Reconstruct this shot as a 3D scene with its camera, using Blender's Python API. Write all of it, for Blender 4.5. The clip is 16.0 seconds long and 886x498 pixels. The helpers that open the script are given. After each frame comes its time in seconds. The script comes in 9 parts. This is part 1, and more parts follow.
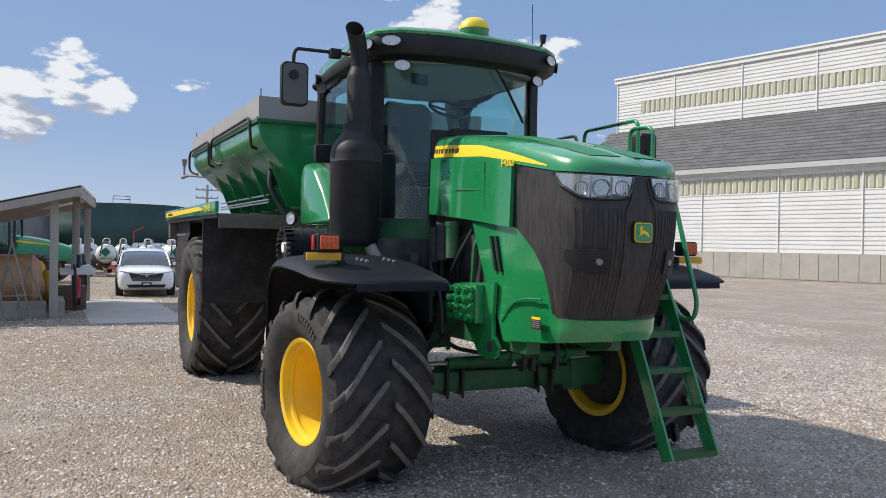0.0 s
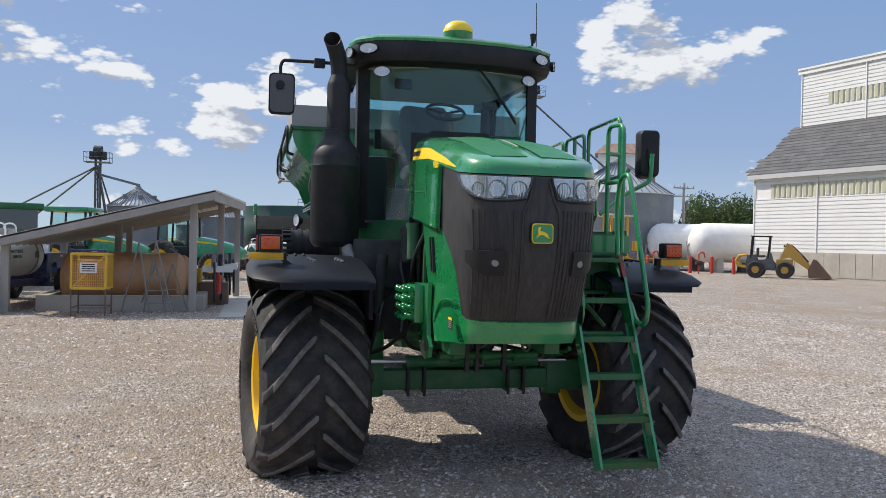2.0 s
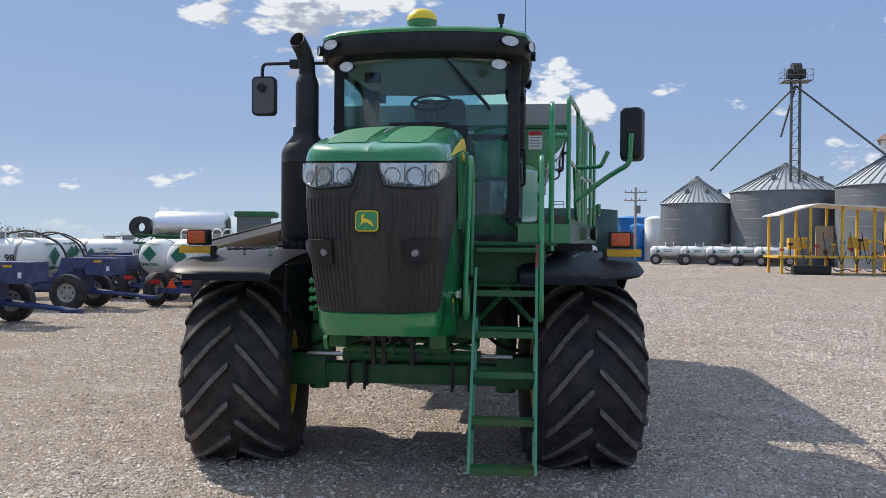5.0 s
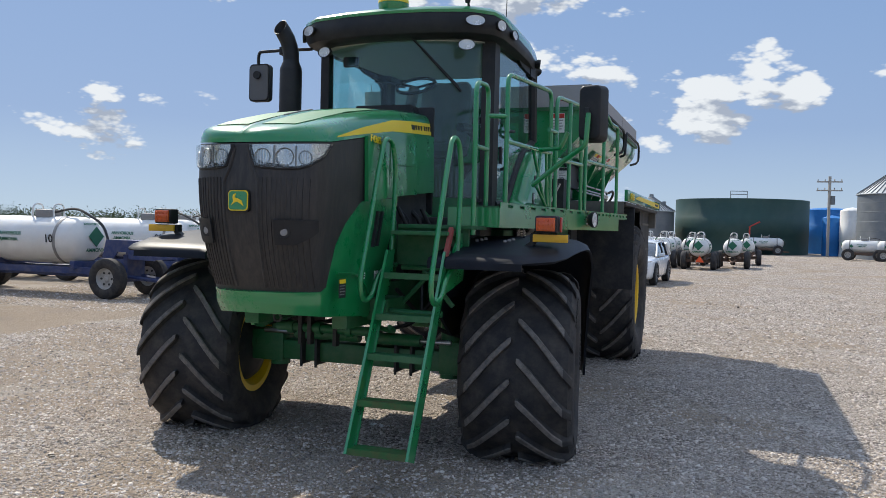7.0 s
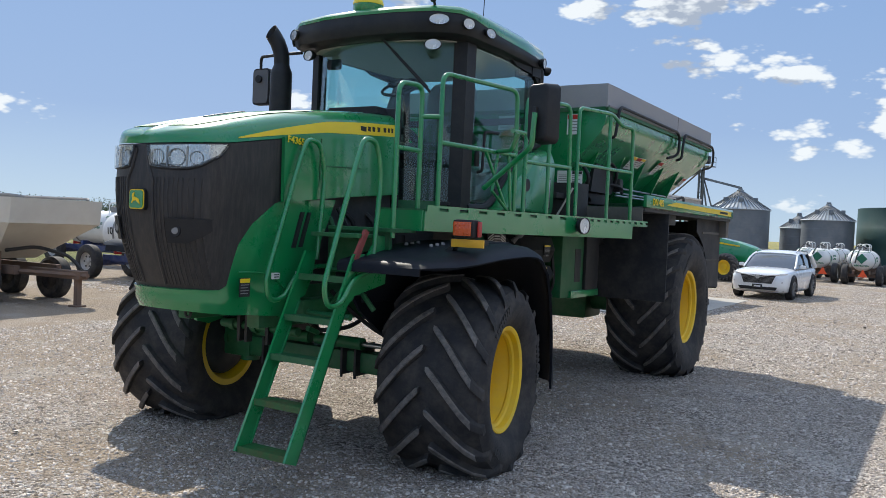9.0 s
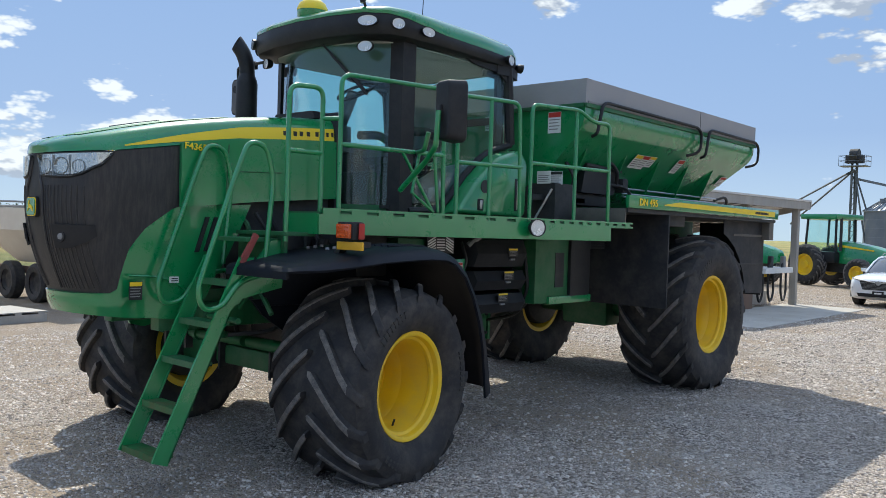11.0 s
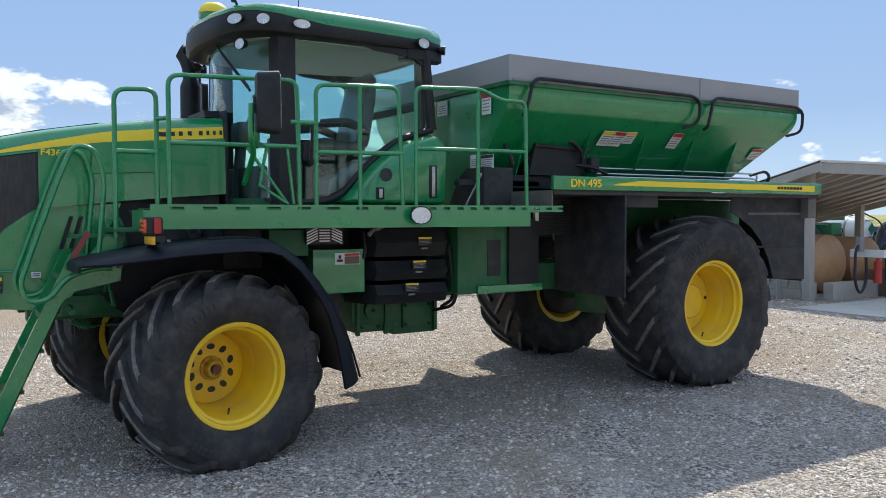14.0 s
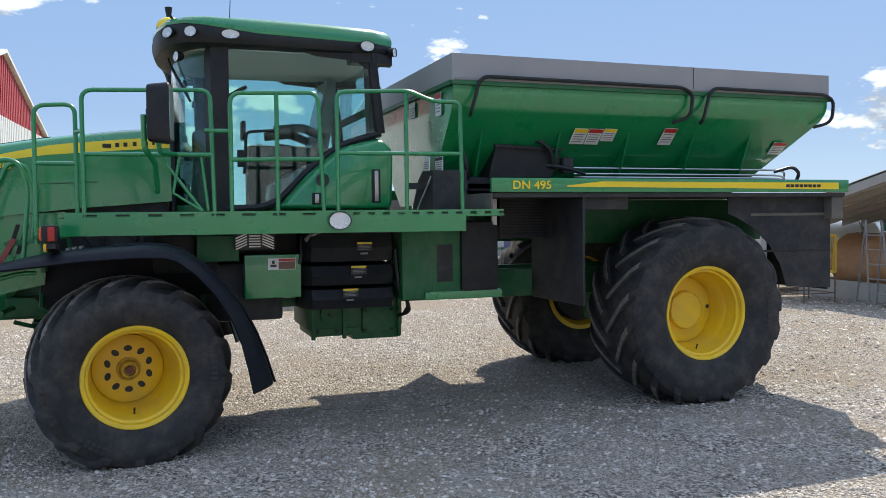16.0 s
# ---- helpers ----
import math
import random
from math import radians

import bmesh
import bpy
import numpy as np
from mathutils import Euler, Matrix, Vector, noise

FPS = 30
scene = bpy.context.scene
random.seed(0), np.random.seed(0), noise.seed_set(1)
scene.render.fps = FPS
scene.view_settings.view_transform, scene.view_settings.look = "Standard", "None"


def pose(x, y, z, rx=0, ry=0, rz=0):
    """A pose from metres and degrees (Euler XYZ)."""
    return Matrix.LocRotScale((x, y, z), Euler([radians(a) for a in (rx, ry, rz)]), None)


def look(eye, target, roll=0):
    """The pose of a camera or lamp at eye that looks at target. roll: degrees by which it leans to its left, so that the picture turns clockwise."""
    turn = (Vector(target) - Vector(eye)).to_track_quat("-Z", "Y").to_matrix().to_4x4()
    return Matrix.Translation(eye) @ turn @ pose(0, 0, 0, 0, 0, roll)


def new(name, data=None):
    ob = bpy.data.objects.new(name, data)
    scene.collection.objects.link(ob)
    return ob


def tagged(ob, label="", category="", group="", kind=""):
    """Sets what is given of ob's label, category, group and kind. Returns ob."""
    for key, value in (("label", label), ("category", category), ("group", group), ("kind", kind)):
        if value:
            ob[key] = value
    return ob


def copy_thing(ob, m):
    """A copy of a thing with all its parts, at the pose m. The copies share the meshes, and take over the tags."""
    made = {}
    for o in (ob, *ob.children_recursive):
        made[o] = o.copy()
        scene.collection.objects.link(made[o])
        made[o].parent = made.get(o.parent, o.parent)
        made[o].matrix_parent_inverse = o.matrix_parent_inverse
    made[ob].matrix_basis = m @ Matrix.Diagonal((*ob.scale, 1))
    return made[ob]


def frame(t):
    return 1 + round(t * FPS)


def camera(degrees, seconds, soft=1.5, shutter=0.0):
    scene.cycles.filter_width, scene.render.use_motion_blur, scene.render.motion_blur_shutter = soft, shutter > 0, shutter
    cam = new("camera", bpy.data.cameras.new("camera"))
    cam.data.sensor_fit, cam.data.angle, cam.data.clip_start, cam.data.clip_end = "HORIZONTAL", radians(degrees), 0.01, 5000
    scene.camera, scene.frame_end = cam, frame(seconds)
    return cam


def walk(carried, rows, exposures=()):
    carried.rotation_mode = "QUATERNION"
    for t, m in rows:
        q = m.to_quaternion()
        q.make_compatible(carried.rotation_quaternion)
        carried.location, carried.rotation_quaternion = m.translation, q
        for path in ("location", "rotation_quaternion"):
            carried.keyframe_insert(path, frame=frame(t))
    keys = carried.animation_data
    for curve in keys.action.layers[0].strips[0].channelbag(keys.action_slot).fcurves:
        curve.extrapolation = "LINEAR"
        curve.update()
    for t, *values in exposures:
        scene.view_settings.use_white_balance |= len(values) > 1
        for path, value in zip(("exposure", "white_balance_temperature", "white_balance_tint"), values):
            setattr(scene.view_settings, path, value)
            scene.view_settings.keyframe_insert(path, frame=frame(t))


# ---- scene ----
cam = camera(56.4, 16.0, soft=0.6)
PATH = [
    (0, (-3.538, -5.942, 1.821), (-2.666, -4.143, 1.813), 1.0),
    (0.5, (-3.19, -6.087, 1.86), (-2.432, -4.236, 1.841), 1.5),
    (1, (-2.72, -6.314, 1.837), (-2.069, -4.423, 1.816), 1.6),
    (1.5, (-2.25, -6.521, 1.83), (-1.7, -4.598, 1.812), 1.5),
    (2, (-1.804, -6.684, 1.855), (-1.359, -4.734, 1.841), 1.2),
    (2.5, (-1.328, -6.841, 1.846), (-0.993, -4.869, 1.834), 0.9),
    (3, (-0.895, -6.871, 1.817), (-0.668, -4.884, 1.805), 0.7),
    (3.5, (-0.411, -6.863, 1.812), (-0.298, -4.866, 1.8), 0.5),
    (6, (2.024, -6.446, 1.789), (1.58, -4.497, 1.758), 0.6),
    (6.5, (2.535, -6.319, 1.783), (1.977, -4.399, 1.741), 0.8),
    (7, (2.992, -6.171, 1.787), (2.325, -4.286, 1.736), 1.4),
    (7.5, (3.398, -5.936, 1.828), (2.628, -4.091, 1.767), 2.0),
    (8, (3.851, -5.765, 1.817), (2.985, -3.963, 1.755), 2.5),
    (8.5, (4.238, -5.54, 1.818), (3.282, -3.784, 1.757), 2.7),
    (9, (4.59, -5.25, 1.842), (3.548, -3.544, 1.787), 2.6),
    (11.5, (6.261, -3.663, 1.875), (4.863, -2.234, 1.825), 1.5),
    (12, (6.568, -3.273, 1.904), (5.101, -1.915, 1.85), 1.0),
    (12.5, (7.005, -2.917, 1.893), (5.473, -1.633, 1.835), 0.4),
    (13, (7.296, -2.506, 1.872), (5.707, -1.293, 1.806), 0.2),
    (13.5, (7.554, -2.031, 1.901), (5.911, -0.893, 1.822), 0.3),
    (14, (7.839, -1.572, 1.906), (6.145, -0.512, 1.824), -0.1),
    (14.5, (8.015, -1.101, 1.915), (6.271, -0.126, 1.827), -0.3),
    (15, (8.211, -0.579, 1.939), (6.421, 0.309, 1.848), -0.5),
    (15.5, (8.48, -0.054, 1.964), (6.647, 0.741, 1.876), -0.7),
    (16, (8.638, 0.474, 1.936), (6.76, 1.156, 1.856), -0.6),
]
walk(cam, [(t, look(eye, target, roll)) for t, eye, target, roll in PATH],
     exposures=[(0, .22, 6500, 10), (3.5, .22, 6500, 10), (6, .2, 6450, 9), (9, .34, 6350, 7), (12, .46, 6250, 5), (16, .54, 6330, 5)])

# ---- light ----
world = bpy.data.worlds.new("sky")
scene.world = world
world.use_nodes = True
wn, wl = world.node_tree.nodes, world.node_tree.links
SUN_TO = Vector((-0.553, 0.423, 0.712)).normalized()
sky = wn.new("ShaderNodeTexSky")
sky.sky_type = "NISHITA"
sky.sun_disc = False
sky.sun_elevation = math.asin(SUN_TO.z)
sky.sun_rotation = math.atan2(SUN_TO.x, SUN_TO.y)
sky.air_density, sky.dust_density, sky.ozone_density = 1.0, 0.35, 1.0
back = wn["Background"]
back.inputs["Strength"].default_value = 0.157


def wnode(kind, **values):
    n = wn.new(kind)
    for k, v in values.items():
        if k in n.inputs:
            n.inputs[k].default_value = v
    return n


def wmath(op, a, b=0.0):
    n = wn.new("ShaderNodeMath")
    n.operation = op
    for i, v in enumerate((a, b)):
        if isinstance(v, (int, float)):
            n.inputs[i].default_value = v
        else:
            wl.new(v, n.inputs[i])
    return n.outputs[0]


# cumulus clouds on a flat deck, seen by direction
wtc = wn.new("ShaderNodeTexCoord")
wsep = wn.new("ShaderNodeSeparateXYZ")
wl.new(wtc.outputs["Generated"], wsep.inputs[0])
up = wmath("MAXIMUM", wsep.outputs[2], 0.0)
wcomb = wn.new("ShaderNodeCombineXYZ")
wl.new(wmath("MULTIPLY", wsep.outputs[0], 1.0), wcomb.inputs[0])
wl.new(wmath("MULTIPLY", wsep.outputs[1], 1.0), wcomb.inputs[1])
wl.new(wmath("MULTIPLY", wsep.outputs[2], 2.2), wcomb.inputs[2])


def cloud_field(vector):
    """Large patches with billowed edges."""
    a = wnode("ShaderNodeTexNoise", Scale=3.7, Detail=6.0, Roughness=0.52, Distortion=0.15)
    wl.new(vector, a.inputs["Vector"])
    b = wnode("ShaderNodeTexVoronoi", Scale=13.0, Detail=3.0, Roughness=0.55, Lacunarity=2.3)
    wl.new(vector, b.inputs["Vector"])
    return wmath("SUBTRACT", a.outputs["Fac"], wmath("MULTIPLY", wmath("SUBTRACT", b.outputs["Distance"], 0.42), 0.17))


cn = cloud_field(wcomb.outputs[0])
wshift = wn.new("ShaderNodeVectorMath")
wshift.operation = "ADD"
wshift.inputs[1].default_value = (-0.012, 0.01, 0.055)
wl.new(wcomb.outputs[0], wshift.inputs[0])
shade = cloud_field(wshift.outputs[0])
cover = wn.new("ShaderNodeMapRange")
cover.interpolation_type = "SMOOTHSTEP"
cover.inputs["From Min"].default_value, cover.inputs["From Max"].default_value = 0.480, 0.530
wl.new(wmath("ADD", cn, wmath("MULTIPLY", wmath("MAXIMUM", wmath("SUBTRACT", up, 0.35), 0.0), 0.16)), cover.inputs["Value"])
thick = wmath("SUBTRACT", cn, shade)
lit = wn.new("ShaderNodeMapRange")
lit.inputs["From Min"].default_value, lit.inputs["From Max"].default_value = -0.03, 0.035
wl.new(thick, lit.inputs["Value"])
ccol = wn.new("ShaderNodeMix")
ccol.data_type = "RGBA"
ccol.inputs["A"].default_value = (2.2, 2.45, 2.95, 1)
ccol.inputs["B"].default_value = (4.8, 4.9, 5.0, 1)
wl.new(lit.outputs[0], ccol.inputs["Factor"])
low = wn.new("ShaderNodeMapRange")
low.inputs["From Min"].default_value, low.inputs["From Max"].default_value = 0.0, 0.05
wl.new(wsep.outputs[2], low.inputs["Value"])
fac = wmath("MULTIPLY", wmath("MULTIPLY", cover.outputs[0], low.outputs[0]), 0.93)
wmix = wn.new("ShaderNodeMix")
wmix.data_type = "RGBA"
wl.new(fac, wmix.inputs["Factor"])
tint = wn.new("ShaderNodeValToRGB")
tint.color_ramp.elements[0].position, tint.color_ramp.elements[0].color = 0.0, (3.1, 3.85, 4.75, 1)
tint.color_ramp.elements[1].position, tint.color_ramp.elements[1].color = 0.75, (6.6, 7.2, 9.2, 1)
for pos, c in ((0.12, (2.15, 2.85, 4.25, 1)), (0.35, (1.85, 2.6, 4.15, 1))):
    e = tint.color_ramp.elements.new(pos)
    e.color = c
wl.new(up, tint.inputs[0])
tinted = wn.new("ShaderNodeMix")
tinted.data_type, tinted.blend_type = "RGBA", "MULTIPLY"
tinted.inputs["Factor"].default_value = 1.0
soft_ = wn.new("ShaderNodeVectorMath")
soft_.operation = "MULTIPLY_ADD"
soft_.inputs[1].default_value, soft_.inputs[2].default_value = (1.0, 1.0, 1.0), (1, 1, 1)
wl.new(sky.outputs[0], soft_.inputs[0])
even = wn.new("ShaderNodeVectorMath")
even.operation = "DIVIDE"
wl.new(sky.outputs[0], even.inputs[0])
wl.new(soft_.outputs[0], even.inputs[1])
wl.new(even.outputs[0], tinted.inputs["A"])
wl.new(tint.outputs[0], tinted.inputs["B"])
wl.new(tinted.outputs["Result"], wmix.inputs["A"])
wl.new(ccol.outputs["Result"], wmix.inputs["B"])
wl.new(wmix.outputs["Result"], back.inputs["Color"])

sun = new("sun", bpy.data.lights.new("sun", "SUN"))
sun.data.energy, sun.data.angle, sun.data.color = 4.3, radians(0.5), (1.0, 0.92, 0.80)
sun.matrix_world = look(SUN_TO * 50, (0, 0, 0))


# ---- mesh tools ----
BUILD = {}


def mesh_of(name, bm, material, smooth=True, angle=38):
    me = bpy.data.meshes.new(name)
    bmesh.ops.recalc_face_normals(bm, faces=bm.faces)
    bm.to_mesh(me)
    bm.free()
    if smooth:
        me.shade_smooth()
        me.set_sharp_from_angle(angle=radians(angle))
    for m in material if isinstance(material, (list, tuple)) else (material,):
        me.materials.append(m)
    return me


def part(name, bm, material, parent, label="", smooth=True, at=None, angle=38):
    ob = new(name, mesh_of(name, bm, material, smooth, angle))
    ob.parent = parent
    if at is not None:
        ob.matrix_basis = at
    return tagged(ob, label)


def solid(name, bm, material, label, category, group="", kind="", smooth=True, at=None):
    ob = new(name, mesh_of(name, bm, material, smooth))
    if at is not None:
        ob.matrix_basis = at
    return tagged(ob, label, category, group, kind)


def thing(name, label, category, group="", at=None, kind=""):
    ob = new(name)
    ob.empty_display_size = 0.2
    if at is not None:
        ob.matrix_basis = at
    return tagged(ob, label, category, group, kind)


def again(ob, parent, m):
    """A second part on the same mesh."""
    c = new(ob.name.split(".")[0], ob.data)
    c.parent, c.matrix_basis = parent, m
    if "label" in ob:
        c["label"] = ob["label"]
    return c


def B():
    return bmesh.new()


def box(bm, x0, x1, y0, y1, z0, z1, bevel=0.0, m=None):
    r = bmesh.ops.create_cube(bm, size=1.0)
    vs = r["verts"]
    t = Matrix.LocRotScale(((x0 + x1) / 2, (y0 + y1) / 2, (z0 + z1) / 2), None, (abs(x1 - x0), abs(y1 - y0), abs(z1 - z0)))
    bmesh.ops.transform(bm, matrix=t, verts=vs)
    if bevel:
        es = list({e for v in vs for e in v.link_edges})
        g = bmesh.ops.bevel(bm, geom=es, offset=bevel, segments=2, affect="EDGES", profile=0.6)
        vs = list({v for f in g["faces"] for v in f.verts} | {v for v in vs if v.is_valid})
        # all verts of this box
        seen, todo = set(), list(vs)
        while todo:
            v = todo.pop()
            if v in seen:
                continue
            seen.add(v)
            todo += [e.other_vert(v) for e in v.link_edges]
        vs = list(seen)
    if m is not None:
        bmesh.ops.transform(bm, matrix=m, verts=vs)
    return vs


def cyl(bm, p0, p1, r0, r1=None, n=20, cap=True):
    r1 = r0 if r1 is None else r1
    p0, p1 = Vector(p0), Vector(p1)
    d = p1 - p0
    q = d.to_track_quat("Z", "Y").to_matrix()
    rings = []
    for p, r in ((p0, r0), (p1, r1)):
        rings.append([bm.verts.new(p + q @ Vector((r * math.cos(2 * math.pi * i / n), r * math.sin(2 * math.pi * i / n), 0))) for i in range(n)])
    for i in range(n):
        bm.faces.new((rings[0][i], rings[0][(i + 1) % n], rings[1][(i + 1) % n], rings[1][i]))
    if cap:
        bm.faces.new(rings[0][::-1])
        bm.faces.new(rings[1])


def fillet(pts, r, n=5):
    """A polyline with its inner corners rounded."""
    pts = [Vector(p) for p in pts]
    out = [pts[0]]
    for a, b, c in zip(pts, pts[1:], pts[2:]):
        u, v = (a - b), (c - b)
        k = min(r, u.length * 0.48, v.length * 0.48)
        s, e = b + u.normalized() * k, b + v.normalized() * k
        for i in range(n + 1):
            t = i / n
            out.append(s * (1 - t) ** 2 + b * 2 * t * (1 - t) + e * t * t)
    return out + [pts[-1]]


def tube(bm, pts, r, n=8, rnd=0.0, cap=True):
    pts = fillet(pts, rnd) if rnd else [Vector(p) for p in pts]
    rings, ref = [], None
    for i, p in enumerate(pts):
        d = (pts[min(i + 1, len(pts) - 1)] - pts[max(i - 1, 0)]).normalized()
        if ref is None:
            ref = d.orthogonal().normalized()
        ref = (ref - d * ref.dot(d)).normalized()
        s = d.cross(ref)
        rings.append([bm.verts.new(p + (ref * math.cos(2 * math.pi * k / n) + s * math.sin(2 * math.pi * k / n)) * r) for k in range(n)])
    for a, b in zip(rings, rings[1:]):
        for k in range(n):
            bm.faces.new((a[k], a[(k + 1) % n], b[(k + 1) % n], b[k]))
    if cap:
        bm.faces.new(rings[0][::-1])
        bm.faces.new(rings[-1])


def loft(bm, rings, closed=True, cap=True):
    vs = [[bm.verts.new(p) for p in ring] for ring in rings]
    n = len(vs[0])
    for a, b in zip(vs, vs[1:]):
        for k in range(n if closed else n - 1):
            bm.faces.new((a[k], a[(k + 1) % n], b[(k + 1) % n], b[k]))
    if cap and closed:
        bm.faces.new(vs[0][::-1])
        bm.faces.new(vs[-1])
    return vs


def sheet(bm, rows, thick):
    """A curved sheet with thickness along its own normals."""
    a = np.array([[tuple(p) for p in r] for r in rows], float)
    du, dv = np.gradient(a, axis=0), np.gradient(a, axis=1)
    nrm = np.cross(du, dv)
    nrm /= np.linalg.norm(nrm, axis=2, keepdims=True) + 1e-9
    b = a + nrm * thick
    R, C = a.shape[:2]
    va = [[bm.verts.new(a[i, j]) for j in range(C)] for i in range(R)]
    vb = [[bm.verts.new(b[i, j]) for j in range(C)] for i in range(R)]
    for i in range(R - 1):
        for j in range(C - 1):
            bm.faces.new((va[i][j], va[i][j + 1], va[i + 1][j + 1], va[i + 1][j]))
            bm.faces.new((vb[i][j], vb[i + 1][j], vb[i + 1][j + 1], vb[i][j + 1]))
    rim = [(i, 0) for i in range(R)] + [(R - 1, j) for j in range(1, C)] + [(i, C - 1) for i in range(R - 2, -1, -1)] + [(0, j) for j in range(C - 2, 0, -1)]
    for p, q in zip(rim, rim[1:] + rim[:1]):
        bm.faces.new((va[p[0]][p[1]], va[q[0]][q[1]], vb[q[0]][q[1]], vb[p[0]][p[1]]))


def prism(bm, poly, axis, a, b):
    """A flat outline pushed from a to b along an axis. poly: points in the other two axes, in order."""
    def at3(p, v):
        return {"x": (v, p[0], p[1]), "y": (p[0], v, p[1]), "z": (p[0], p[1], v)}[axis]
    va, vb = [bm.verts.new(at3(p, a)) for p in poly], [bm.verts.new(at3(p, b)) for p in poly]
    n = len(poly)
    for k in range(n):
        bm.faces.new((va[k], va[(k + 1) % n], vb[(k + 1) % n], vb[k]))
    bm.faces.new(va[::-1])
    bm.faces.new(vb)


def revolve(bm, prof, n=48, axis="x", cap=False):
    """prof: (along, radius) pairs."""
    rings = []
    for i in range(n):
        c, s = math.cos(2 * math.pi * i / n), math.sin(2 * math.pi * i / n)
        rings.append([bm.verts.new({"x": (u, -r * c, r * s), "z": (r * c, r * s, u)}[axis]) for u, r in prof])
    for i in range(n):
        a, b = rings[i], rings[(i + 1) % n]
        for k in range(len(prof) - 1):
            bm.faces.new((a[k], a[k + 1], b[k + 1], b[k]))
    if cap:
        bm.faces.new([r[0] for r in rings])
        bm.faces.new([r[-1] for r in rings])


def words(name, text, size, material, parent, m, label="", depth=0.002, align="LEFT", stretch=1.0):
    cu = bpy.data.curves.new(name, "FONT")
    cu.body, cu.size, cu.extrude, cu.align_x, cu.offset = text, size, depth, align, size * 0.018
    ob = bpy.data.objects.new(name, cu)
    scene.collection.objects.link(ob)
    bpy.context.view_layer.update()
    me = bpy.data.meshes.new_from_object(ob)
    bpy.data.objects.remove(ob)
    me.materials.clear()
    me.materials.append(material)
    o = new(name, me)
    o.parent = parent
    o.matrix_basis = m @ Matrix.Diagonal((stretch, 1, 1, 1))
    return tagged(o, label)


def lerp(a, b, t):
    return a + (b - a) * t


def along(table, v):
    """Linear look-up in (key, value) pairs."""
    return float(np.interp(v, [p[0] for p in table], [p[1] for p in table]))


# ---- materials ----
def surf(name, c1, c2=None, rough=0.5, rough2=None, scale=2.0, fine=60.0, metal=0.0, bump=0.0, coat=0.0, dust=None, dust_amt=0.0, dust_scale=5.0, spec=0.5, island=0.0, rand=0.0, stretch=None):
    m = bpy.data.materials.new(name)
    m.use_nodes = True
    n, l = m.node_tree.nodes, m.node_tree.links
    p = n["Principled BSDF"]
    c2 = c2 or tuple(v * 0.8 for v in c1)
    tc = n.new("ShaderNodeTexCoord")
    vec = tc.outputs["Object"]
    if stretch:
        mp = n.new("ShaderNodeMapping")
        mp.inputs["Scale"].default_value = stretch
        l.new(vec, mp.inputs["Vector"])
        vec = mp.outputs[0]
    a, b = n.new("ShaderNodeTexNoise"), n.new("ShaderNodeTexNoise")
    for t, s, d in ((a, scale, 5), (b, fine, 4)):
        t.inputs["Scale"].default_value, t.inputs["Detail"].default_value = s, d
        t.inputs["Roughness"].default_value = 0.6
        l.new(vec, t.inputs["Vector"])
    add = n.new("ShaderNodeMath")
    add.operation = "MULTIPLY_ADD"
    add.inputs[1].default_value = 0.45
    l.new(b.outputs["Fac"], add.inputs[0])
    l.new(a.outputs["Fac"], add.inputs[2])
    mr = n.new("ShaderNodeMapRange")
    mr.inputs["From Min"].default_value, mr.inputs["From Max"].default_value = 0.45, 1.0
    l.new(add.outputs[0], mr.inputs["Value"])
    fac = mr.outputs[0]
    if island or rand:
        g = n.new("ShaderNodeNewGeometry") if island else n.new("ShaderNodeObjectInfo")
        mm = n.new("ShaderNodeMath")
        mm.operation = "MULTIPLY_ADD"
        mm.inputs[1].default_value = island or rand
        l.new(g.outputs["Random Per Island" if island else "Random"], mm.inputs[0])
        l.new(fac, mm.inputs[2])
        sb = n.new("ShaderNodeMath")
        sb.operation = "SUBTRACT"
        sb.inputs[1].default_value = (island or rand) / 2
        sb.use_clamp = True
        l.new(mm.outputs[0], sb.inputs[0])
        fac = sb.outputs[0]
    mix = n.new("ShaderNodeMix")
    mix.data_type = "RGBA"
    mix.inputs["A"].default_value, mix.inputs["B"].default_value = (*c1, 1), (*c2, 1)
    l.new(fac, mix.inputs["Factor"])
    col = mix.outputs["Result"]
    rmix = n.new("ShaderNodeMapRange")
    rmix.inputs["To Min"].default_value, rmix.inputs["To Max"].default_value = rough, rough2 if rough2 is not None else min(1, rough + 0.12)
    l.new(fac, rmix.inputs["Value"])
    ro = rmix.outputs[0]
    if dust:
        c = n.new("ShaderNodeTexNoise")
        c.inputs["Scale"].default_value, c.inputs["Detail"].default_value, c.inputs["Roughness"].default_value = dust_scale, 8, 0.7
        l.new(vec, c.inputs["Vector"])
        dm = n.new("ShaderNodeMapRange")
        dm.inputs["From Min"].default_value, dm.inputs["From Max"].default_value = 0.42, 0.72
        dm.inputs["To Max"].default_value = dust_amt
        l.new(c.outputs["Fac"], dm.inputs["Value"])
        dx = n.new("ShaderNodeMix")
        dx.data_type = "RGBA"
        l.new(dm.outputs[0], dx.inputs["Factor"])
        l.new(col, dx.inputs["A"])
        dx.inputs["B"].default_value = (*dust, 1)
        col = dx.outputs["Result"]
        rx = n.new("ShaderNodeMix")
        l.new(dm.outputs[0], rx.inputs["Factor"])
        l.new(ro, rx.inputs["A"])
        rx.inputs["B"].default_value = 0.9
        ro = rx.outputs["Result"]
    l.new(col, p.inputs["Base Color"])
    l.new(ro, p.inputs["Roughness"])
    p.inputs["Metallic"].default_value = metal
    p.inputs["Specular IOR Level"].default_value = spec
    p.inputs["Coat Weight"].default_value = coat
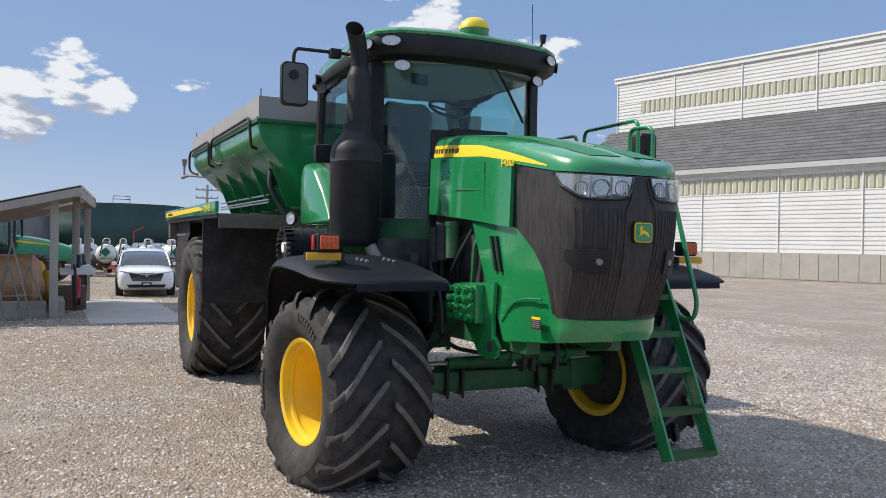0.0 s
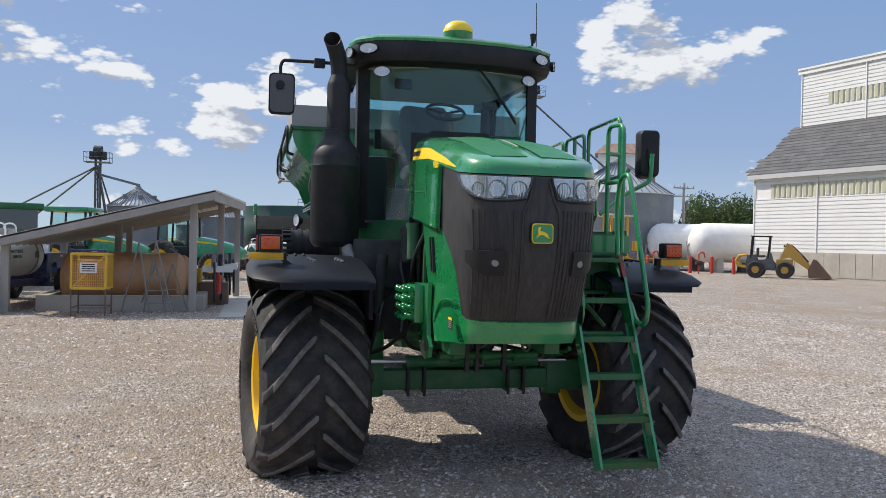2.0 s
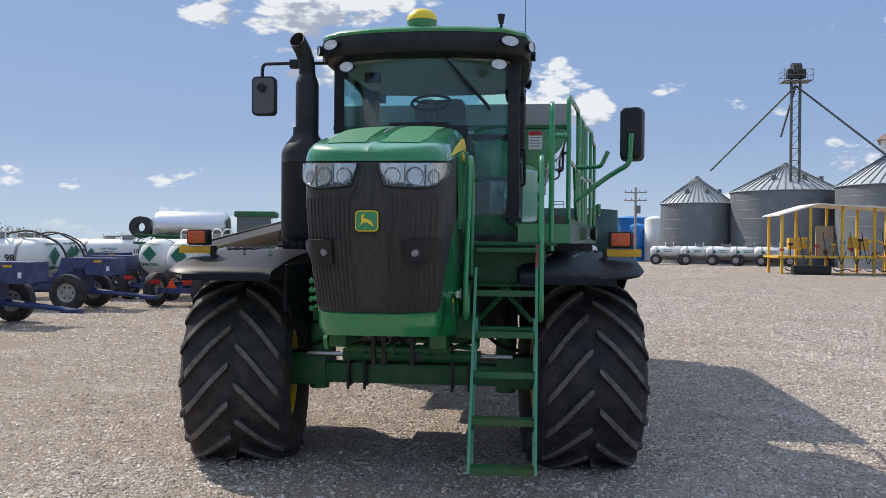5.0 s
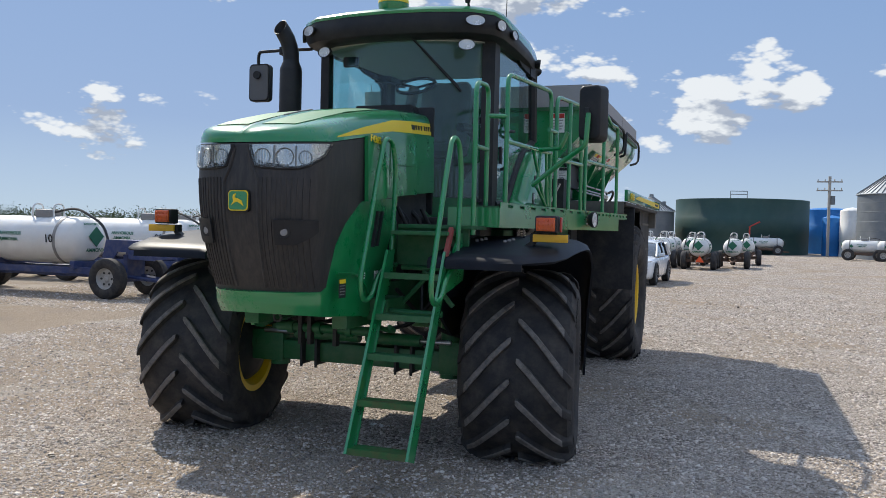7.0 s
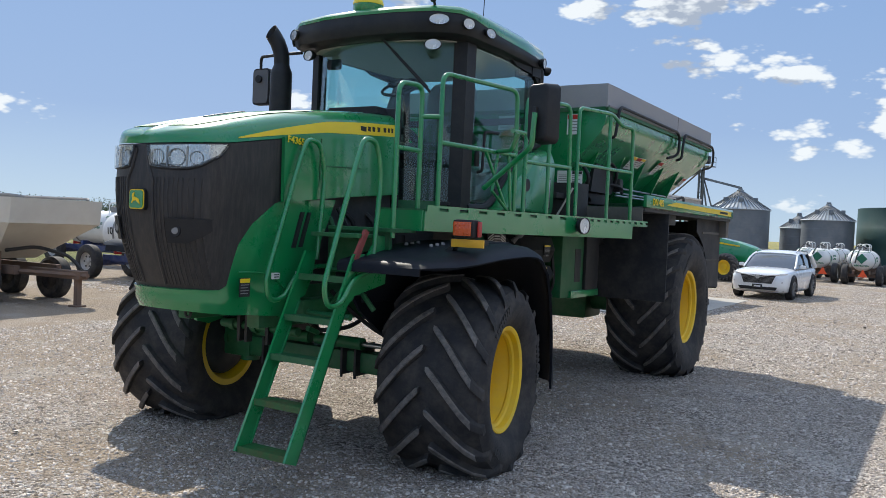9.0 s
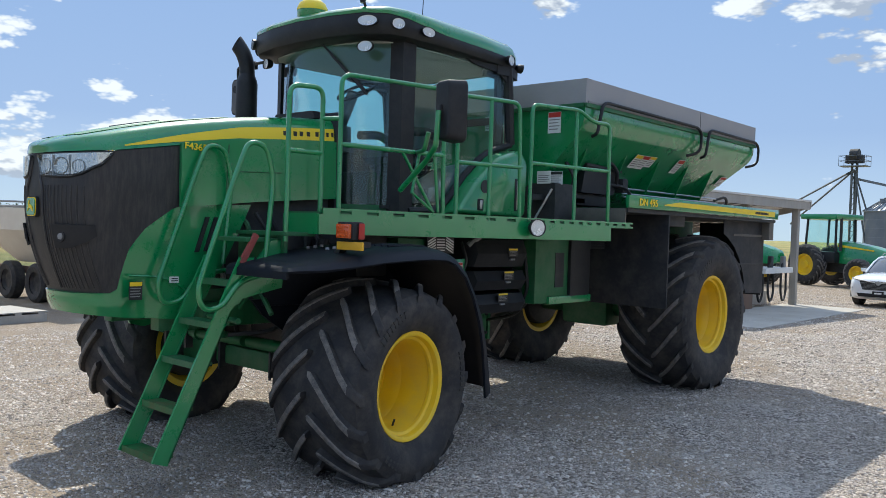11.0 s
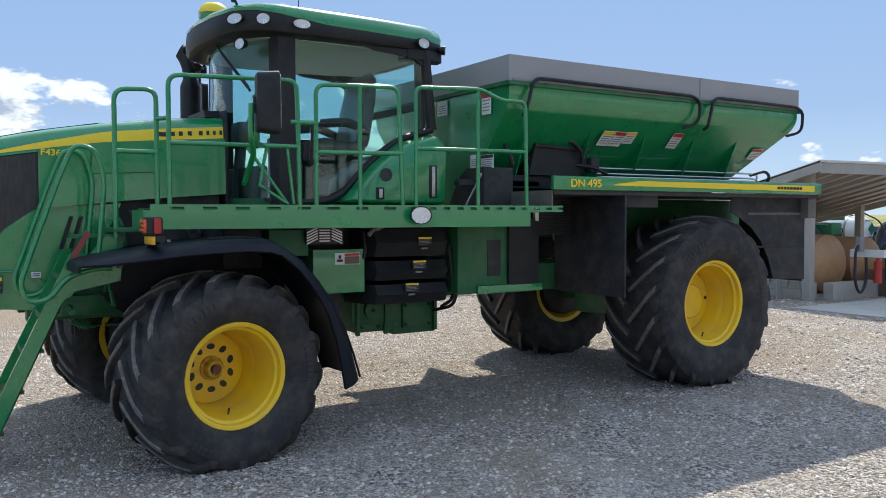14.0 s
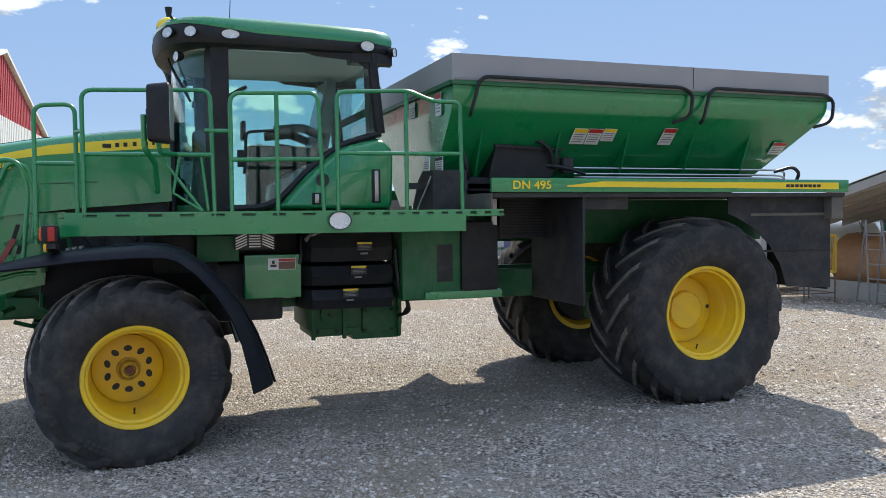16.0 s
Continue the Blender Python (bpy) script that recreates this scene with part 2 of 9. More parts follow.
    p.inputs["Coat Roughness"].default_value = 0.08
    if bump:
        bu = n.new("ShaderNodeBump")
        bu.inputs["Strength"].default_value, bu.inputs["Distance"].default_value = bump, 0.01
        l.new(b.outputs["Fac"], bu.inputs["Height"])
        l.new(bu.outputs[0], p.inputs["Normal"])
    return m


DUST = (0.34, 0.29, 0.23)
GREEN = surf("green_paint", (0.008, 0.235, 0.066), (0.007, 0.205, 0.058), 0.22, 0.34, coat=1.0, dust=(0.10, 0.19, 0.09), dust_amt=0.12, bump=0.01)
GREEN_D = surf("green_steel", (0.006, 0.125, 0.035), (0.006, 0.095, 0.030), 0.42, 0.6, dust=DUST, dust_amt=0.16, bump=0.05)
YELLOW = surf("yellow_paint", (0.86, 0.56, 0.012), (0.80, 0.50, 0.012), 0.35, 0.5, dust=DUST, dust_amt=0.22, dust_scale=3, bump=0.02)
DECAL_Y = surf("yellow_decal", (0.86, 0.62, 0.02), (0.82, 0.58, 0.02), 0.35)
RUBBER = surf("tyre_rubber", (0.012, 0.0125, 0.015), (0.026, 0.025, 0.026), 0.72, 0.9, fine=90, dust=(0.15, 0.125, 0.10), dust_amt=0.40, dust_scale=6, bump=0.2)
LUG = surf("worn_lug_rubber", (0.17, 0.155, 0.145), (0.06, 0.056, 0.053), 0.8, 0.95, scale=7, fine=140, dust=(0.25, 0.215, 0.18), dust_amt=0.75, dust_scale=24, bump=0.4)
BLACK = surf("black_plastic", (0.011, 0.012, 0.014), (0.017, 0.018, 0.020), 0.42, 0.6, dust=DUST, dust_amt=0.05, bump=0.03, spec=0.3)
GRILLE = surf("dusty_grille_plastic", (0.014, 0.014, 0.016), (0.026, 0.025, 0.025), 0.42, 0.6, dust=(0.16, 0.13, 0.105), dust_amt=0.26, dust_scale=6, stretch=(6, 6, 1.0), bump=0.08)
FENDER = surf("navy_black_plastic", (0.006, 0.008, 0.013), (0.010, 0.012, 0.018), 0.42, 0.52, dust=DUST, dust_amt=0.02, bump=0.02, spec=0.15)
DARK = surf("dark_steel", (0.014, 0.016, 0.018), (0.026, 0.027, 0.028), 0.55, 0.75, dust=DUST, dust_amt=0.12, bump=0.1)
FLAP = surf("black_rubber_flap", (0.015, 0.017, 0.021), (0.024, 0.026, 0.030), 0.55, 0.75, dust=DUST, dust_amt=0.12, bump=0.1, spec=0.3)
GREY = surf("grey_steel", (0.19, 0.19, 0.19), (0.26, 0.25, 0.24), 0.45, 0.6, dust=DUST, dust_amt=0.2)
PLATE = surf("dusty_plate", (0.07, 0.065, 0.055), (0.12, 0.11, 0.095), 0.6, 0.75, dust=DUST, dust_amt=0.2)
TARP = surf("grey_vinyl_tarp", (0.27, 0.265, 0.27), (0.32, 0.31, 0.31), 0.5, 0.65, scale=1.2, bump=0.05, dust=(0.4, 0.36, 0.31), dust_amt=0.25, dust_scale=2)
STEEL = surf("bare_steel", (0.55, 0.55, 0.55), (0.42, 0.42, 0.42), 0.25, 0.4, metal=1.0)
ORANGE = surf("orange_lens", (0.65, 0.10, 0.015), (0.5, 0.07, 0.01), 0.2, 0.3, coat=0.5)
RED = surf("red_lens", (0.45, 0.02, 0.015), (0.35, 0.02, 0.015), 0.25)
REFLECT = surf("amber_reflector", (0.75, 0.42, 0.02), (0.68, 0.36, 0.02), 0.4)
WHITE = surf("white_paint", (0.74, 0.74, 0.72), (0.66, 0.66, 0.64), 0.4, 0.55, dust=(0.45, 0.42, 0.38), dust_amt=0.25, dust_scale=1.5)
LABEL = surf("white_label", (0.75, 0.75, 0.73), (0.7, 0.7, 0.68), 0.45)
INK = surf("black_ink", (0.02, 0.02, 0.02), None, 0.5)
INK_R = surf("red_ink", (0.5, 0.03, 0.02), None, 0.5)
SEAT = surf("grey_seat_cloth", (0.055, 0.055, 0.057), (0.08, 0.08, 0.08), 0.9, 0.95, bump=0.2)
LAMP = surf("silver_reflector", (0.82, 0.82, 0.83), (0.72, 0.72, 0.73), 0.2, 0.32, metal=0.35)


def glass(name, tint, ior=1.5, rough=0.02):
    m = bpy.data.materials.new(name)
    m.use_nodes = True
    n, l = m.node_tree.nodes, m.node_tree.links
    n.remove(n["Principled BSDF"])
    tr, gl, mx, lw = n.new("ShaderNodeBsdfTransparent"), n.new("ShaderNodeBsdfGlossy"), n.new("ShaderNodeMixShader"), n.new("ShaderNodeLayerWeight")
    tr.inputs[0].default_value = (*tint, 1)
    gl.inputs["Roughness"].default_value = rough
    gl.inputs["Color"].default_value = (0.9, 0.9, 0.9, 1)
    lw.inputs["Blend"].default_value = 0.5
    pw, ma = n.new("ShaderNodeMath"), n.new("ShaderNodeMath")
    pw.operation, ma.operation = "POWER", "MULTIPLY_ADD"
    pw.inputs[1].default_value = 5.0
    f0 = ((ior - 1) / (ior + 1)) ** 2
    ma.inputs[1].default_value, ma.inputs[2].default_value = 1 - f0, f0
    l.new(lw.outputs["Facing"], pw.inputs[0]), l.new(pw.outputs[0], ma.inputs[0])
    l.new(ma.outputs[0], mx.inputs[0]), l.new(tr.outputs[0], mx.inputs[1]), l.new(gl.outputs[0], mx.inputs[2])
    l.new(mx.outputs[0], n["Material Output"].inputs[0])
    return m


GLASS = glass("tinted_cab_glass", (0.78, 0.92, 0.90), 1.5)
CLEAR = glass("clear_lens", (0.93, 0.95, 0.96), 1.5)


def gravel_material():
    m = bpy.data.materials.new("crushed_limestone")
    m.use_nodes = True
    n, l = m.node_tree.nodes, m.node_tree.links
    p = n["Principled BSDF"]
    tc = n.new("ShaderNodeTexCoord")
    v = tc.outputs["Object"]

    def noise_(s, d=5, r=0.6):
        t = n.new("ShaderNodeTexNoise")
        t.inputs["Scale"].default_value, t.inputs["Detail"].default_value, t.inputs["Roughness"].default_value = s, d, r
        l.new(v, t.inputs["Vector"])
        return t.outputs["Fac"]

    def ramp(val, a, b, lo=0.0, hi=1.0):
        r = n.new("ShaderNodeMapRange")
        for k, x in (("From Min", a), ("From Max", b), ("To Min", lo), ("To Max", hi)):
            r.inputs[k].default_value = x
        l.new(val, r.inputs["Value"])
        return r.outputs[0]

    def mix_(f, a, b):
        x = n.new("ShaderNodeMix")
        x.data_type = "RGBA"
        l.new(f, x.inputs["Factor"])
        for k, c in (("A", a), ("B", b)):
            if isinstance(c, tuple):
                x.inputs[k].default_value = (*c, 1)
            else:
                l.new(c, x.inputs[k])
        return x.outputs["Result"]

    v1, v2 = n.new("ShaderNodeTexVoronoi"), n.new("ShaderNodeTexVoronoi")
    v1.inputs["Scale"].default_value, v2.inputs["Scale"].default_value = 42, 95
    for q in (v1, v2):
        l.new(v, q.inputs["Vector"])
    s1, s2 = n.new("ShaderNodeSeparateColor"), n.new("ShaderNodeSeparateColor")
    l.new(v1.outputs["Color"], s1.inputs[0]), l.new(v2.outputs["Color"], s2.inputs[0])
    stones = mix_(ramp(s1.outputs[0], 0.2, 0.85), (0.13, 0.107, 0.090), (0.78, 0.69, 0.605))
    fines = mix_(ramp(s2.outputs[0], 0.15, 0.85), (0.20, 0.163, 0.134), (0.68, 0.59, 0.505))
    body = mix_(ramp(noise_(1.1, 6, 0.65), 0.40, 0.62), stones, fines)
    sp = n.new("ShaderNodeSeparateXYZ")
    l.new(v, sp.inputs[0])
    bias = n.new("ShaderNodeMath")
    l.new(noise_(0.35, 7, 0.65), bias.inputs[0]), l.new(ramp(sp.outputs[0], 4.0, -6.0, -0.02, 0.15), bias.inputs[1])
    tan = mix_(ramp(bias.outputs[0], 0.46, 0.62, 0.0, 0.85), body, (0.40, 0.315, 0.23))
    tan = mix_(ramp(noise_(0.9, 8, 0.7), 0.52, 0.72, 0.0, 0.55), tan, (0.33, 0.28, 0.238))
    worn = mix_(ramp(noise_(0.6, 3, 0.5), 0.56, 0.72, 0.0, 0.35), tan, (0.68, 0.64, 0.58))
    # beyond the yard the sheet is dry grass and stubble
    grass = mix_(ramp(noise_(0.05, 4), 0.4, 0.6), (0.36, 0.29, 0.115), (0.17, 0.19, 0.07))
    west = ramp(sp.outputs[0], -20.0, -23.0)
    le = n.new("ShaderNodeVectorMath")
    le.operation = "LENGTH"
    l.new(v, le.inputs[0])
    far = ramp(le.outputs["Value"], 125, 150)
    mx = n.new("ShaderNodeMath")
    mx.operation = "MAXIMUM"
    l.new(west, mx.inputs[0]), l.new(far, mx.inputs[1])
    col = mix_(mx.outputs[0], worn, grass)
    l.new(col, p.inputs["Base Color"])
    p.inputs["Roughness"].default_value = 0.95
    p.inputs["Specular IOR Level"].default_value = 0.2
    h = n.new("ShaderNodeMath")
    h.operation = "MULTIPLY_ADD"
    h.inputs[1].default_value = 0.4
    l.new(v2.outputs["Distance"], h.inputs[0]), l.new(v1.outputs["Distance"], h.inputs[2])
    bu = n.new("ShaderNodeBump")
    bu.inputs["Strength"].default_value, bu.inputs["Distance"].default_value = 1.0, 0.045
    bu.invert = True
    l.new(h.outputs[0], bu.inputs["Height"])
    l.new(bu.outputs[0], p.inputs["Normal"])
    return m


GRAVEL = gravel_material()
STONE = surf("limestone_chips", (0.25, 0.212, 0.182), (0.70, 0.625, 0.555), 0.9, 0.95, scale=3, island=1.1, spec=0.2)

# ---- ground ----
bm = B()
edges = [-3000, -800, -250, -80, -30, -12, 0, 12, 30, 80, 250, 800, 3000]
gv = [[bm.verts.new((x, y, 0)) for y in edges] for x in edges]
for i in range(len(edges) - 1):
    for j in range(len(edges) - 1):
        bm.faces.new((gv[i][j], gv[i + 1][j], gv[i + 1][j + 1], gv[i][j + 1]))
solid("ground", bm, GRAVEL, "pale crushed limestone gravel yard running out to dry fields", "ground", kind="structure")

# ---- the spreader ----
AX_F, AX_R = 0.28, 5.86
rig = thing("dry_spreader", "green and yellow self-propelled fertilizer spreader parked on gravel", "farm machine")


LETTER = surf("raised_rubber", (0.030, 0.028, 0.026), (0.05, 0.046, 0.042), 0.8)


def tyre(R, W, rim, lugs, lug_h, rake, lug_w):
    rc = R - lug_h
    prof = [(-0.36, rim), (-0.42, rim + 0.035), (-0.475, rim + 0.11), (-0.50, (rim + rc) * 0.5 + 0.03), (-0.485, rc - 0.10), (-0.45, rc - 0.045), (-0.36, rc - 0.014), (-0.18, rc - 0.002), (0, rc)]
    prof = [(u * W, r) for u, r in prof]
    prof += [(-u, r) for u, r in prof[-2::-1]]
    shape = sorted((abs(u), r) for u, r in prof[4:9])
    bm = B()
    revolve(bm, prof, 64)
    carc = bm
    bm = B()
    seen = 0
    for side in (-1, 1):
        for i in range(lugs):
            t0 = 2 * math.pi * (i + (0.5 if side > 0 else 0)) / lugs
            rows = []
            for k in range(8):
                s = (0.0, 0.05, 0.2, 0.36, 0.52, 0.68, 0.84, 1.0)[k]
                u = lerp(0.025, 0.485, s) * W
                rr = along(shape, max(u, 0)) if k < 7 else rc - 0.10
                th = t0 - rake * (s ** 1.15)
                w = lug_w * (0.55 if k == 0 else lerp(0.92, 1.15, s)) / R
                top = min(rr + lug_h, R - 0.012 * s) if k < 7 else rc - 0.045
                ring = []
                for dth, r in ((-w, rr - 0.012), (-w * 0.82, top - 0.010), (-w * 0.62, top), (w * 0.62, top), (w * 0.82, top - 0.010), (w, rr - 0.012)):
                    ring.append((side * u, -r * math.cos(th + dth), r * math.sin(th + dth)))
                rows.append(ring)
            loft(bm, rows)
            # worn top faces are paler than the flanks
            bm.faces.ensure_lookup_table()
            for q in range(6):
                for k in (1, 2, 3):
                    bm.faces[seen + q * 6 + k].material_index = 1
            seen = len(bm.faces)
    return carc, bm


def settle(bm, load, side):
    """The loaded foot of a tyre: flat on the ground, with bulged flanks. side: which way is down."""
    for v in bm.verts:
        z = v.co.z * side
        if z < -load * 0.45:
            k = min(1.0, (-z - load * 0.45) / (load * 0.55))
            v.co.x *= 1 + 0.05 * k * k
        if z < -load + 0.012:
            v.co.z = (-load + 0.012 * (1 - math.exp((z + load - 0.012) / 0.05)) - 0.012) * side


def rim_parts(rim, W, disc_u, disc_r, hub_r, bolts, hole_r, hub_out, rear):
    """Barrel with both flanges and its stepped well, disc, hub. Outward is +x."""
    out, inn = 0.40 * W, -0.40 * W
    b = B()
    revolve(b, [(inn, rim - 0.03), (inn, rim + 0.028), (inn + 0.03, rim + 0.028), (inn + 0.035, rim - 0.025), (-0.1 * W, rim - 0.075), (0.1 * W, rim - 0.075), (0.24 * W, rim - 0.05),
                (out - 0.06, rim - 0.028), (out - 0.035, rim + 0.022), (out - 0.004, rim + 0.028), (out + 0.008, rim + 0.020), (out + 0.008, rim + 0.008), (out - 0.004, rim - 0.012), (out - 0.045, rim - 0.020),
                (out - 0.055, rim - 0.040), (out - 0.075, rim - 0.045), (out - 0.09, rim - 0.036), (disc_u + 0.20, rim - 0.058), (disc_u + 0.185, rim - 0.072), (disc_u + 0.08, rim - 0.085), (disc_u + 0.05, disc_r + 0.016),
                (disc_u + 0.012, disc_r + 0.004), (disc_u - 0.03, disc_r), (-0.2 * W, rim - 0.10), (inn + 0.04, rim - 0.05), (inn, rim - 0.03)], 64)
    d = B()
    revolve(d, [(disc_u - 0.012, 0.03), (disc_u - 0.012, disc_r), (disc_u + 0.008, disc_r - 0.002), (disc_u + 0.016, disc_r - 0.02), (disc_u + 0.022, hub_r * 1.25), (disc_u + 0.022, 0.03)], 56)
    h = B()
    if rear:
        revolve(h, [(disc_u, hub_r), (disc_u + hub_out - 0.008, hub_r), (disc_u + hub_out, hub_r - 0.008), (disc_u + hub_out, 0.0)], 40)
    else:
        revolve(h, [(disc_u, hub_r), (disc_u + hub_out * 0.4, hub_r), (disc_u + hub_out * 0.45, hub_r * 0.80), (disc_u + hub_out * 0.9, hub_r * 0.74), (disc_u + hub_out, hub_r * 0.66), (disc_u + hub_out, hub_r * 0.5), (disc_u + hub_out * 0.8, hub_r * 0.44), (disc_u + hub_out * 0.8, 0.0)], 36)
    nuts = []
    for i in range(bolts):
        a = 2 * math.pi * (i + 0.5) / bolts
        nuts.append((-hole_r * math.cos(a), hole_r * math.sin(a)))
    return b, d, h, nuts


HUB_Y = surf("weathered_yellow_hub", (0.70, 0.43, 0.012), (0.42, 0.26, 0.03), 0.5, scale=9, dust=(0.10, 0.07, 0.04), dust_amt=0.5, dust_scale=14)
PLUG = surf("rusty_red_plug", (0.20, 0.05, 0.045), (0.12, 0.04, 0.03), 0.6)


def wheel(R, W, rim, lugs, lug_h, rake, lug_w, disc_u, disc_r, hub_r, bolts, hole_r, hub_out, rear, load, side):
    """One wheel, outward +x, about its own centre. side: -1 where it is turned over for the other flank."""
    carc, lg = tyre(R, W, rim, lugs, lug_h, rake, lug_w)
    settle(carc, load, side)
    settle(lg, load, side)
    b, d, h, nuts = rim_parts(rim, W, disc_u, disc_r, hub_r, bolts, hole_r, hub_out, rear)
    w = part("wheel", d, YELLOW, rig, "yellow steel wheel with a ribbed black tyre")
    part("tyre", carc, RUBBER, w, "wide black flotation tyre, dusty")
    part("tread", lg, (RUBBER, LUG), w, "slanted rubber tread lugs, worn grey")
    part("rim", b, YELLOW, w, "yellow painted steel rim")
    part("hub", h, YELLOW if rear else HUB_Y, w)
    for y, z in nuts:
        q = B()
        if rear:
            cyl(q, (disc_u + hub_out - 0.01, y, z), (disc_u + hub_out + 0.016, y, z), 0.011, n=6)
            part("wheel_bolt", q, YELLOW, w, smooth=False)
        else:
            # an opening wider round the circle than across it
            m = Matrix.Translation((0, y, z)) @ Matrix.Rotation(math.atan2(z, -y), 4, "X")
            cyl(q, (disc_u + 0.004, 0, 0), (disc_u + 0.0255, 0, 0), 0.030, n=16)
            bmesh.ops.scale(q, vec=(1, 0.8, 1.1), verts=q.verts)
            part("wheel_hole", q, DARK, w, "dark oval opening in the disc", at=m)
    if rear:
        for y, z in ((0.30, 0.02), (-0.16, -0.26), (-0.16, 0.26)):
            q = B()
            cyl(q, (disc_u + 0.004, y, z), (disc_u + 0.024, y, z), 0.022, n=12)
            part("wheel_hole", q, DARK, w, "dark round opening in the disc")
    else:
        q = B()
        cyl(q, (disc_u + hub_out * 0.7, 0, 0), (disc_u + hub_out + 0.012, 0, 0), hub_r * 0.34, n=16)
        part("hub_cap", q, PLUG, w, "small rusty red hub plug")
        for i in range(8):
            a = 2 * math.pi * i / 8
            q = B()
            cyl(q, (disc_u + 0.03, hub_r * 0.9 * math.cos(a), hub_r * 0.9 * math.sin(a)), (disc_u + hub_out * 0.4 + 0.014, hub_r * 0.9 * math.cos(a), hub_r * 0.9 * math.sin(a)), 0.010, n=6)
            part("wheel_bolt", q, HUB_Y, w, smooth=False)
    # tyre valve in the barrel
    q = B()
    cyl(q, (0.22 * W, 0, -(rim - 0.07)), (0.24 * W, 0, -(rim - 0.12)), 0.008, n=8)
    part("valve_stem", q, DARK, w)
    # raised lettering on the sidewall as plain bars
    rm = (rim + R - lug_h) * 0.5 + 0.03
    bar = None
    for a0 in (0.35, 2.45, 4.55):
        for i in range(8):
            m = Matrix.Rotation(a0 + i * 0.075, 4, "X")
            if bar is None:
                q = B()
                box(q, 0.5 * W - 0.008, 0.5 * W + 0.0025, -0.014, 0.014, rm - 0.028, rm + 0.028, 0.002)
                bar = part("sidewall_bar", q, LETTER, w, at=m)
            else:
                again(bar, w, m)
    return w


STEER = 8.0
fl = wheel(0.785, 0.87, 0.388, 16, 0.055, 0.60, 0.040, -0.13, 0.285, 0.098, 10, 0.172, 0.11, False, 0.69, 1)
fl.matrix_basis = pose(1.40, 0.35, 0.69, 0, 0, STEER)
fr = wheel(0.785, 0.87, 0.388, 16, 0.055, -0.60, 0.040, -0.13, 0.285, 0.098, 10, 0.172, 0.11, False, 0.69, -1)
fr.matrix_basis = pose(-1.40, 0.235, 0.69, 180, 0, 180 + STEER)
rl = wheel(0.99, 0.92, 0.460, 18, 0.055, -0.50, 0.042, -0.03, 0.35, 0.205, 30, 0.192, 0.07, True, 0.915, 1)
rl.matrix_basis = pose(1.28, 5.87, 0.915, 0, 0, 0)
rr_ = wheel(0.99, 0.92, 0.460, 18, 0.055, 0.50, 0.042, -0.03, 0.35, 0.205, 30, 0.192, 0.07, True, 0.915, -1)
rr_.matrix_basis = pose(-1.28, 5.87, 0.915, 180, 0, 180)


def mirror_pose(ob, name=None):
    """The same part on the other side of the machine, from its mesh mirrored."""
    me = ob.data.copy()
    me.transform(Matrix.Diagonal((-1, 1, 1, 1)))
    me.flip_normals()
    o = new(ob.name.split(".")[0], me)
    o.parent = ob.parent
    if "label" in ob:
        o["label"] = ob["label"]
    return o


# hood: width, crown and shoulder heights along the machine
NOSE = [(0, -1.615), (0.12, -1.610), (0.22, -1.593), (0.30, -1.560), (0.36, -1.525), (0.41, -1.480), (0.445, -1.425), (0.465, -1.34), (0.474, -1.22), (0.477, -1.05)]


def nose_y(x):
    return along(NOSE, abs(x))


def hood_w(y):
    return along([(v, u) for u, v in NOSE] + [(-0.5, 0.48), (0.1, 0.462), (0.74, 0.405)], y) if y > -1.612 else 0.05


CROWN = [(-1.625, 2.345), (-1.612, 2.365), (-1.59, 2.390), (-1.5, 2.432), (-1.2, 2.52), (-0.8, 2.62), (-0.3, 2.71), (0.3, 2.79), (0.74, 2.83)]
LIP = [(-1.665, 2.30), (-1.3, 2.335), (-0.8, 2.42), (-0.3, 2.50), (0.74, 2.583)]


def hood_half(y):
    """Half section of the hood from the middle out: flat top, tight shoulder, near-upright side."""
    w, zt, zl = hood_w(y) + 0.006, along(CROWN, y), along(LIP, y)
    d = zt - zl
    pts = [(0.0, 0.0), (0.035, 0.0), (0.065, 0.05), (0.30, 0.055), (0.60, 0.075), (0.76, 0.12), (0.855, 0.19), (0.915, 0.29), (0.95, 0.42), (0.975, 0.62), (0.99, 0.80), (1.0, 1.0)]
    return [(x * w, zt - k * d) for x, k in pts]


rings = []
ys = [-1.6135, -1.610, -1.60, -1.58, -1.55, -1.51, -1.46, -1.40, -1.3, -1.2, -1.05, -0.9, -0.7, -0.5, -0.2, 0.1, 0.3, 0.5, 0.74]
for y in ys:
    half = hood_half(y)
    rings.append([Vector((-x, y, z)) for x, z in half[::-1]] + [Vector((x, y, z)) for x, z in half[1:]])
bm = B()
loft(bm, rings, closed=True, cap=True)
part("hood", bm, GREEN, rig, "glossy green engine hood with a yellow side stripe", angle=30)


def hood_z(x, y):
    h = hood_half(y)
    return along(h, abs(x))


# bright strip on the crease and the sunk screens beside it
bm = B()
tube(bm, [(0, y, along(CROWN, y) + 0.003) for y in (-1.10, -0.9, -0.7)], 0.006, n=6)
part("hood_crease", bm, GREY, rig)
for s in (-1, 1):
    bm = B()
    rows = []
    for y in np.linspace(-1.46, -0.30, 8):
        w = hood_w(y)
        rows.append([(s * w * k, y, hood_z(w * k, y) + 0.002) for k in (0.70, 0.5, 0.3, 0.12)])
    sheet(bm, rows, 0.003 * s)
    part("hood_screen", bm, surf("green_mesh_%s" % ("a" if s > 0 else "b"), (0.010, 0.17, 0.048), (0.008, 0.14, 0.040), 0.42, 0.55), rig, "flat green mesh screen in the hood")

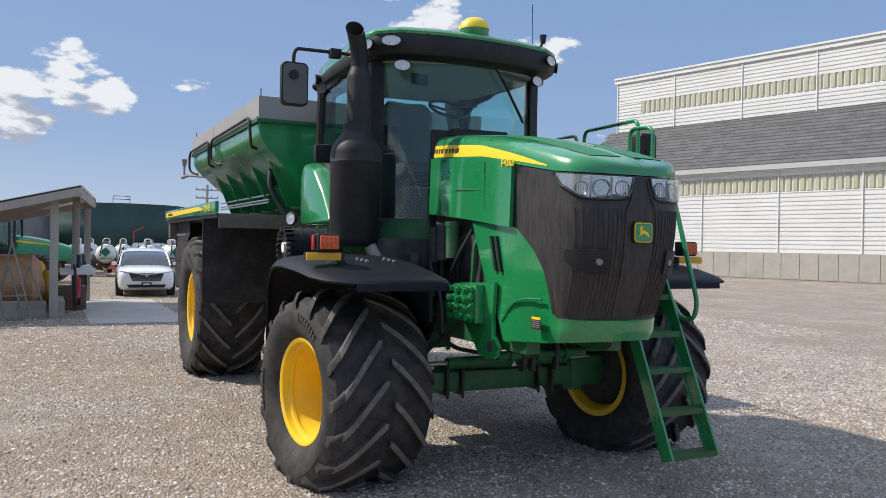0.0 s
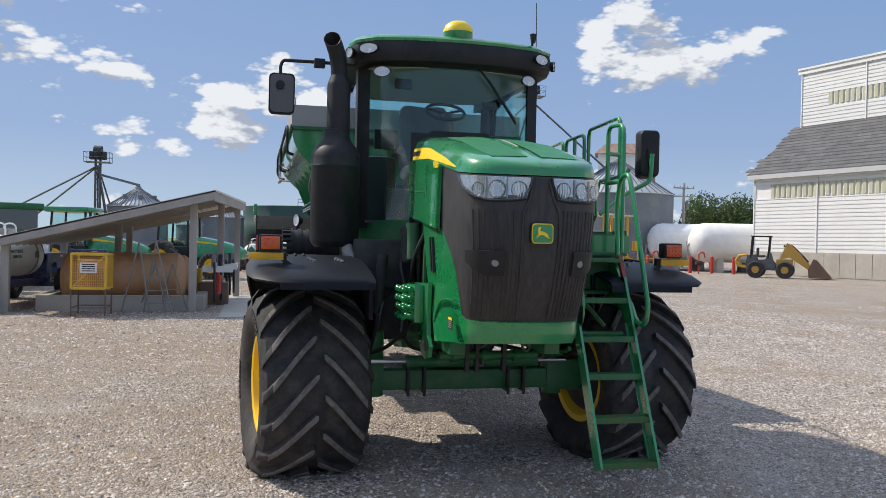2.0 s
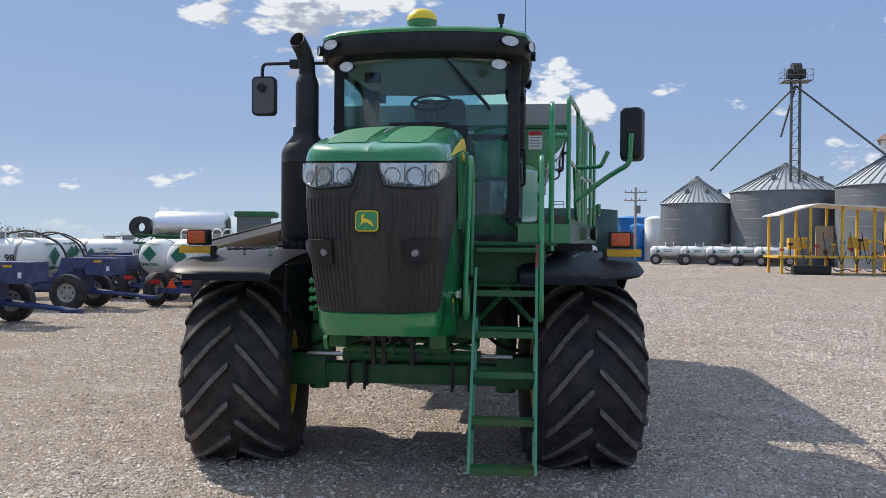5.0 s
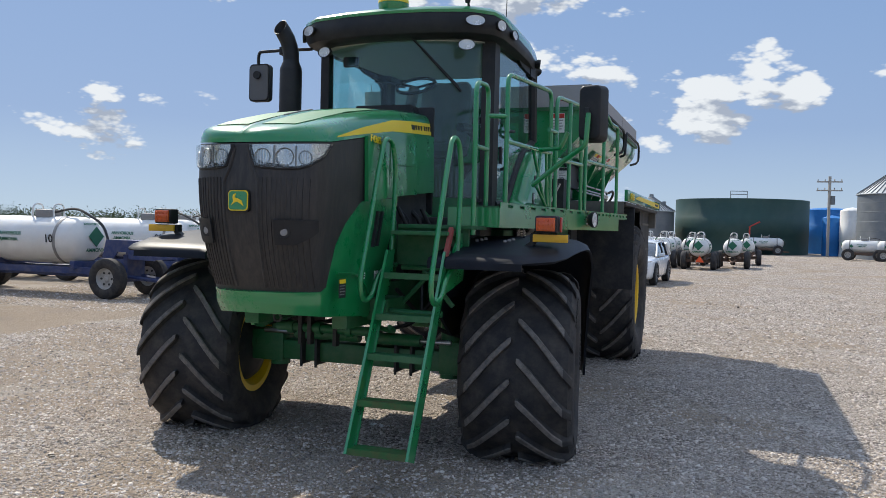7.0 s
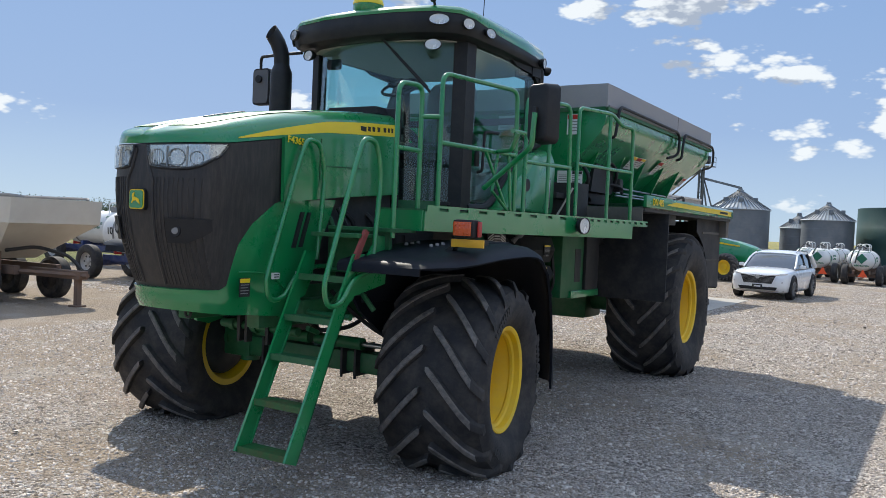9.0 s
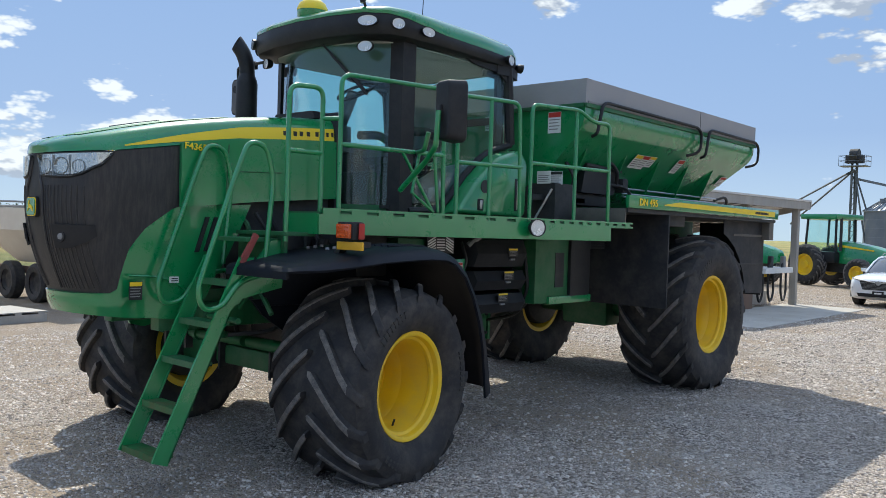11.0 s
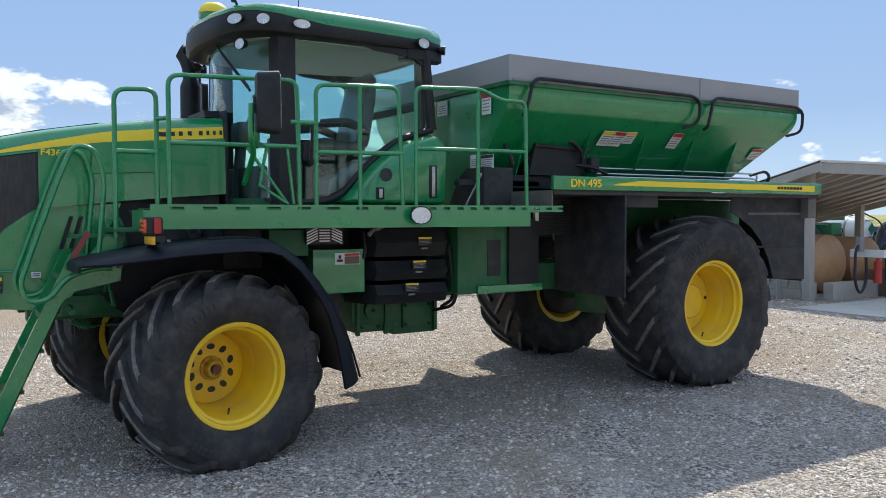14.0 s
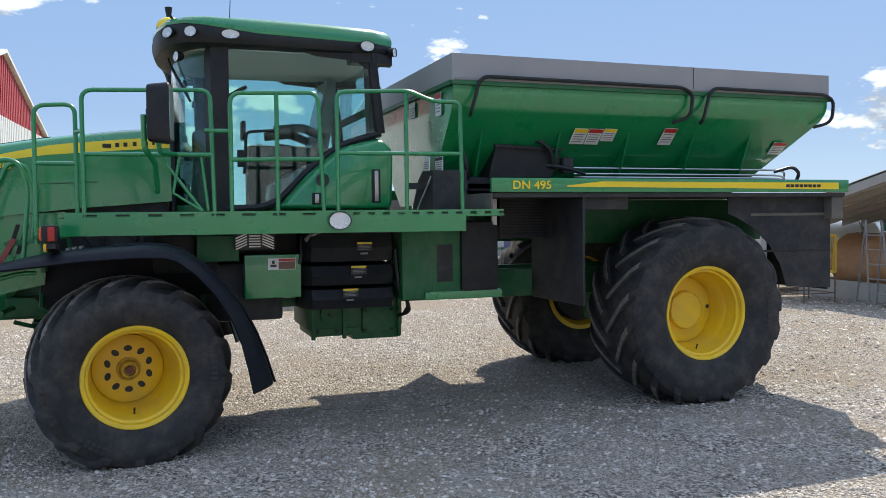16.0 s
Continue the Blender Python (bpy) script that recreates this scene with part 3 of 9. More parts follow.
# yellow stripe along the shoulder, both sides
for s in (-1, 1):
    bm = B()
    rows = []
    for y in np.linspace(-1.22, 0.73, 22):
        half = hood_half(y)
        zt, zl = half[0][1], half[-1][1]
        d = zt - zl
        inv = sorted((z, x) for x, z in half[5:])
        t = min(1.0, max(0.03, (y + 1.22) / 1.0)) ** 0.6
        lo = 0.85 + 0.06 * t
        hi = lo - 0.42 * t
        rows.append([(s * (along(inv, zt - k * d) + 0.003), y, zt - k * d) for k in np.linspace(lo, hi, 4)])
    sheet(bm, rows, 0.003 * -s)
    st = part("stripe", bm, DECAL_Y, rig, "yellow side stripe")
    # brand lettering kept as dark bars
    for k, (a, b_) in enumerate(((0.30, 0.40), (0.41, 0.47), (0.48, 0.54), (0.56, 0.62), (0.66, 0.72), (0.73, 0.78), (0.79, 0.84), (0.85, 0.90))):
        ya, yb = a - 0.16, b_ - 0.16 - 0.012
        half = hood_half((ya + yb) / 2)
        zc = half[0][1] - 0.70 * (half[0][1] - half[-1][1])
        x = along(sorted((z, x) for x, z in half[5:]), zc) + 0.004
        bm = B()
        box(bm, s * (x - 0.012), s * (x + 0.004), ya + 0.006, yb - 0.008, zc - 0.019, zc + 0.019)
        part("letter_bar", bm, INK, st, smooth=False)
    words("model_code", "F4365", 0.070, DECAL_Y, rig,
          (pose(0.520, -0.785, 2.395, 90, 2, 91) if s > 0 else pose(-0.518, -0.665, 2.412, 90, 3, -91)), "yellow model code lettering", stretch=1.1)

bm = B()
box(bm, -0.43, 0.43, 0.735, 0.775, 1.9, 2.86, 0.02)
part("firewall", bm, BLACK, rig, "black firewall behind the hood")
bm = B()
loft(bm, [[(x, y, along(CROWN, 0.74) + z) for x, z in ((-0.30, -0.03), (-0.26, 0.035), (0.26, 0.035), (0.30, -0.03))] for y in (0.60, 0.78)])
part("cowl_hump", bm, BLACK, rig, "black moulded hump at the foot of the windscreen")

# upper side panels, behind the grille
for s in (-1, 1):
    bm = B()
    rows = []
    for y in np.linspace(-0.80, 0.735, 14):
        zl = along(LIP, y) + 0.01
        zb = along([(-0.80, 1.962), (-0.1, 2.035), (0.74, 2.10)], y)
        rows.append([(s * (hood_w(y) + lerp(0.0, 0.012, q)), y, lerp(zl, zb, q)) for q in np.linspace(0, 1, 6)])
    sheet(bm, rows, -0.03 * s)
    part("side_panel", bm, GREEN, rig, "green upper engine side panel")
    # two dark slots in one upright line, behind a raised ridge
    xs = hood_w(-0.63) + 0.010
    for z0, z1 in ((2.055, 2.265), (2.30, 2.455)):
        bm = B()
        prism(bm, [(-0.625, z1), (-0.655, z1 - 0.01), (-0.665, z0), (-0.635, z0)], "x", s * (xs - 0.02), s * (xs + 0.004))
        part("louvre", bm, BLACK, rig, "black slotted vent", smooth=False)
        bm = B()
        tube(bm, [(s * xs, -0.605, z1), (s * (xs + 0.003), -0.615, z0)], 0.013, n=8)
        part("slot_ridge", bm, GREEN, rig)

# grille: a wrap-round dark skin with upright ribs
def grille_bottom(y):
    return along([(-1.70, 1.335), (-1.40, 1.342), (-1.345, 1.37), (-1.285, 1.48), (-1.19, 1.65), (-1.05, 1.80), (-0.84, 1.95), (-0.80, 1.97)], y)


plan = [(-0.477, y) for y in (-0.78, -0.84, -0.91, -0.98, -1.05)] + [(-np.interp(y, [v for u, v in NOSE], [u for u, v in NOSE]), y) for y in (-1.12, -1.19, -1.245, -1.285, -1.315, -1.345, -1.375, -1.40)] + [(-u, v) for u, v in NOSE[6::-1]]
plan += [(-x, y) for x, y in plan[-2::-1]]
bm = B()
rows = []
for x, y in plan:
    zt, zb = along(LIP, y) - 0.006, grille_bottom(y)
    col = []
    for q in np.linspace(0, 1, 15):
        z = lerp(zt, zb, q)
        k = max(0.0, (2.1 - z) / 0.75)
        bulge = 0.02 * math.sin(min(1, max(0, (2.3 - z) / 0.95)) * math.pi)
        f_ = 1.0 if y < -1.2 else max(0.0, (-0.80 - y) / 0.40)
        col.append((x * (1 - 0.10 * k * f_), y + (0.15 * k * k - bulge) * f_, z))
    rows.append(col)
sheet(bm, rows, 0.03)
part("grille", bm, GRILLE, rig, "dusty black nose grille with upright ribs")
def grille_at(x, z, off=0.0):
    k = max(0.0, (2.1 - z) / 0.75)
    bulge = 0.02 * math.sin(min(1, max(0, (2.3 - z) / 0.95)) * math.pi)
    return (x * (1 - 0.10 * k), nose_y(x) + 0.15 * k * k - bulge - off, z)


for x in np.linspace(0.155, 0.425, 10):
    for s in (-1, 1):
        bm = B()
        tube(bm, [grille_at(s * x, z, 0.001) for z in np.linspace(2.08, 1.37, 9)], 0.0055, n=5)
        part("rib", bm, GRILLE, rig)
# smooth middle panel with raised edges, widening to the lamps
for s in (-1, 1):
    bm = B()
    tube(bm, [grille_at(s * x, z, 0.002) for x, z in ((0.05, 2.27), (0.085, 2.14), (0.125, 2.06), (0.128, 1.9), (0.128, 1.7), (0.125, 1.5), (0.12, 1.37))], 0.011, n=6, rnd=0.02)
    part("panel_edge", bm, GRILLE, rig)
# flush pads with a camera eye
for s in (-1, 1):
    bm = B()
    sheet(bm, [[grille_at(s * x, z, 0.016) for z in np.linspace(along([(0.24, 1.655), (0.36, 1.655), (0.43, 1.70), (0.455, 1.74)], x), 1.815, 4)] for x in (0.24, 0.27, 0.30, 0.33, 0.36, 0.395, 0.43, 0.455)], 0.012 * s)
    part("grille_pad", bm, BLACK, rig)
    c = Vector(grille_at(0.30 * s, 1.735, 0.012))
    d = Vector((0.30 * s, -1.0, 0)).normalized()
    bm = B()
    cyl(bm, c, c + d * 0.016, 0.042, 0.040, n=18)
    eye = part("sensor_eye", bm, BLACK, rig, "small round camera eye")
    bm = B()
    cyl(bm, c + d * 0.015, c + d * 0.020, 0.026, 0.020, n=16)
    part("eye_glass", bm, GREY, eye)

# head lamps, swept back round the corners
LPATH = [(x, nose_y(x) + 0.002) for x in (0.066, 0.105, 0.16, 0.22, 0.30, 0.36, 0.41, 0.445, 0.459)] + [(0.470, -1.30)]
LLOW = [2.265, 2.155, 2.145, 2.142, 2.14, 2.145, 2.165, 2.205, 2.235, 2.31]
CHROME = surf("headlight_reflector", (0.72, 0.72, 0.72), (0.58, 0.58, 0.58), 0.18, 0.3, scale=14, metal=0.85)
LENS_IN = surf("lamp_bowl", (0.22, 0.22, 0.21), (0.30, 0.30, 0.28), 0.15, 0.3, metal=0.7)
for s in (-1, 1):
    def lamp_rows(off):
        rows = []
        for (x, y), z0 in zip(LPATH, LLOW):
            z1 = along(LIP, y) - 0.016
            z0 = min(z0, z1 - 0.004)
            d = Vector((x * 0.9 if x > 0.3 else x * 0.2, y + 1.05, 0)).normalized()
            rows.append([(s * (x + d.x * off), y + d.y * off, z) for z in np.linspace(z0, z1, 4)])
        return rows
    bm = B()
    sheet(bm, lamp_rows(0.004), 0.006 * s)
    hl = part("headlight", bm, CHROME, rig, "wide swept headlight with chrome reflector")
    bm = B()
    sheet(bm, lamp_rows(0.026), 0.003 * s)
    o = part("lens", bm, CLEAR, hl, "clear lens")
    o.visible_shadow = False
    for x, y, r in ((0.150, nose_y(0.15), 0.052), (0.285, nose_y(0.285), 0.058), (0.392, nose_y(0.392), 0.044)):
        d = Vector((s * (x - 0.05), y + 1.15, 0)).normalized()
        m = Matrix.Translation(Vector((s * x, y, 2.212)) + d * 0.010) @ d.to_track_quat("Z", "Y").to_matrix().to_4x4()
        bm = B()
        revolve(bm, [(0.0, r * 1.05), (0.006, r), (0.004, r * 0.93), (-0.012, r * 0.75), (-0.030, r * 0.42), (-0.034, 0.0)], 28, axis="z")
        bw = part("bowl", bm, LENS_IN, hl, at=m)
        bm = B()
        revolve(bm, [(-0.034, r * 0.30), (-0.012, r * 0.26), (-0.004, r * 0.16), (-0.002, 0.0)], 16, axis="z")
        part("bulb", bm, LAMP, bw)
        if r > 0.055:
            for q in range(6):
                a = q * 2 * math.pi / 6
                bm = B()
                tube(bm, [(0.32 * r * math.cos(a), 0.32 * r * math.sin(a), -0.016), (0.90 * r * math.cos(a), 0.90 * r * math.sin(a), 0.002)], 0.003, n=5)
                part("facet", bm, LAMP, bw)
        else:
            for q in (-0.55, -0.18, 0.18, 0.55):
                hw = r * math.sqrt(1 - q * q) * 0.88
                bm = B()
                tube(bm, [(q * r, -hw, 0.001), (q * r, hw, 0.001)], 0.003, n=5)
                part("facet", bm, LAMP, bw)
    for x, y in ((0.225, nose_y(0.225)), (0.345, nose_y(0.345))):
        d = Vector((s * (x - 0.05), y + 1.15, 0)).normalized()
        bm = B()
        tube(bm, [Vector((s * x, y, 2.15)) + d * 0.012, Vector((s * x, y, 2.285)) + d * 0.012], 0.006, n=6)
        part("divider", bm, GREY, hl)
    bm = B()
    lo = [r[0] for r in lamp_rows(0.014)]
    hi = [r[-1] for r in lamp_rows(0.014)]
    tube(bm, [hi[0]] + lo + [hi[-1]], 0.011, n=6)
    part("bezel", bm, BLACK, hl)

# badge
def round_rect(w, h, r, zc, y0, y1):
    pts = []
    for cx, cz, a0 in ((w - r, h - r, 0), (-w + r, h - r, 90), (-w + r, -h + r, 180), (w - r, -h + r, 270)):
        for k in range(5):
            a = radians(a0 + 22.5 * k)
            pts.append((cx + r * math.cos(a), zc + cz + r * math.sin(a)))
    bm = B()
    prism(bm, pts, "y", y0, y1)
    return bm


badge = part("badge", round_rect(0.080, 0.072, 0.028, 1.93, -1.645, -1.61), BLACK, rig, "green and yellow nose badge", smooth=False)
part("badge_rim", round_rect(0.073, 0.065, 0.025, 1.93, -1.649, -1.641), DECAL_Y, badge, smooth=False)
part("badge_field", round_rect(0.066, 0.058, 0.021, 1.93, -1.653, -1.645), GREEN, badge, smooth=False)
bm = B()
prism(bm, [(-0.045, 1.90), (-0.02, 1.918), (0.0, 1.922), (0.045, 1.895), (0.03, 1.93), (0.005, 1.942), (-0.02, 1.948), (-0.012, 1.975), (-0.03, 1.968), (-0.035, 1.95), (-0.03, 1.925)], "y", -1.657, -1.651)
part("badge_mark", bm, DECAL_Y, badge, smooth=False)

# lower cowl and chin, one green skin each side meeting under the grille
bm = B()
rows = []
for x, y in plan:
    zt = min(grille_bottom(y) + 0.0, 2.0)
    zb = along([(-1.66, 1.20), (-1.3, 1.16), (-0.8, 1.14)], y)
    col = []
    for q in np.linspace(0, 1, 8):
        z = lerp(zt, zb, q)
        k = max(0.0, (2.1 - z) / 0.75)
        f_ = 1.0 if y < -1.2 else max(0.0, (-0.80 - y) / 0.40)
        kk = min(k, 1.05)
        col.append((x * (1 - 0.10 * kk * f_) * (1 - 0.10 * max(0, q - 0.6) * f_), y + (0.15 * kk * kk - 0.02) * f_ + 0.06 * max(0, q - 0.5) * f_, z))
    rows.append(col)
# its rear edge leans back towards the top
BACK = [(1.12, -0.69), (1.30, -0.60), (1.55, -0.40), (2.0, -0.17)]
ext = []
for k in (0.25, 0.5, 0.75, 1.0):
    col = []
    for q in np.linspace(0, 1, 8):
        z = lerp(lerp(1.97, 2.01, k), 1.13, q)
        col.append((lerp(0.477, 0.486, k), lerp(-0.78, along(BACK, z), k), z))
    ext.append(col)
extl = [[(-p[0], p[1], p[2]) for p in col] for col in ext[::-1]]
sheet(bm, extl + rows + ext, 0.025)
part("lower_cowl", bm, GREEN, rig, "green lower cowl and chin under the grille")
for s in (-1, 1):
    for y0, z0, z1, tilt in ((-0.50, 1.64, 1.90, 0.085), (-0.575, 1.635, 1.90, 0.085)):
        bm = B()
        prism(bm, [(y0, z1), (y0 + 0.030, z1), (y0 + 0.030 - tilt, z0), (y0 - tilt, z0)], "x", s * 0.474, s * 0.500)
        part("louvre", bm, BLACK, rig, "black slotted vent", smooth=False)

for s in (-1, 1):
    bm = B()
    tube(bm, [(s * 0.484, -0.66, 1.27), (s * 0.486, -0.74, 1.36), (s * 0.484, -0.84, 1.43), (s * 0.474, -0.98, 1.46), (s * 0.464, -1.16, 1.465)], 0.009, n=6, rnd=0.05)
    part("cowl_crease", bm, GREEN, rig)
    bm = B()
    tube(bm, [(s * 0.512, -0.40, 2.46), (s * 0.514, -0.42, 2.10)], 0.006, n=5)
    tube(bm, [(s * 0.512, -0.42, 2.255), (s * 0.505, 0.10, 2.28)], 0.005, n=5)
    part("panel_seam", bm, GREEN_D, rig)

# ---- cab ----
def cab_front(x):
    return 1.12 - 0.36 * (1 - (x / 0.86) ** 2)


ZF, ZR = 2.0, 3.50
# floor pan and firewall
bm = B()
prism(bm, [(-0.84, 1.12), (-0.6, 0.93), (0.6, 0.93), (0.84, 1.12), (0.86, 2.75), (-0.86, 2.75)], "z", 1.86, 2.03)
part("cab_floor", bm, GREEN_D, rig)
# pillars
for s in (-1, 1):
    bm = B()
    loft(bm, [[(s * 0.775, 1.035, z), (s * 0.885, 1.08, z), (s * 0.885, 1.24, z), (s * 0.82, 1.22, z)] for z in (1.98, 2.7, 3.54)])
    part("front_pillar", bm, BLACK, rig, "black cab pillar")
    bm = B()
    tube(bm, [(s * 0.87, 2.58, 3.5), (s * 0.865, 2.66, 2.74)], 0.052, n=8)
    part("rear_pillar", bm, BLACK, rig, "black cab pillar")
    # sweeping sill of the side window
    bm = B()
    tube(bm, fillet([(s * 0.87, 1.2, 2.02), (s * 0.87, 1.62, 2.03), (s * 0.87, 1.95, 2.38), (s * 0.87, 2.25, 2.62), (s * 0.87, 2.66, 2.74)], 0.2), 0.035, n=8)
    part("window_sill_rail", bm, BLACK, rig)
    # green rear quarter panel under the sill
    bm = B()
    line = fillet([(0, 1.50, 2.0), (0, 2.74, 2.0), (0, 2.76, 2.58), (0, 2.64, 2.70), (0, 2.25, 2.60), (0, 1.95, 2.36), (0, 1.66, 2.04), (0, 1.52, 2.0)], 0.07, 4)[:-1]
    mid = Vector((0, 2.35, 2.22))
    loft(bm, [[(s * x, lerp(mid.y, p.y, k), lerp(mid.z, p.z, k)) for p in line] for x, k in ((0.80, 1.0), (0.885, 1.0), (0.95, 0.985), (1.01, 0.955), (1.045, 0.91), (1.056, 0.85))])
    part("quarter_panel", bm, GREEN, rig, "green rear quarter panel of the cab", angle=50)
    # header over the side window, lower towards the back
    bm = B()
    prism(bm, [(1.20, 3.53), (1.20, 3.49), (1.92, 3.49), (2.04, 3.45), (2.42, 3.425), (2.53, 3.36), (2.63, 3.32), (2.60, 3.53)], "x", s * 0.862, s * 0.892)
    part("window_header", bm, BLACK, rig, "black window header", smooth=False)
    # side glass
    bm = B()
    prism(bm, [(1.22, 2.03), (1.62, 2.04), (1.95, 2.38), (2.25, 2.62), (2.64, 2.74), (2.57, 3.5), (1.22, 3.52)], "x", s * 0.868, s * 0.874)
    g = part("side_glass", bm, GLASS, rig, "tinted side window", smooth=False)
    g.visible_shadow = False
# windscreen
bm = B()
sheet(bm, [[(x, cab_front(x) + lerp(0.0, 0.02, q) - 0.0, lerp(2.02, 3.52, q)) for q in np.linspace(0, 1, 4)] for x in np.linspace(-0.80, 0.80, 15)], 0.006)
g = part("windscreen", bm, GLASS, rig, "curved tinted windscreen")
g.visible_shadow = False
# rear window
bm = B()
box(bm, -0.83, 0.83, 2.655, 2.661, 2.5, 3.5)
g = part("rear_glass", bm, GLASS, rig, "tinted rear window", smooth=False)
g.visible_shadow = False
bm = B()
box(bm, -0.86, 0.86, 2.64, 2.70, 2.0, 2.52, 0.02)
part("rear_wall", bm, BLACK, rig)
# cowl at the foot of the windscreen
bm = B()
prism(bm, [(-0.84, 1.10), (-0.55, 0.86), (-0.3, 0.74), (0.3, 0.74), (0.55, 0.86), (0.84, 1.10)], "z", 1.85, 2.06)
part("scuttle", bm, GREEN_D, rig, "dark green panel under the windscreen")

# roof
def roof_ring(k, z):
    pts = []
    fr_ = [(-0.98, 1.02), (-0.93, 0.86), (-0.75, 0.72), (-0.4, 0.64), (0, 0.61), (0.4, 0.64), (0.75, 0.72), (0.93, 0.86), (0.98, 1.02), (0.985, 1.5), (0.96, 2.1), (0.90, 2.62), (0.80, 2.80), (0.4, 2.86), (0, 2.87), (-0.4, 2.86), (-0.80, 2.80), (-0.90, 2.62), (-0.96, 2.1), (-0.985, 1.5)]
    cx, cy = 0, 1.75
    return [(cx + (x - cx) * k, cy + (y - cy) * k, z(y)) for x, y in fr_]


def rz(a, b):
    def height(y):
        q = min(1.0, max(0.0, (y - 0.62) / 1.1))
        return lerp(a, b, q * q * (3 - 2 * q))
    return height


bm = B()
loft(bm, [roof_ring(0.86, rz(3.475, 3.485)), roof_ring(0.94, rz(3.478, 3.488)), roof_ring(0.985, rz(3.50, 3.50)), roof_ring(1.004, rz(3.545, 3.53)), roof_ring(1.008, rz(3.62, 3.575)), roof_ring(0.998, rz(3.682, 3.60))])
part("roof_rim", bm, BLACK, rig, "black roof surround holding the work lights")
bm = B()
loft(bm, [roof_ring(1.003, rz(3.676, 3.592)), roof_ring(1.006, rz(3.70, 3.64)), roof_ring(0.99, rz(3.722, 3.695)), roof_ring(0.95, rz(3.742, 3.735)), roof_ring(0.86, rz(3.762, 3.76)), roof_ring(0.6, rz(3.78, 3.78)), roof_ring(0.2, rz(3.785, 3.785))])
part("roof", bm, GREEN, rig, "green cab roof panel")


def work_lamp(name, c, d, r, label, squash=0.62, parent=None):
    """An oval lamp at c that faces d."""
    q = Vector(d).to_track_quat("Z", "Y").to_matrix().to_4x4()
    m = Matrix.Translation(c) @ q
    b = B()
    revolve(b, [(-0.05, 0.0), (-0.05, r * 0.7), (-0.015, r), (0.012, r * 1.02), (0.012, r * 0.93), (0.0, r * 0.9)], 24, axis="z")
    bmesh.ops.scale(b, vec=(1, squash, 1), verts=b.verts)
    o = part(name, b, BLACK, parent or rig, label, at=m)
    b = B()
    revolve(b, [(0.004, 0.0), (0.005, r * 0.3), (0.002, r * 0.5), (0.006, r * 0.92)], 24, axis="z")
    bmesh.ops.scale(b, vec=(1, squash, 1), verts=b.verts)
    part("reflector", b, LAMP, o)
    b = B()
    revolve(b, [(0.016, 0.0), (0.013, r * 0.6), (0.008, r * 0.93)], 24, axis="z")
    bmesh.ops.scale(b, vec=(1, squash, 1), verts=b.verts)
    part("lens", b, CLEAR, o)
    return o


for s in (-1, 1):
    work_lamp("roof_lamp", (0.80 if s > 0 else -0.835, 0.725 if s > 0 else 0.74, 3.60), (s * 0.55, -1, -0.05), 0.092, "oval white roof work light", 0.52)
    work_lamp("roof_lamp", (s * 0.985, 0.91, 3.585), (s * 1, -0.55, -0.05), 0.06, "oval white roof work light", 0.8)
    work_lamp("roof_lamp", (s * 1.015, 1.25, 3.575), (s * 1, -0.05, -0.05), 0.085, "oval white roof work light", 0.5)
    work_lamp("roof_lamp", (s * 0.955, 2.52, 3.555), (s * 1, 0.25, -0.1), 0.08, "oval white roof work light")
    work_lamp("roof_lamp", (s * 0.86, 2.81, 3.53), (s * 0.7, 1, -0.1), 0.07, "oval white roof work light")
    bm = B()
    loft(bm, [[(s * x, y, z) for x, y in ((0.70, 2.38), (0.90, 2.38), (0.915, 2.62), (0.83, 2.80), (0.70, 2.82))] for z in (3.41, 3.50)])
    part("roof_pod", bm, BLACK, rig, "black housing under the roof corner")
    work_lamp("roof_lamp", (s * 0.70, 0.80, 3.41), (s * 0.3, -1, -0.05), 0.078, "oval white work light under the roof edge", 0.62)

# beacon
bm = B()
revolve(bm, [(3.70, 0.120), (3.72, 0.132), (3.80, 0.140), (3.805, 0.0)], 28, axis="z")
bc = part("beacon", bm, GREEN, rig, "yellow and green domed receiver on the roof", at=Matrix.Translation((0, 0.78, 0)))
bm = B()
revolve(bm, [(3.802, 0.140), (3.83, 0.138), (3.872, 0.118), (3.902, 0.078), (3.910, 0.0)], 28, axis="z")
part("beacon_dome", bm, DECAL_Y, bc, "yellow dome")
# side marker lamps on the front fenders come with the fenders

# ---- engine side: exhaust ----
EX, EY = -1.098, 0.855
bm = B()
revolve(bm, [(1.80, 0.0), (1.80, 0.18), (1.83, 0.21), (1.86, 0.222), (2.52, 0.222), (2.528, 0.225), (2.536, 0.222), (2.60, 0.222), (2.65, 0.212), (2.70, 0.185), (2.745, 0.150), (2.78, 0.125), (2.80, 0.118), (2.86, 0.116), (2.862, 0.106)], 36, axis="z")
ex = part("exhaust_can", bm, BLACK, rig, "tall black exhaust canister with an upright pipe", at=Matrix.Translation((EX, EY, 0)))
bm = B()
revolve(bm, [(2.84, 0.106), (3.26, 0.106), (3.29, 0.100), (3.34, 0.079), (3.355, 0.076)], 24, axis="z")
part("pipe_sleeve", bm, BLACK, ex, at=Matrix.Translation((0.014, -0.008, 0)))
bm = B()
PIPE = [(0.014, -0.008, 3.34), (0.012, -0.010, 3.42), (0.002, -0.020, 3.49), (-0.016, -0.040, 3.56), (-0.044, -0.070, 3.625), (-0.078, -0.105, 3.69), (-0.092, -0.120, 3.715)]
tube(bm, PIPE, 0.076, n=20, cap=False)
bmesh.ops.bisect_plane(bm, geom=bm.verts[:] + bm.edges[:] + bm.faces[:], plane_co=(-0.06, -0.085, 3.675), plane_no=(-0.25, -0.75, 0.45), clear_outer=True)
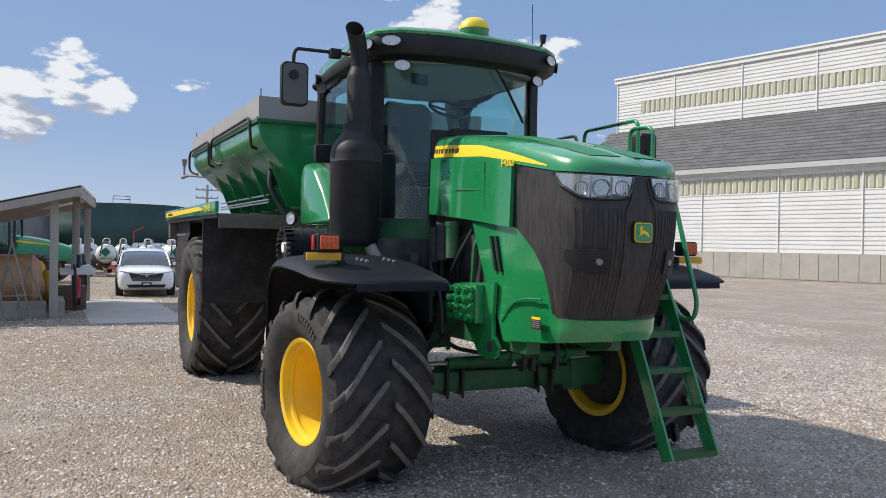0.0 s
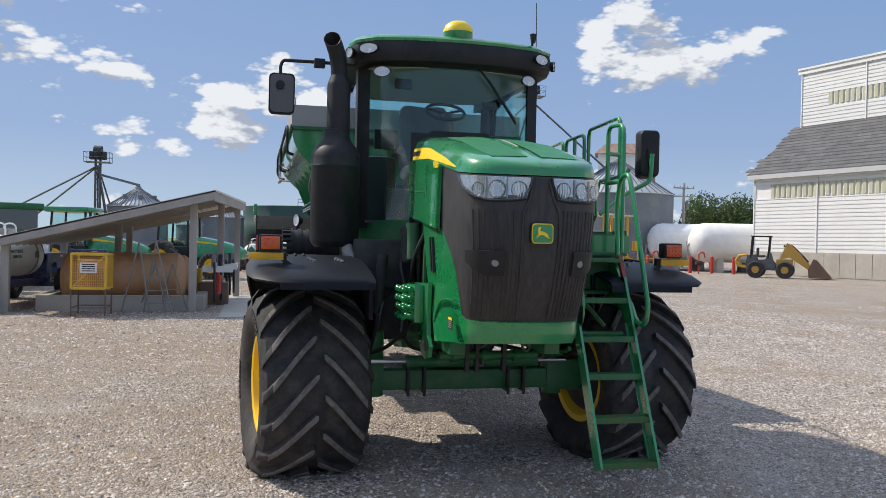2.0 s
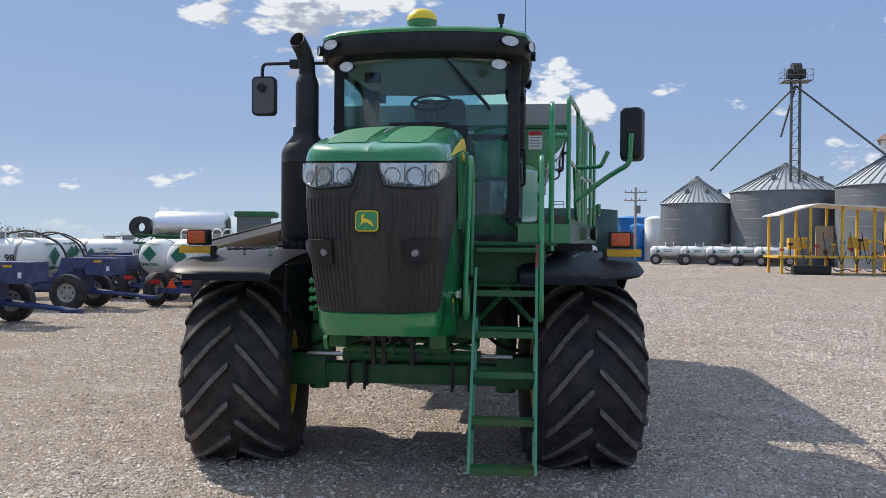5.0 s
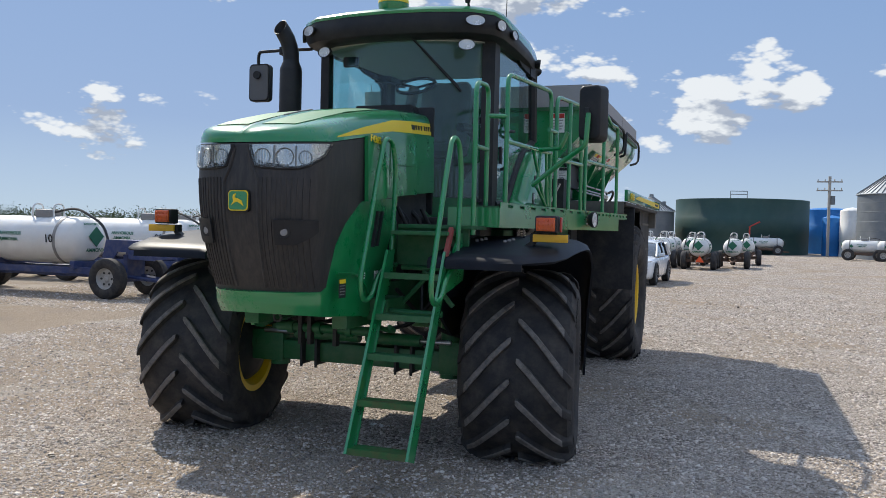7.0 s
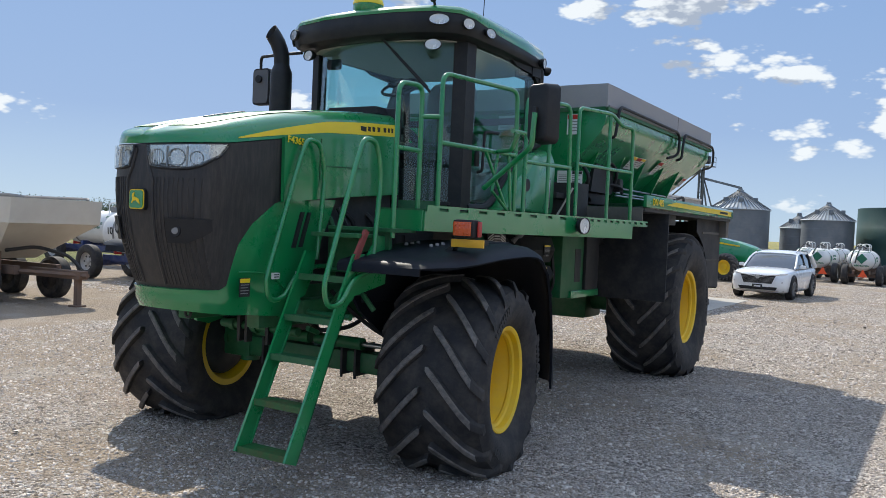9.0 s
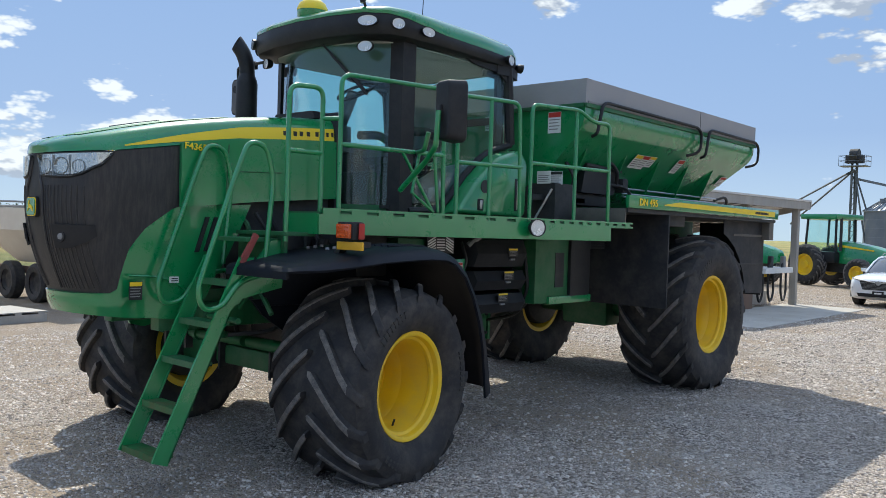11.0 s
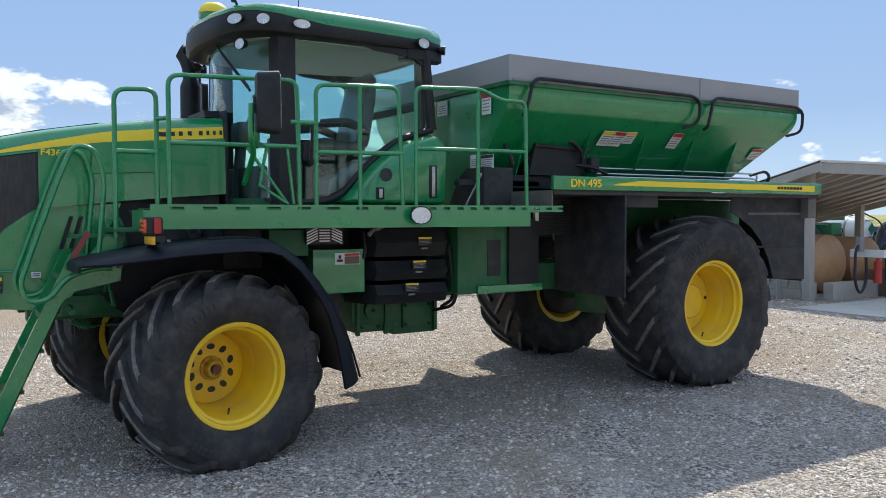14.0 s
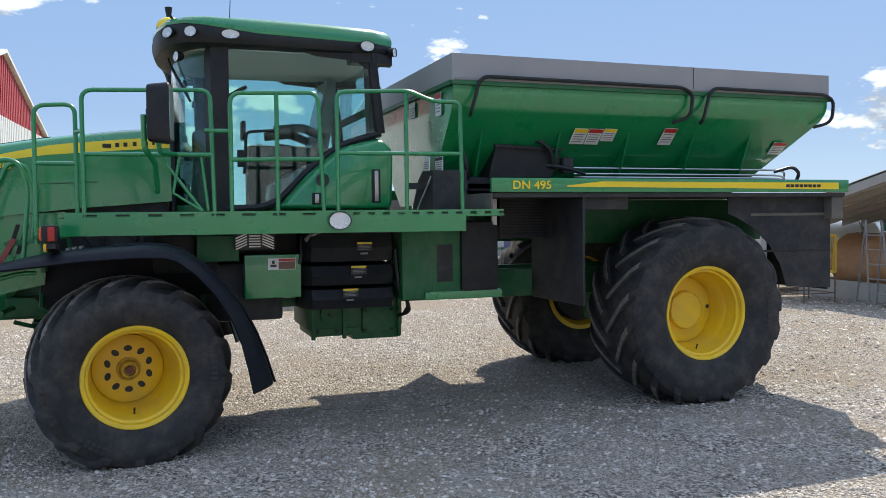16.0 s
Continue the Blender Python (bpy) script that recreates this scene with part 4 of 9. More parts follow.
bmesh.ops.solidify(bm, geom=bm.faces[:], thickness=0.006)
part("exhaust_pipe", bm, BLACK, ex)
bm = B()
cyl(bm, (-0.010, -0.035, 3.53), (-0.012, -0.037, 3.535), 0.070, n=18)
part("pipe_bore", bm, INK, ex)

bm = B()
tube(bm, [(-1.0, 0.72, 1.80), (-0.98, 0.66, 1.72), (-0.88, 0.62, 1.68), (-0.70, 0.60, 1.66)], 0.055, n=12, rnd=0.06)
part("exhaust_elbow", bm, GREY, rig, "grey exhaust elbow under the canister")

# ---- front fenders ----
FP = [(-0.68, 1.50), (-0.677, 1.55), (-0.65, 1.58), (-0.5, 1.615), (-0.3, 1.655), (0.0, 1.70), (0.25, 1.72), (0.46, 1.73), (0.64, 1.72), (0.77, 1.68), (0.93, 1.565), (1.09, 1.40), (1.25, 1.19), (1.36, 0.96), (1.44, 0.74), (1.50, 0.54)]
for s in (-1, 1):
    bm = B()
    rows = []
    for i, (y, z) in enumerate(FP):
        d = along([(-0.675, 0.0), (-0.65, 0.02), (-0.5, 0.045), (-0.3, 0.065), (0.1, 0.085), (0.5, 0.09), (0.8, 0.09), (1.1, 0.11), (1.35, 0.15), (1.5, 0.20)], y)
        xo = along([(-0.675, 1.62), (-0.65, 1.70), (-0.6, 1.75), (-0.5, 1.81), (-0.3, 1.86), (0.0, 1.87), (0.9, 1.87), (1.5, 1.74)], y)
        # the outer lip turns down at right angles to the sheet, and broadens to the lower end
        (ya, za), (yb, zb) = FP[max(0, i - 1)], FP[min(len(FP) - 1, i + 1)]
        n_ = Vector((zb - za, ya - yb)).normalized() if y > 0.3 else Vector((0, -1))
        row = []
        for x, k in ((0.93, 0.25), (1.0, 0.0), (1.3, -0.06), (xo - 0.21, 0.0), (xo - 0.10, 0.15), (xo - 0.03, 0.5), (xo, 1.0)):
            row.append((s * x, y + n_.x * d * k, z + n_.y * d * k))
        rows.append(row)
    sheet(bm, rows, 0.02 * s)
    fd = part("fender", bm, FENDER, rig, "dark blue-black plastic front fender")
    for x in (1.40, 1.47, 1.54, 1.61):
        bm = B()
        tube(bm, [(s * x, y, z + 0.006) for y, z in FP[6:]], 0.010, n=6)
        part("fender_rib", bm, FENDER, fd)
    # bracket, marker lamp and reflector
    bm = B()
    prism(bm, [(0.98, 1.66), (1.50, 1.66), (1.56, 1.70), (1.56, 1.76), (1.84, 1.76), (1.84, 1.72), (1.60, 1.70), (1.55, 1.62), (0.98, 1.62)], "y", -0.20, -0.14)
    if s < 0:
        bmesh.ops.scale(bm, vec=(-1, 1, 1), verts=bm.verts)
    part("lamp_bracket", bm, BLACK, rig, smooth=False)
    bm = B()
    box(bm, s * 1.60, s * 1.77, -0.245, -0.13, 1.765, 1.895, 0.02)
    ml = part("marker_lamp", bm, BLACK, rig, "amber LED marker lamp on the fender")
    bm = B()
    box(bm, s * 1.615, s * 1.755, -0.262, -0.24, 1.78, 1.88, 0.008)
    part("amber_lens", bm, ORANGE, ml)
    for i in range(3):
        for j in range(4):
            b2 = B()
            x, z = s * (1.637 + j * 0.032), 1.80 + i * 0.03
            cyl(b2, (x, -0.26, z), (x, -0.268, z), 0.011, 0.008, n=10)
            part("led", b2, ORANGE, ml)
    bm = B()
    box(bm, s * 1.585, s * 1.845, -0.225, -0.205, 1.70, 1.757, 0.004)
    part("reflector_strip", bm, REFLECT, ml, "yellow reflector strip")
    bm = B()
    box(bm, s * 1.778, s * 1.79, -0.20, -0.15, 1.775, 1.885, 0.005)
    part("red_lens", bm, RED, ml)

# ---- platform, left of the cab ----
def plat_x(y):
    return along([(-0.12, 1.30), (2.0, 1.565), (3.55, 1.79)], y)


bm = B()
prism(bm, [(0.88, -0.12), (plat_x(-0.12) - 0.01, -0.12), (plat_x(2.0) - 0.01, 2.0), (plat_x(3.55) - 0.01, 3.55), (0.88, 3.55)], "z", 1.93, 1.965)
part("deck", bm, GREEN_D, rig, "green steel walkway deck")


def edge_strip(bm, y0, y1, z0, z1, t=0.008, off=0.0):
    n = max(2, int((y1 - y0) / 0.3) + 1)
    rows = [[(plat_x(y) + off, y, z0), (plat_x(y) + off, y, z1)] for y in np.linspace(y0, y1, n)]
    sheet(bm, rows, t)


bm = B()
edge_strip(bm, -0.16, 3.2, 1.80, 1.945, 0.012)
part("deck_skirt", bm, GREEN, rig, "green steel walkway edge beam")
# kick strip with oblong slots
kick = B()
edge_strip(kick, -0.12, 3.55, 1.975, 1.993, 0.008)
edge_strip(kick, -0.12, 3.55, 1.935, 1.952, 0.008)
y = -0.12
while y < 3.53:
    edge_strip(kick, y, min(y + (0.14 if y < 1.9 else 0.07), 3.55), 1.952, 1.975, 0.008)
    y += 0.25 if y < 1.9 else 0.13
part("kick_strip", kick, GREEN, rig, "green slotted toe board", smooth=False)
for (a, b_) in ((-0.12, 0.02),):
    bm = B()
    prism(bm, [(0.90, 1.80), (plat_x(-0.12), 1.80), (plat_x(-0.12), 1.95), (0.90, 1.95)], "y", -0.17, -0.155)
    part("deck_end", bm, GREEN, rig, smooth=False)

RT = 0.019


def rail(pts, name="rail", r=RT, rnd=0.09, label=""):
    b = B()
    tube(b, pts, r, n=10, rnd=rnd)
    return part(name, b, GREEN, rig, label)


def px(y, o=-0.02):
    return plat_x(y) + o


# front hoop by the ladder, and its crosspiece
rail([(1.16, -0.34, 1.74), (1.16, -0.34, 2.87), (1.16, -0.03, 2.89), (1.16, -0.03, 1.80)], label="green tube hand hoop")
rail([(1.16, -0.34, 2.40), (1.16, -0.03, 2.40)])
rail([(1.16, -0.03, 2.66), (px(0.03), 0.03, 2.66)])
# first bay
rail([(px(0.03), 0.03, 1.94), (px(0.03), 0.03, 2.99), (px(1.03), 1.03, 3.01), (px(1.05), 1.05, 1.94)], label="green tube guard rail")
rail([(px(0.03), 0.03, 2.47), (px(1.05), 1.05, 2.47)])
rail([(px(1.0), 0.98, 2.67), (px(1.19), 1.19, 2.67)])
# second bay
rail([(px(1.19), 1.19, 1.94), (px(1.19), 1.19, 2.99), (px(1.9), 1.92, 3.01), (px(1.95), 1.96, 1.94)], label="green tube guard rail")
rail([(px(1.57), 1.57, 1.94), (px(1.57), 1.57, 3.0)])
rail([(px(1.19), 1.19, 2.43), (px(1.96), 1.96, 2.44)])
# third bay, stepping down at the back
rail([(px(2.08), 2.08, 1.94), (px(2.08), 2.08, 3.02), (px(2.75), 2.70, 3.04), (px(2.95), 2.92, 2.95), (px(3.2), 3.16, 2.95), (px(3.2), 3.18, 1.94)], label="green tube guard rail", rnd=0.07)
rail([(px(2.68), 2.68, 1.94), (px(2.68), 2.68, 3.03)])
rail([(px(2.08), 2.08, 2.49), (px(3.18), 3.18, 2.49)])
# lattice arm of the left mirror
rail([(px(0.75), 0.75, 2.47), (1.60, 0.62, 2.47), (1.66, 0.60, 2.60)], rnd=0.03)
rail([(px(0.6), 0.62, 2.46), (px(0.9), 0.95, 2.0)], r=0.014, rnd=0)
rail([(px(0.8), 0.78, 2.46), (px(0.72), 0.72, 2.15), (px(0.95), 0.95, 2.0)], r=0.014, rnd=0)
rail([(px(0.9), 0.95, 2.46), (px(0.98), 1.0, 2.0)], r=0.014, rnd=0)
bm = round_rect(0.105, 0.235, 0.05, 0.0, -0.085, 0.085)
for v in bm.verts:
    # the housing is domed towards the front
    if v.co.y < 0:
        v.co.x *= 0.86
        v.co.z *= 0.93
es = [e for e in bm.edges if all(v.co.y < 0 for v in e.verts) or all(v.co.y > 0 for v in e.verts)]
bmesh.ops.bevel(bm, geom=es, offset=0.022, segments=3, affect="EDGES", profile=0.6)
mi = part("mirror", bm, BLACK, rig, "large black wing mirror", at=pose(1.86, 0.62, 2.75, 0, 0, -12))
bm = round_rect(0.085, 0.205, 0.03, 0.0, 0.086, 0.089)
part("mirror_glass", bm, STEEL, mi, "mirror glass", smooth=False)
bm = B()
cyl(bm, (-0.01, -0.10, -0.02), (-0.01, -0.075, -0.02), 0.03, n=14)
box(bm, -0.03, 0.01, -0.105, -0.08, -0.08, 0.04, 0.008)
part("mirror_clamp", bm, BLACK, mi)
rail([(px(0.6), 0.60, 2.16), (1.66, 0.58, 2.38), (1.83, 0.50, 2.48), (1.845, 0.50, 2.74)], r=0.022, rnd=0.05)

# ---- ladder ----
def lad_y(z):
    return -1.225 + 0.475 * (z - 0.29)


LX0, LX1 = 0.61, 1.05
lad = B()
for x in (LX0, LX1):
    prism(lad, [(lad_y(0.29) - 0.060, 0.285), (lad_y(0.29) + 0.050, 0.245), (lad_y(0.29) + 0.062, 0.27), (lad_y(1.28) + 0.062, 1.28), (lad_y(1.30) + 0.10, 1.30), (lad_y(1.42) + 0.11, 1.42), (lad_y(1.62) + 0.06, 1.62), (lad_y(1.62) - 0.06, 1.62)], "x", x - 0.010, x + 0.010)
    # flange along the back edge of each stringer
    prism(lad, [(lad_y(0.30) + 0.050, 0.27), (lad_y(0.30) + 0.060, 0.27), (lad_y(1.26) + 0.060, 1.26), (lad_y(1.26) + 0.050, 1.26)], "x", x + 0.010, x + (-0.022 if x > 0.8 else 0.022))
ld = part("ladder", lad, GREEN, rig, "green steel boarding ladder folded down", smooth=False)
for i, z in enumerate((0.30, 0.595, 0.89, 1.155, 1.44)):
    bm = B()
    y0 = lad_y(z)
    box(bm, LX0 + 0.01, LX1 - 0.01, y0 - 0.04, y0 + 0.10, z - 0.012, z + 0.012, 0.004)
    box(bm, LX0 + 0.01, LX1 - 0.01, y0 - 0.045, y0 - 0.035, z - 0.025, z + 0.018)
    part("step", bm, surf("worn_green_step", (0.012, 0.13, 0.03), (0.03, 0.10, 0.03), 0.5, 0.8, scale=5, fine=30, dust=(0.22, 0.08, 0.05), dust_amt=0.5) if i < 2 else GREEN_D, ld, "worn green ladder step", smooth=False)
bm = B()
prism(bm, [(-0.80, 1.30), (-0.30, 1.40), (-0.26, 1.75), (-0.40, 1.75)], "x", LX1 + 0.012, LX1 + 0.03)
part("hinge_plate", bm, GREEN, ld, smooth=False)
bm = B()
box(bm, LX0, LX1, -0.60, -0.30, 1.73, 1.76, 0.005)
box(bm, LX0 - 0.04, 1.20, -0.36, -0.10, 1.78, 1.81, 0.005)
part("landing", bm, GREEN_D, ld, "green steel landing plate", smooth=False)
bm = B()
box(bm, LX1 - 0.01, LX1 + 0.02, -0.60, -0.56, 1.56, 1.80, 0.0, m=Matrix.Translation((0, -0.58, 1.68)) @ Matrix.Rotation(radians(-30), 4, "X") @ Matrix.Translation((0, 0.58, -1.68)))
part("red_bar", bm, surf("faded_red", (0.30, 0.05, 0.04), (0.2, 0.05, 0.04), 0.6), ld, "faded red latch bar", smooth=False)
for x in (LX0 - 0.05, LX1 + 0.03):
    bm = B()
    tube(bm, [(x, -0.46, 1.55), (x, -0.40, 2.20), (x, -0.47, 2.42), (x, -0.62, 2.44), (x, -0.72, 2.20), (x, -1.00, 1.40), (x, -0.95, 1.26), (x, -0.80, 1.28), (x, -0.68, 1.45), (x, -0.48, 1.50), (x, -0.36, 1.50)], 0.019, n=10, rnd=0.12)
    part("grab_rail", bm, GREEN, ld, "looped green grab rail")

# ---- hopper ----
HX, HY0, HY1 = 1.39, 3.22, 7.68
HZ, LZ = 3.45, 3.19


def ring_at(z):
    k = max(0.0, (3.0 - z) / 0.95)
    hx = HX - 0.90 * k
    return [(-hx, HY0 + 0.05 * k, z), (hx, HY0 + 0.05 * k, z), (hx, HY1 - 0.75 * k, z), (-hx, HY1 - 0.75 * k, z)]


hop = B()
loft(hop, [ring_at(z) for z in (LZ, 3.0, 2.05)])
fold = [e for e in hop.edges if all(abs(v.co.z - 3.0) < 1e-4 for v in e.verts)]
bmesh.ops.bevel(hop, geom=fold, offset=0.11, segments=5, affect="EDGES", profile=0.5)
hp = part("hopper", hop, GREEN, rig, "green steel fertilizer hopper with sloping sides", angle=25)
bm = B()
box(bm, -HX - 0.012, HX + 0.012, HY0 - 0.012, HY1 + 0.012, LZ + 0.003, HZ, 0.0)
part("tarp", bm, TARP, hp, "grey vinyl tarp side panels over the hopper", smooth=False)
for sx in (-1, 1):
    bm = B()
    box(bm, sx * (HX + 0.011), sx * (HX + 0.0145), 5.885, 5.893, LZ + 0.02, HZ - 0.003)
    part("tarp_seam", bm, DARK, hp, smooth=False)
    bm = B()
    box(bm, sx * (HX + 0.010), sx * (HX + 0.028), HY0 + 0.02, HY1 - 0.02, LZ + 0.012, LZ + 0.035, 0.004)
    part("tarp_rail", bm, GREY, hp, "pale grey rail along the tarp's foot")
bm = B()
for s in (-1, 1):
    box(bm, s * (HX + 0.005), s * (HX + 0.03), HY0 - 0.02, HY1 + 0.03, LZ - 0.03, LZ + 0.01, 0.004)
box(bm, -HX, HX, HY0 - 0.035, HY0 - 0.012, LZ - 0.03, LZ + 0.01)
part("rim_strip", bm, GREEN_D, hp, smooth=False)
# outer stiffening gussets
for s in (-1, 1):
    for y in (3.6, 4.45, 5.25, 6.05, 6.8):
        bm = B()
        prism(bm, [(s * 1.20, 2.80), (s * 0.96, 2.25), (s * 0.60, 2.25), (s * 0.60, 2.30)], "y", y - 0.008, y + 0.008)
        part("gusset", bm, GREEN, hp, smooth=False)
    # rounded tarp bows along the rim
    for y0, y1 in ((3.38, 5.85), (5.98, 7.72)):
        bm = B()
        x = s * (HX + 0.055)
        tube(bm, [(s * (HX - 0.02), y0 + 0.02, 2.88), (x, y0, 2.90), (x, y0 + 0.10, LZ + 0.05), (x, y1 - 0.12, LZ + 0.04), (x, y1, LZ - 0.02), (x, y1 - 0.02, 2.93), (s * (HX - 0.05), y1 - 0.18, 2.88)], 0.018, n=8, rnd=0.1)
        part("tarp_bow", bm, BLACK, hp, "black tarp handle tube")

# sub-frame boards with the yellow stripe
for s in (-1, 1):
    bm = B()
    box(bm, s * 1.78, s * 1.82, 3.42, 7.56, 2.145, 2.275, 0.006)
    bd = part("side_board", bm, GREEN, rig, "long green side board with a yellow stripe")
    bm = B()
    ya, yb = 4.18, 7.42
    prism(bm, [(ya, 2.195), (yb, 2.175), (yb, 2.245), (ya + 0.35, 2.245), (ya, 2.205)], "x", s * 1.819, s * 1.824)
    part("board_stripe", bm, DECAL_Y, bd, smooth=False)
    words("model_code", "DN 495", 0.105, DECAL_Y, bd, pose(1.825, 3.62, 2.175, 90, 0, 90) if s > 0 else pose(-1.825, 4.10, 2.175, 90, 0, -90), "yellow model code lettering", stretch=1.15)
    for k in range(8):
        b2 = B()
        yy = 6.72 + k * 0.058
        box(b2, s * 1.823, s * 1.827, yy, yy + 0.045, 2.195, 2.225)
        part("letter_bar", b2, INK, bd, smooth=False)
    # deck plate under the hopper reaching out to the board
    bm = B()
    box(bm, s * 0.55, s * 1.79, 3.45, 7.54, 2.10, 2.14)
    part("fender_deck", bm, DARK, rig, "dark steel deck over the rear wheels", smooth=False)
    # mud flaps
    bm = B()
    box(bm, s * 0.70, s * 1.79, 4.36, 4.385, 1.07, 2.10, 0.004)
    part("mud_flap", bm, FLAP, rig, "black rubber mud flap before the rear wheel")
    bm = B()
    box(bm, s * 0.75, s * 1.66, 7.42, 7.445, 1.10, 2.08, 0.004)
    part("mud_flap", bm, FLAP, rig, "black rubber mud flap behind the rear wheel")
    bm = B()
    prism(bm, [(6.12, 2.10), (7.46, 2.10), (7.47, 1.12)] + [(5.87 + 1.035 * math.cos(radians(a)), 0.915 + 1.035 * math.sin(radians(a))) for a in (13, 28, 42, 55, 68)] + [(6.12, 1.93)], "x", s * 1.655, s * 1.667)
    fl_ = part("side_flap", bm, FLAP, rig, "black rubber side flap behind the rear wheel", smooth=False)
    bm = B()
    box(bm, s * 1.667, s * 1.677, 6.40, 7.45, 1.90, 1.93, 0.003)
    part("clamp_strip", bm, PLATE, fl_, "dusty steel clamp strip", smooth=False)
    bm = B()
    box(bm, s * 1.667, s * 1.675, 6.5, 7.46, 1.52, 1.545, 0.003)
    part("flap_seam", bm, BLACK, fl_, smooth=False)

# ---- chassis ----
bm = B()
for s in (-1, 1):
    box(bm, s * 0.30, s * 0.42, -0.9, 7.6, 1.05, 1.35, 0.01)
part("frame_rail", bm, GREEN_D, rig, "green steel chassis rails")
bm = B()
cyl(bm, (-1.15, AX_F, 0.685), (1.15, AX_F, 0.685), 0.075, n=16)
box(bm, -0.85, 0.85, AX_F - 0.08, AX_F + 0.08, 0.60, 0.775, 0.03)
part("front_axle", bm, GREEN_D, rig, "green front axle beam")
bm = B()
cyl(bm, (-1.2, AX_R, 0.93), (1.2, AX_R, 0.93), 0.16, n=20)
box(bm, -0.35, 0.35, AX_R - 0.3, AX_R + 0.3, 0.65, 1.25, 0.06)
rax = part("rear_axle", bm, GREEN_D, rig, "green rear axle housing")
# added dark drums that put shade inside the rear rims
for s in (-1, 1):
    bm = B()
    revolve(bm, [(0.82, 0.0), (0.82, 0.32), (0.86, 0.40), (0.93, 0.415), (1.22, 0.40), (1.22, 0.0)], 32)
    part("final_drive", bm, DARK, rax, "dark drum added inside the rear rim for its shade", at=Matrix.Translation((0, AX_R, 0.96)) @ Matrix.Diagonal((s, 1, 1, 1)))
bm = B()
box(bm, -0.40, 0.40, -0.9, 0.7, 1.15, 2.32, 0.03)
engine = part("engine", bm, DARK, rig, "dark engine block behind the grille")

# ---- cab interior ----
LINER = surf("grey_headliner", (0.42, 0.42, 0.405), (0.37, 0.37, 0.355), 0.8, 0.9)
TRIM = surf("dark_cab_trim", (0.030, 0.030, 0.031), (0.045, 0.045, 0.045), 0.6, 0.75)
COLUMN = surf("grey_column_plastic", (0.085, 0.085, 0.086), (0.11, 0.11, 0.108), 0.55, 0.7)
bm = B()
loft(bm, [roof_ring(0.84, rz(3.467, 3.472)), roof_ring(0.84, rz(3.477, 3.487))])
part("headliner", bm, LINER, rig, "pale grey cab headliner")
bm = B()
box(bm, -0.80, 0.80, 1.0, 2.62, 2.03, 2.06)
part("floor_mat", bm, TRIM, rig, smooth=False)
COVER = surf("clear_wrapped_seat_cloth", (0.10, 0.10, 0.105), (0.19, 0.19, 0.20), 0.25, 0.4, scale=5, coat=0.6, bump=0.3)


def cushion(rings, x0, x1):
    """A padded slab: the outline in y and z, drawn in towards both ends."""
    b = B()
    mid = Vector((sum(p[0] for p in rings) / len(rings), sum(p[1] for p in rings) / len(rings)))
    loft(b, [[(lerp(x0, x1, t), lerp(mid.x, y, k), lerp(mid.y, z, k)) for y, z in rings] for t, k in ((0, 0.72), (0.03, 0.88), (0.10, 0.98), (0.2, 1.0), (0.5, 0.965), (0.8, 1.0), (0.90, 0.98), (0.97, 0.88), (1, 0.72))])
    return b


st_ = part("seat", cushion([(1.66, 2.56), (1.68, 2.64), (1.80, 2.68), (2.05, 2.645), (2.24, 2.66), (2.26, 2.56), (2.0, 2.50), (1.76, 2.49)], -0.29, 0.29), SEAT, rig, "grey cloth operator seat in clear wrapping")
part("backrest", cushion([(2.12, 2.62), (2.17, 2.80), (2.19, 2.98), (2.24, 3.16), (2.28, 3.34), (2.33, 3.37), (2.38, 3.33), (2.37, 3.10), (2.33, 2.85), (2.28, 2.60), (2.2, 2.55)], -0.28, 0.28), COVER, st_, "wrapped grey backrest")
bm = B()
loft(bm, [[(-k, 1.75, z), (k, 1.75, z), (k, 2.18, z), (-k, 2.18, z)] for z, k in ((2.06, 0.24), (2.16, 0.20), (2.40, 0.19), (2.50, 0.24))])
part("seat_base", bm, BLACK, st_)
for sx in (-1, 1):
    bm = B()
    tube(bm, [(sx * 0.35, 2.22, 2.74), (sx * 0.35, 2.0, 2.83), (sx * 0.35, 1.72, 2.80)], 0.045, n=10, rnd=0.06)
    part("armrest", bm, SEAT, st_)
# wrapped console and small seat on the door side
bm = cushion([(1.60, 2.10), (1.62, 2.24), (1.78, 2.34), (2.02, 2.46), (2.25, 2.52), (2.34, 2.30), (2.30, 2.10)], 0.40, 0.76)
part("buddy_seat", bm, COVER, rig, "folded passenger seat in clear wrapping")
bm = B()
tube(bm, [(0.02, 0.98, 2.06), (0.02, 1.02, 2.55), (0.02, 1.28, 3.12)], 0.055, n=10)
box(bm, -0.10, 0.14, 0.96, 1.18, 2.55, 2.80, 0.03)
col_ = part("steering_column", bm, COLUMN, rig, "grey steering column")
bm = B()
ring = []
q = Matrix.Translation((0.02, 1.33, 3.16)) @ Matrix.Rotation(radians(32), 4, "X")
tube(bm, [q @ Vector((0.19 * math.cos(a), 0.19 * math.sin(a), 0)) for a in np.linspace(0, 2 * math.pi, 29)], 0.016, n=8, cap=False)
for a in (0.3, 2.84, 4.71):
    tube(bm, [q @ Vector((0, 0, -0.02)), q @ Vector((0.18 * math.cos(a), 0.18 * math.sin(a), 0))], 0.013, n=6)
part("steering_wheel", bm, BLACK, col_, "dark steering wheel")
bm = B()
box(bm, -0.72, -0.42, 1.55, 2.2, 2.06, 2.72, 0.05)
part("console", bm, TRIM, rig, "grey control console")
bm = B()
box(bm, -0.66, -0.44, 1.50, 1.54, 2.78, 2.98, 0.015)
part("monitor", bm, BLACK, rig, "small dark monitor")
bm = B()
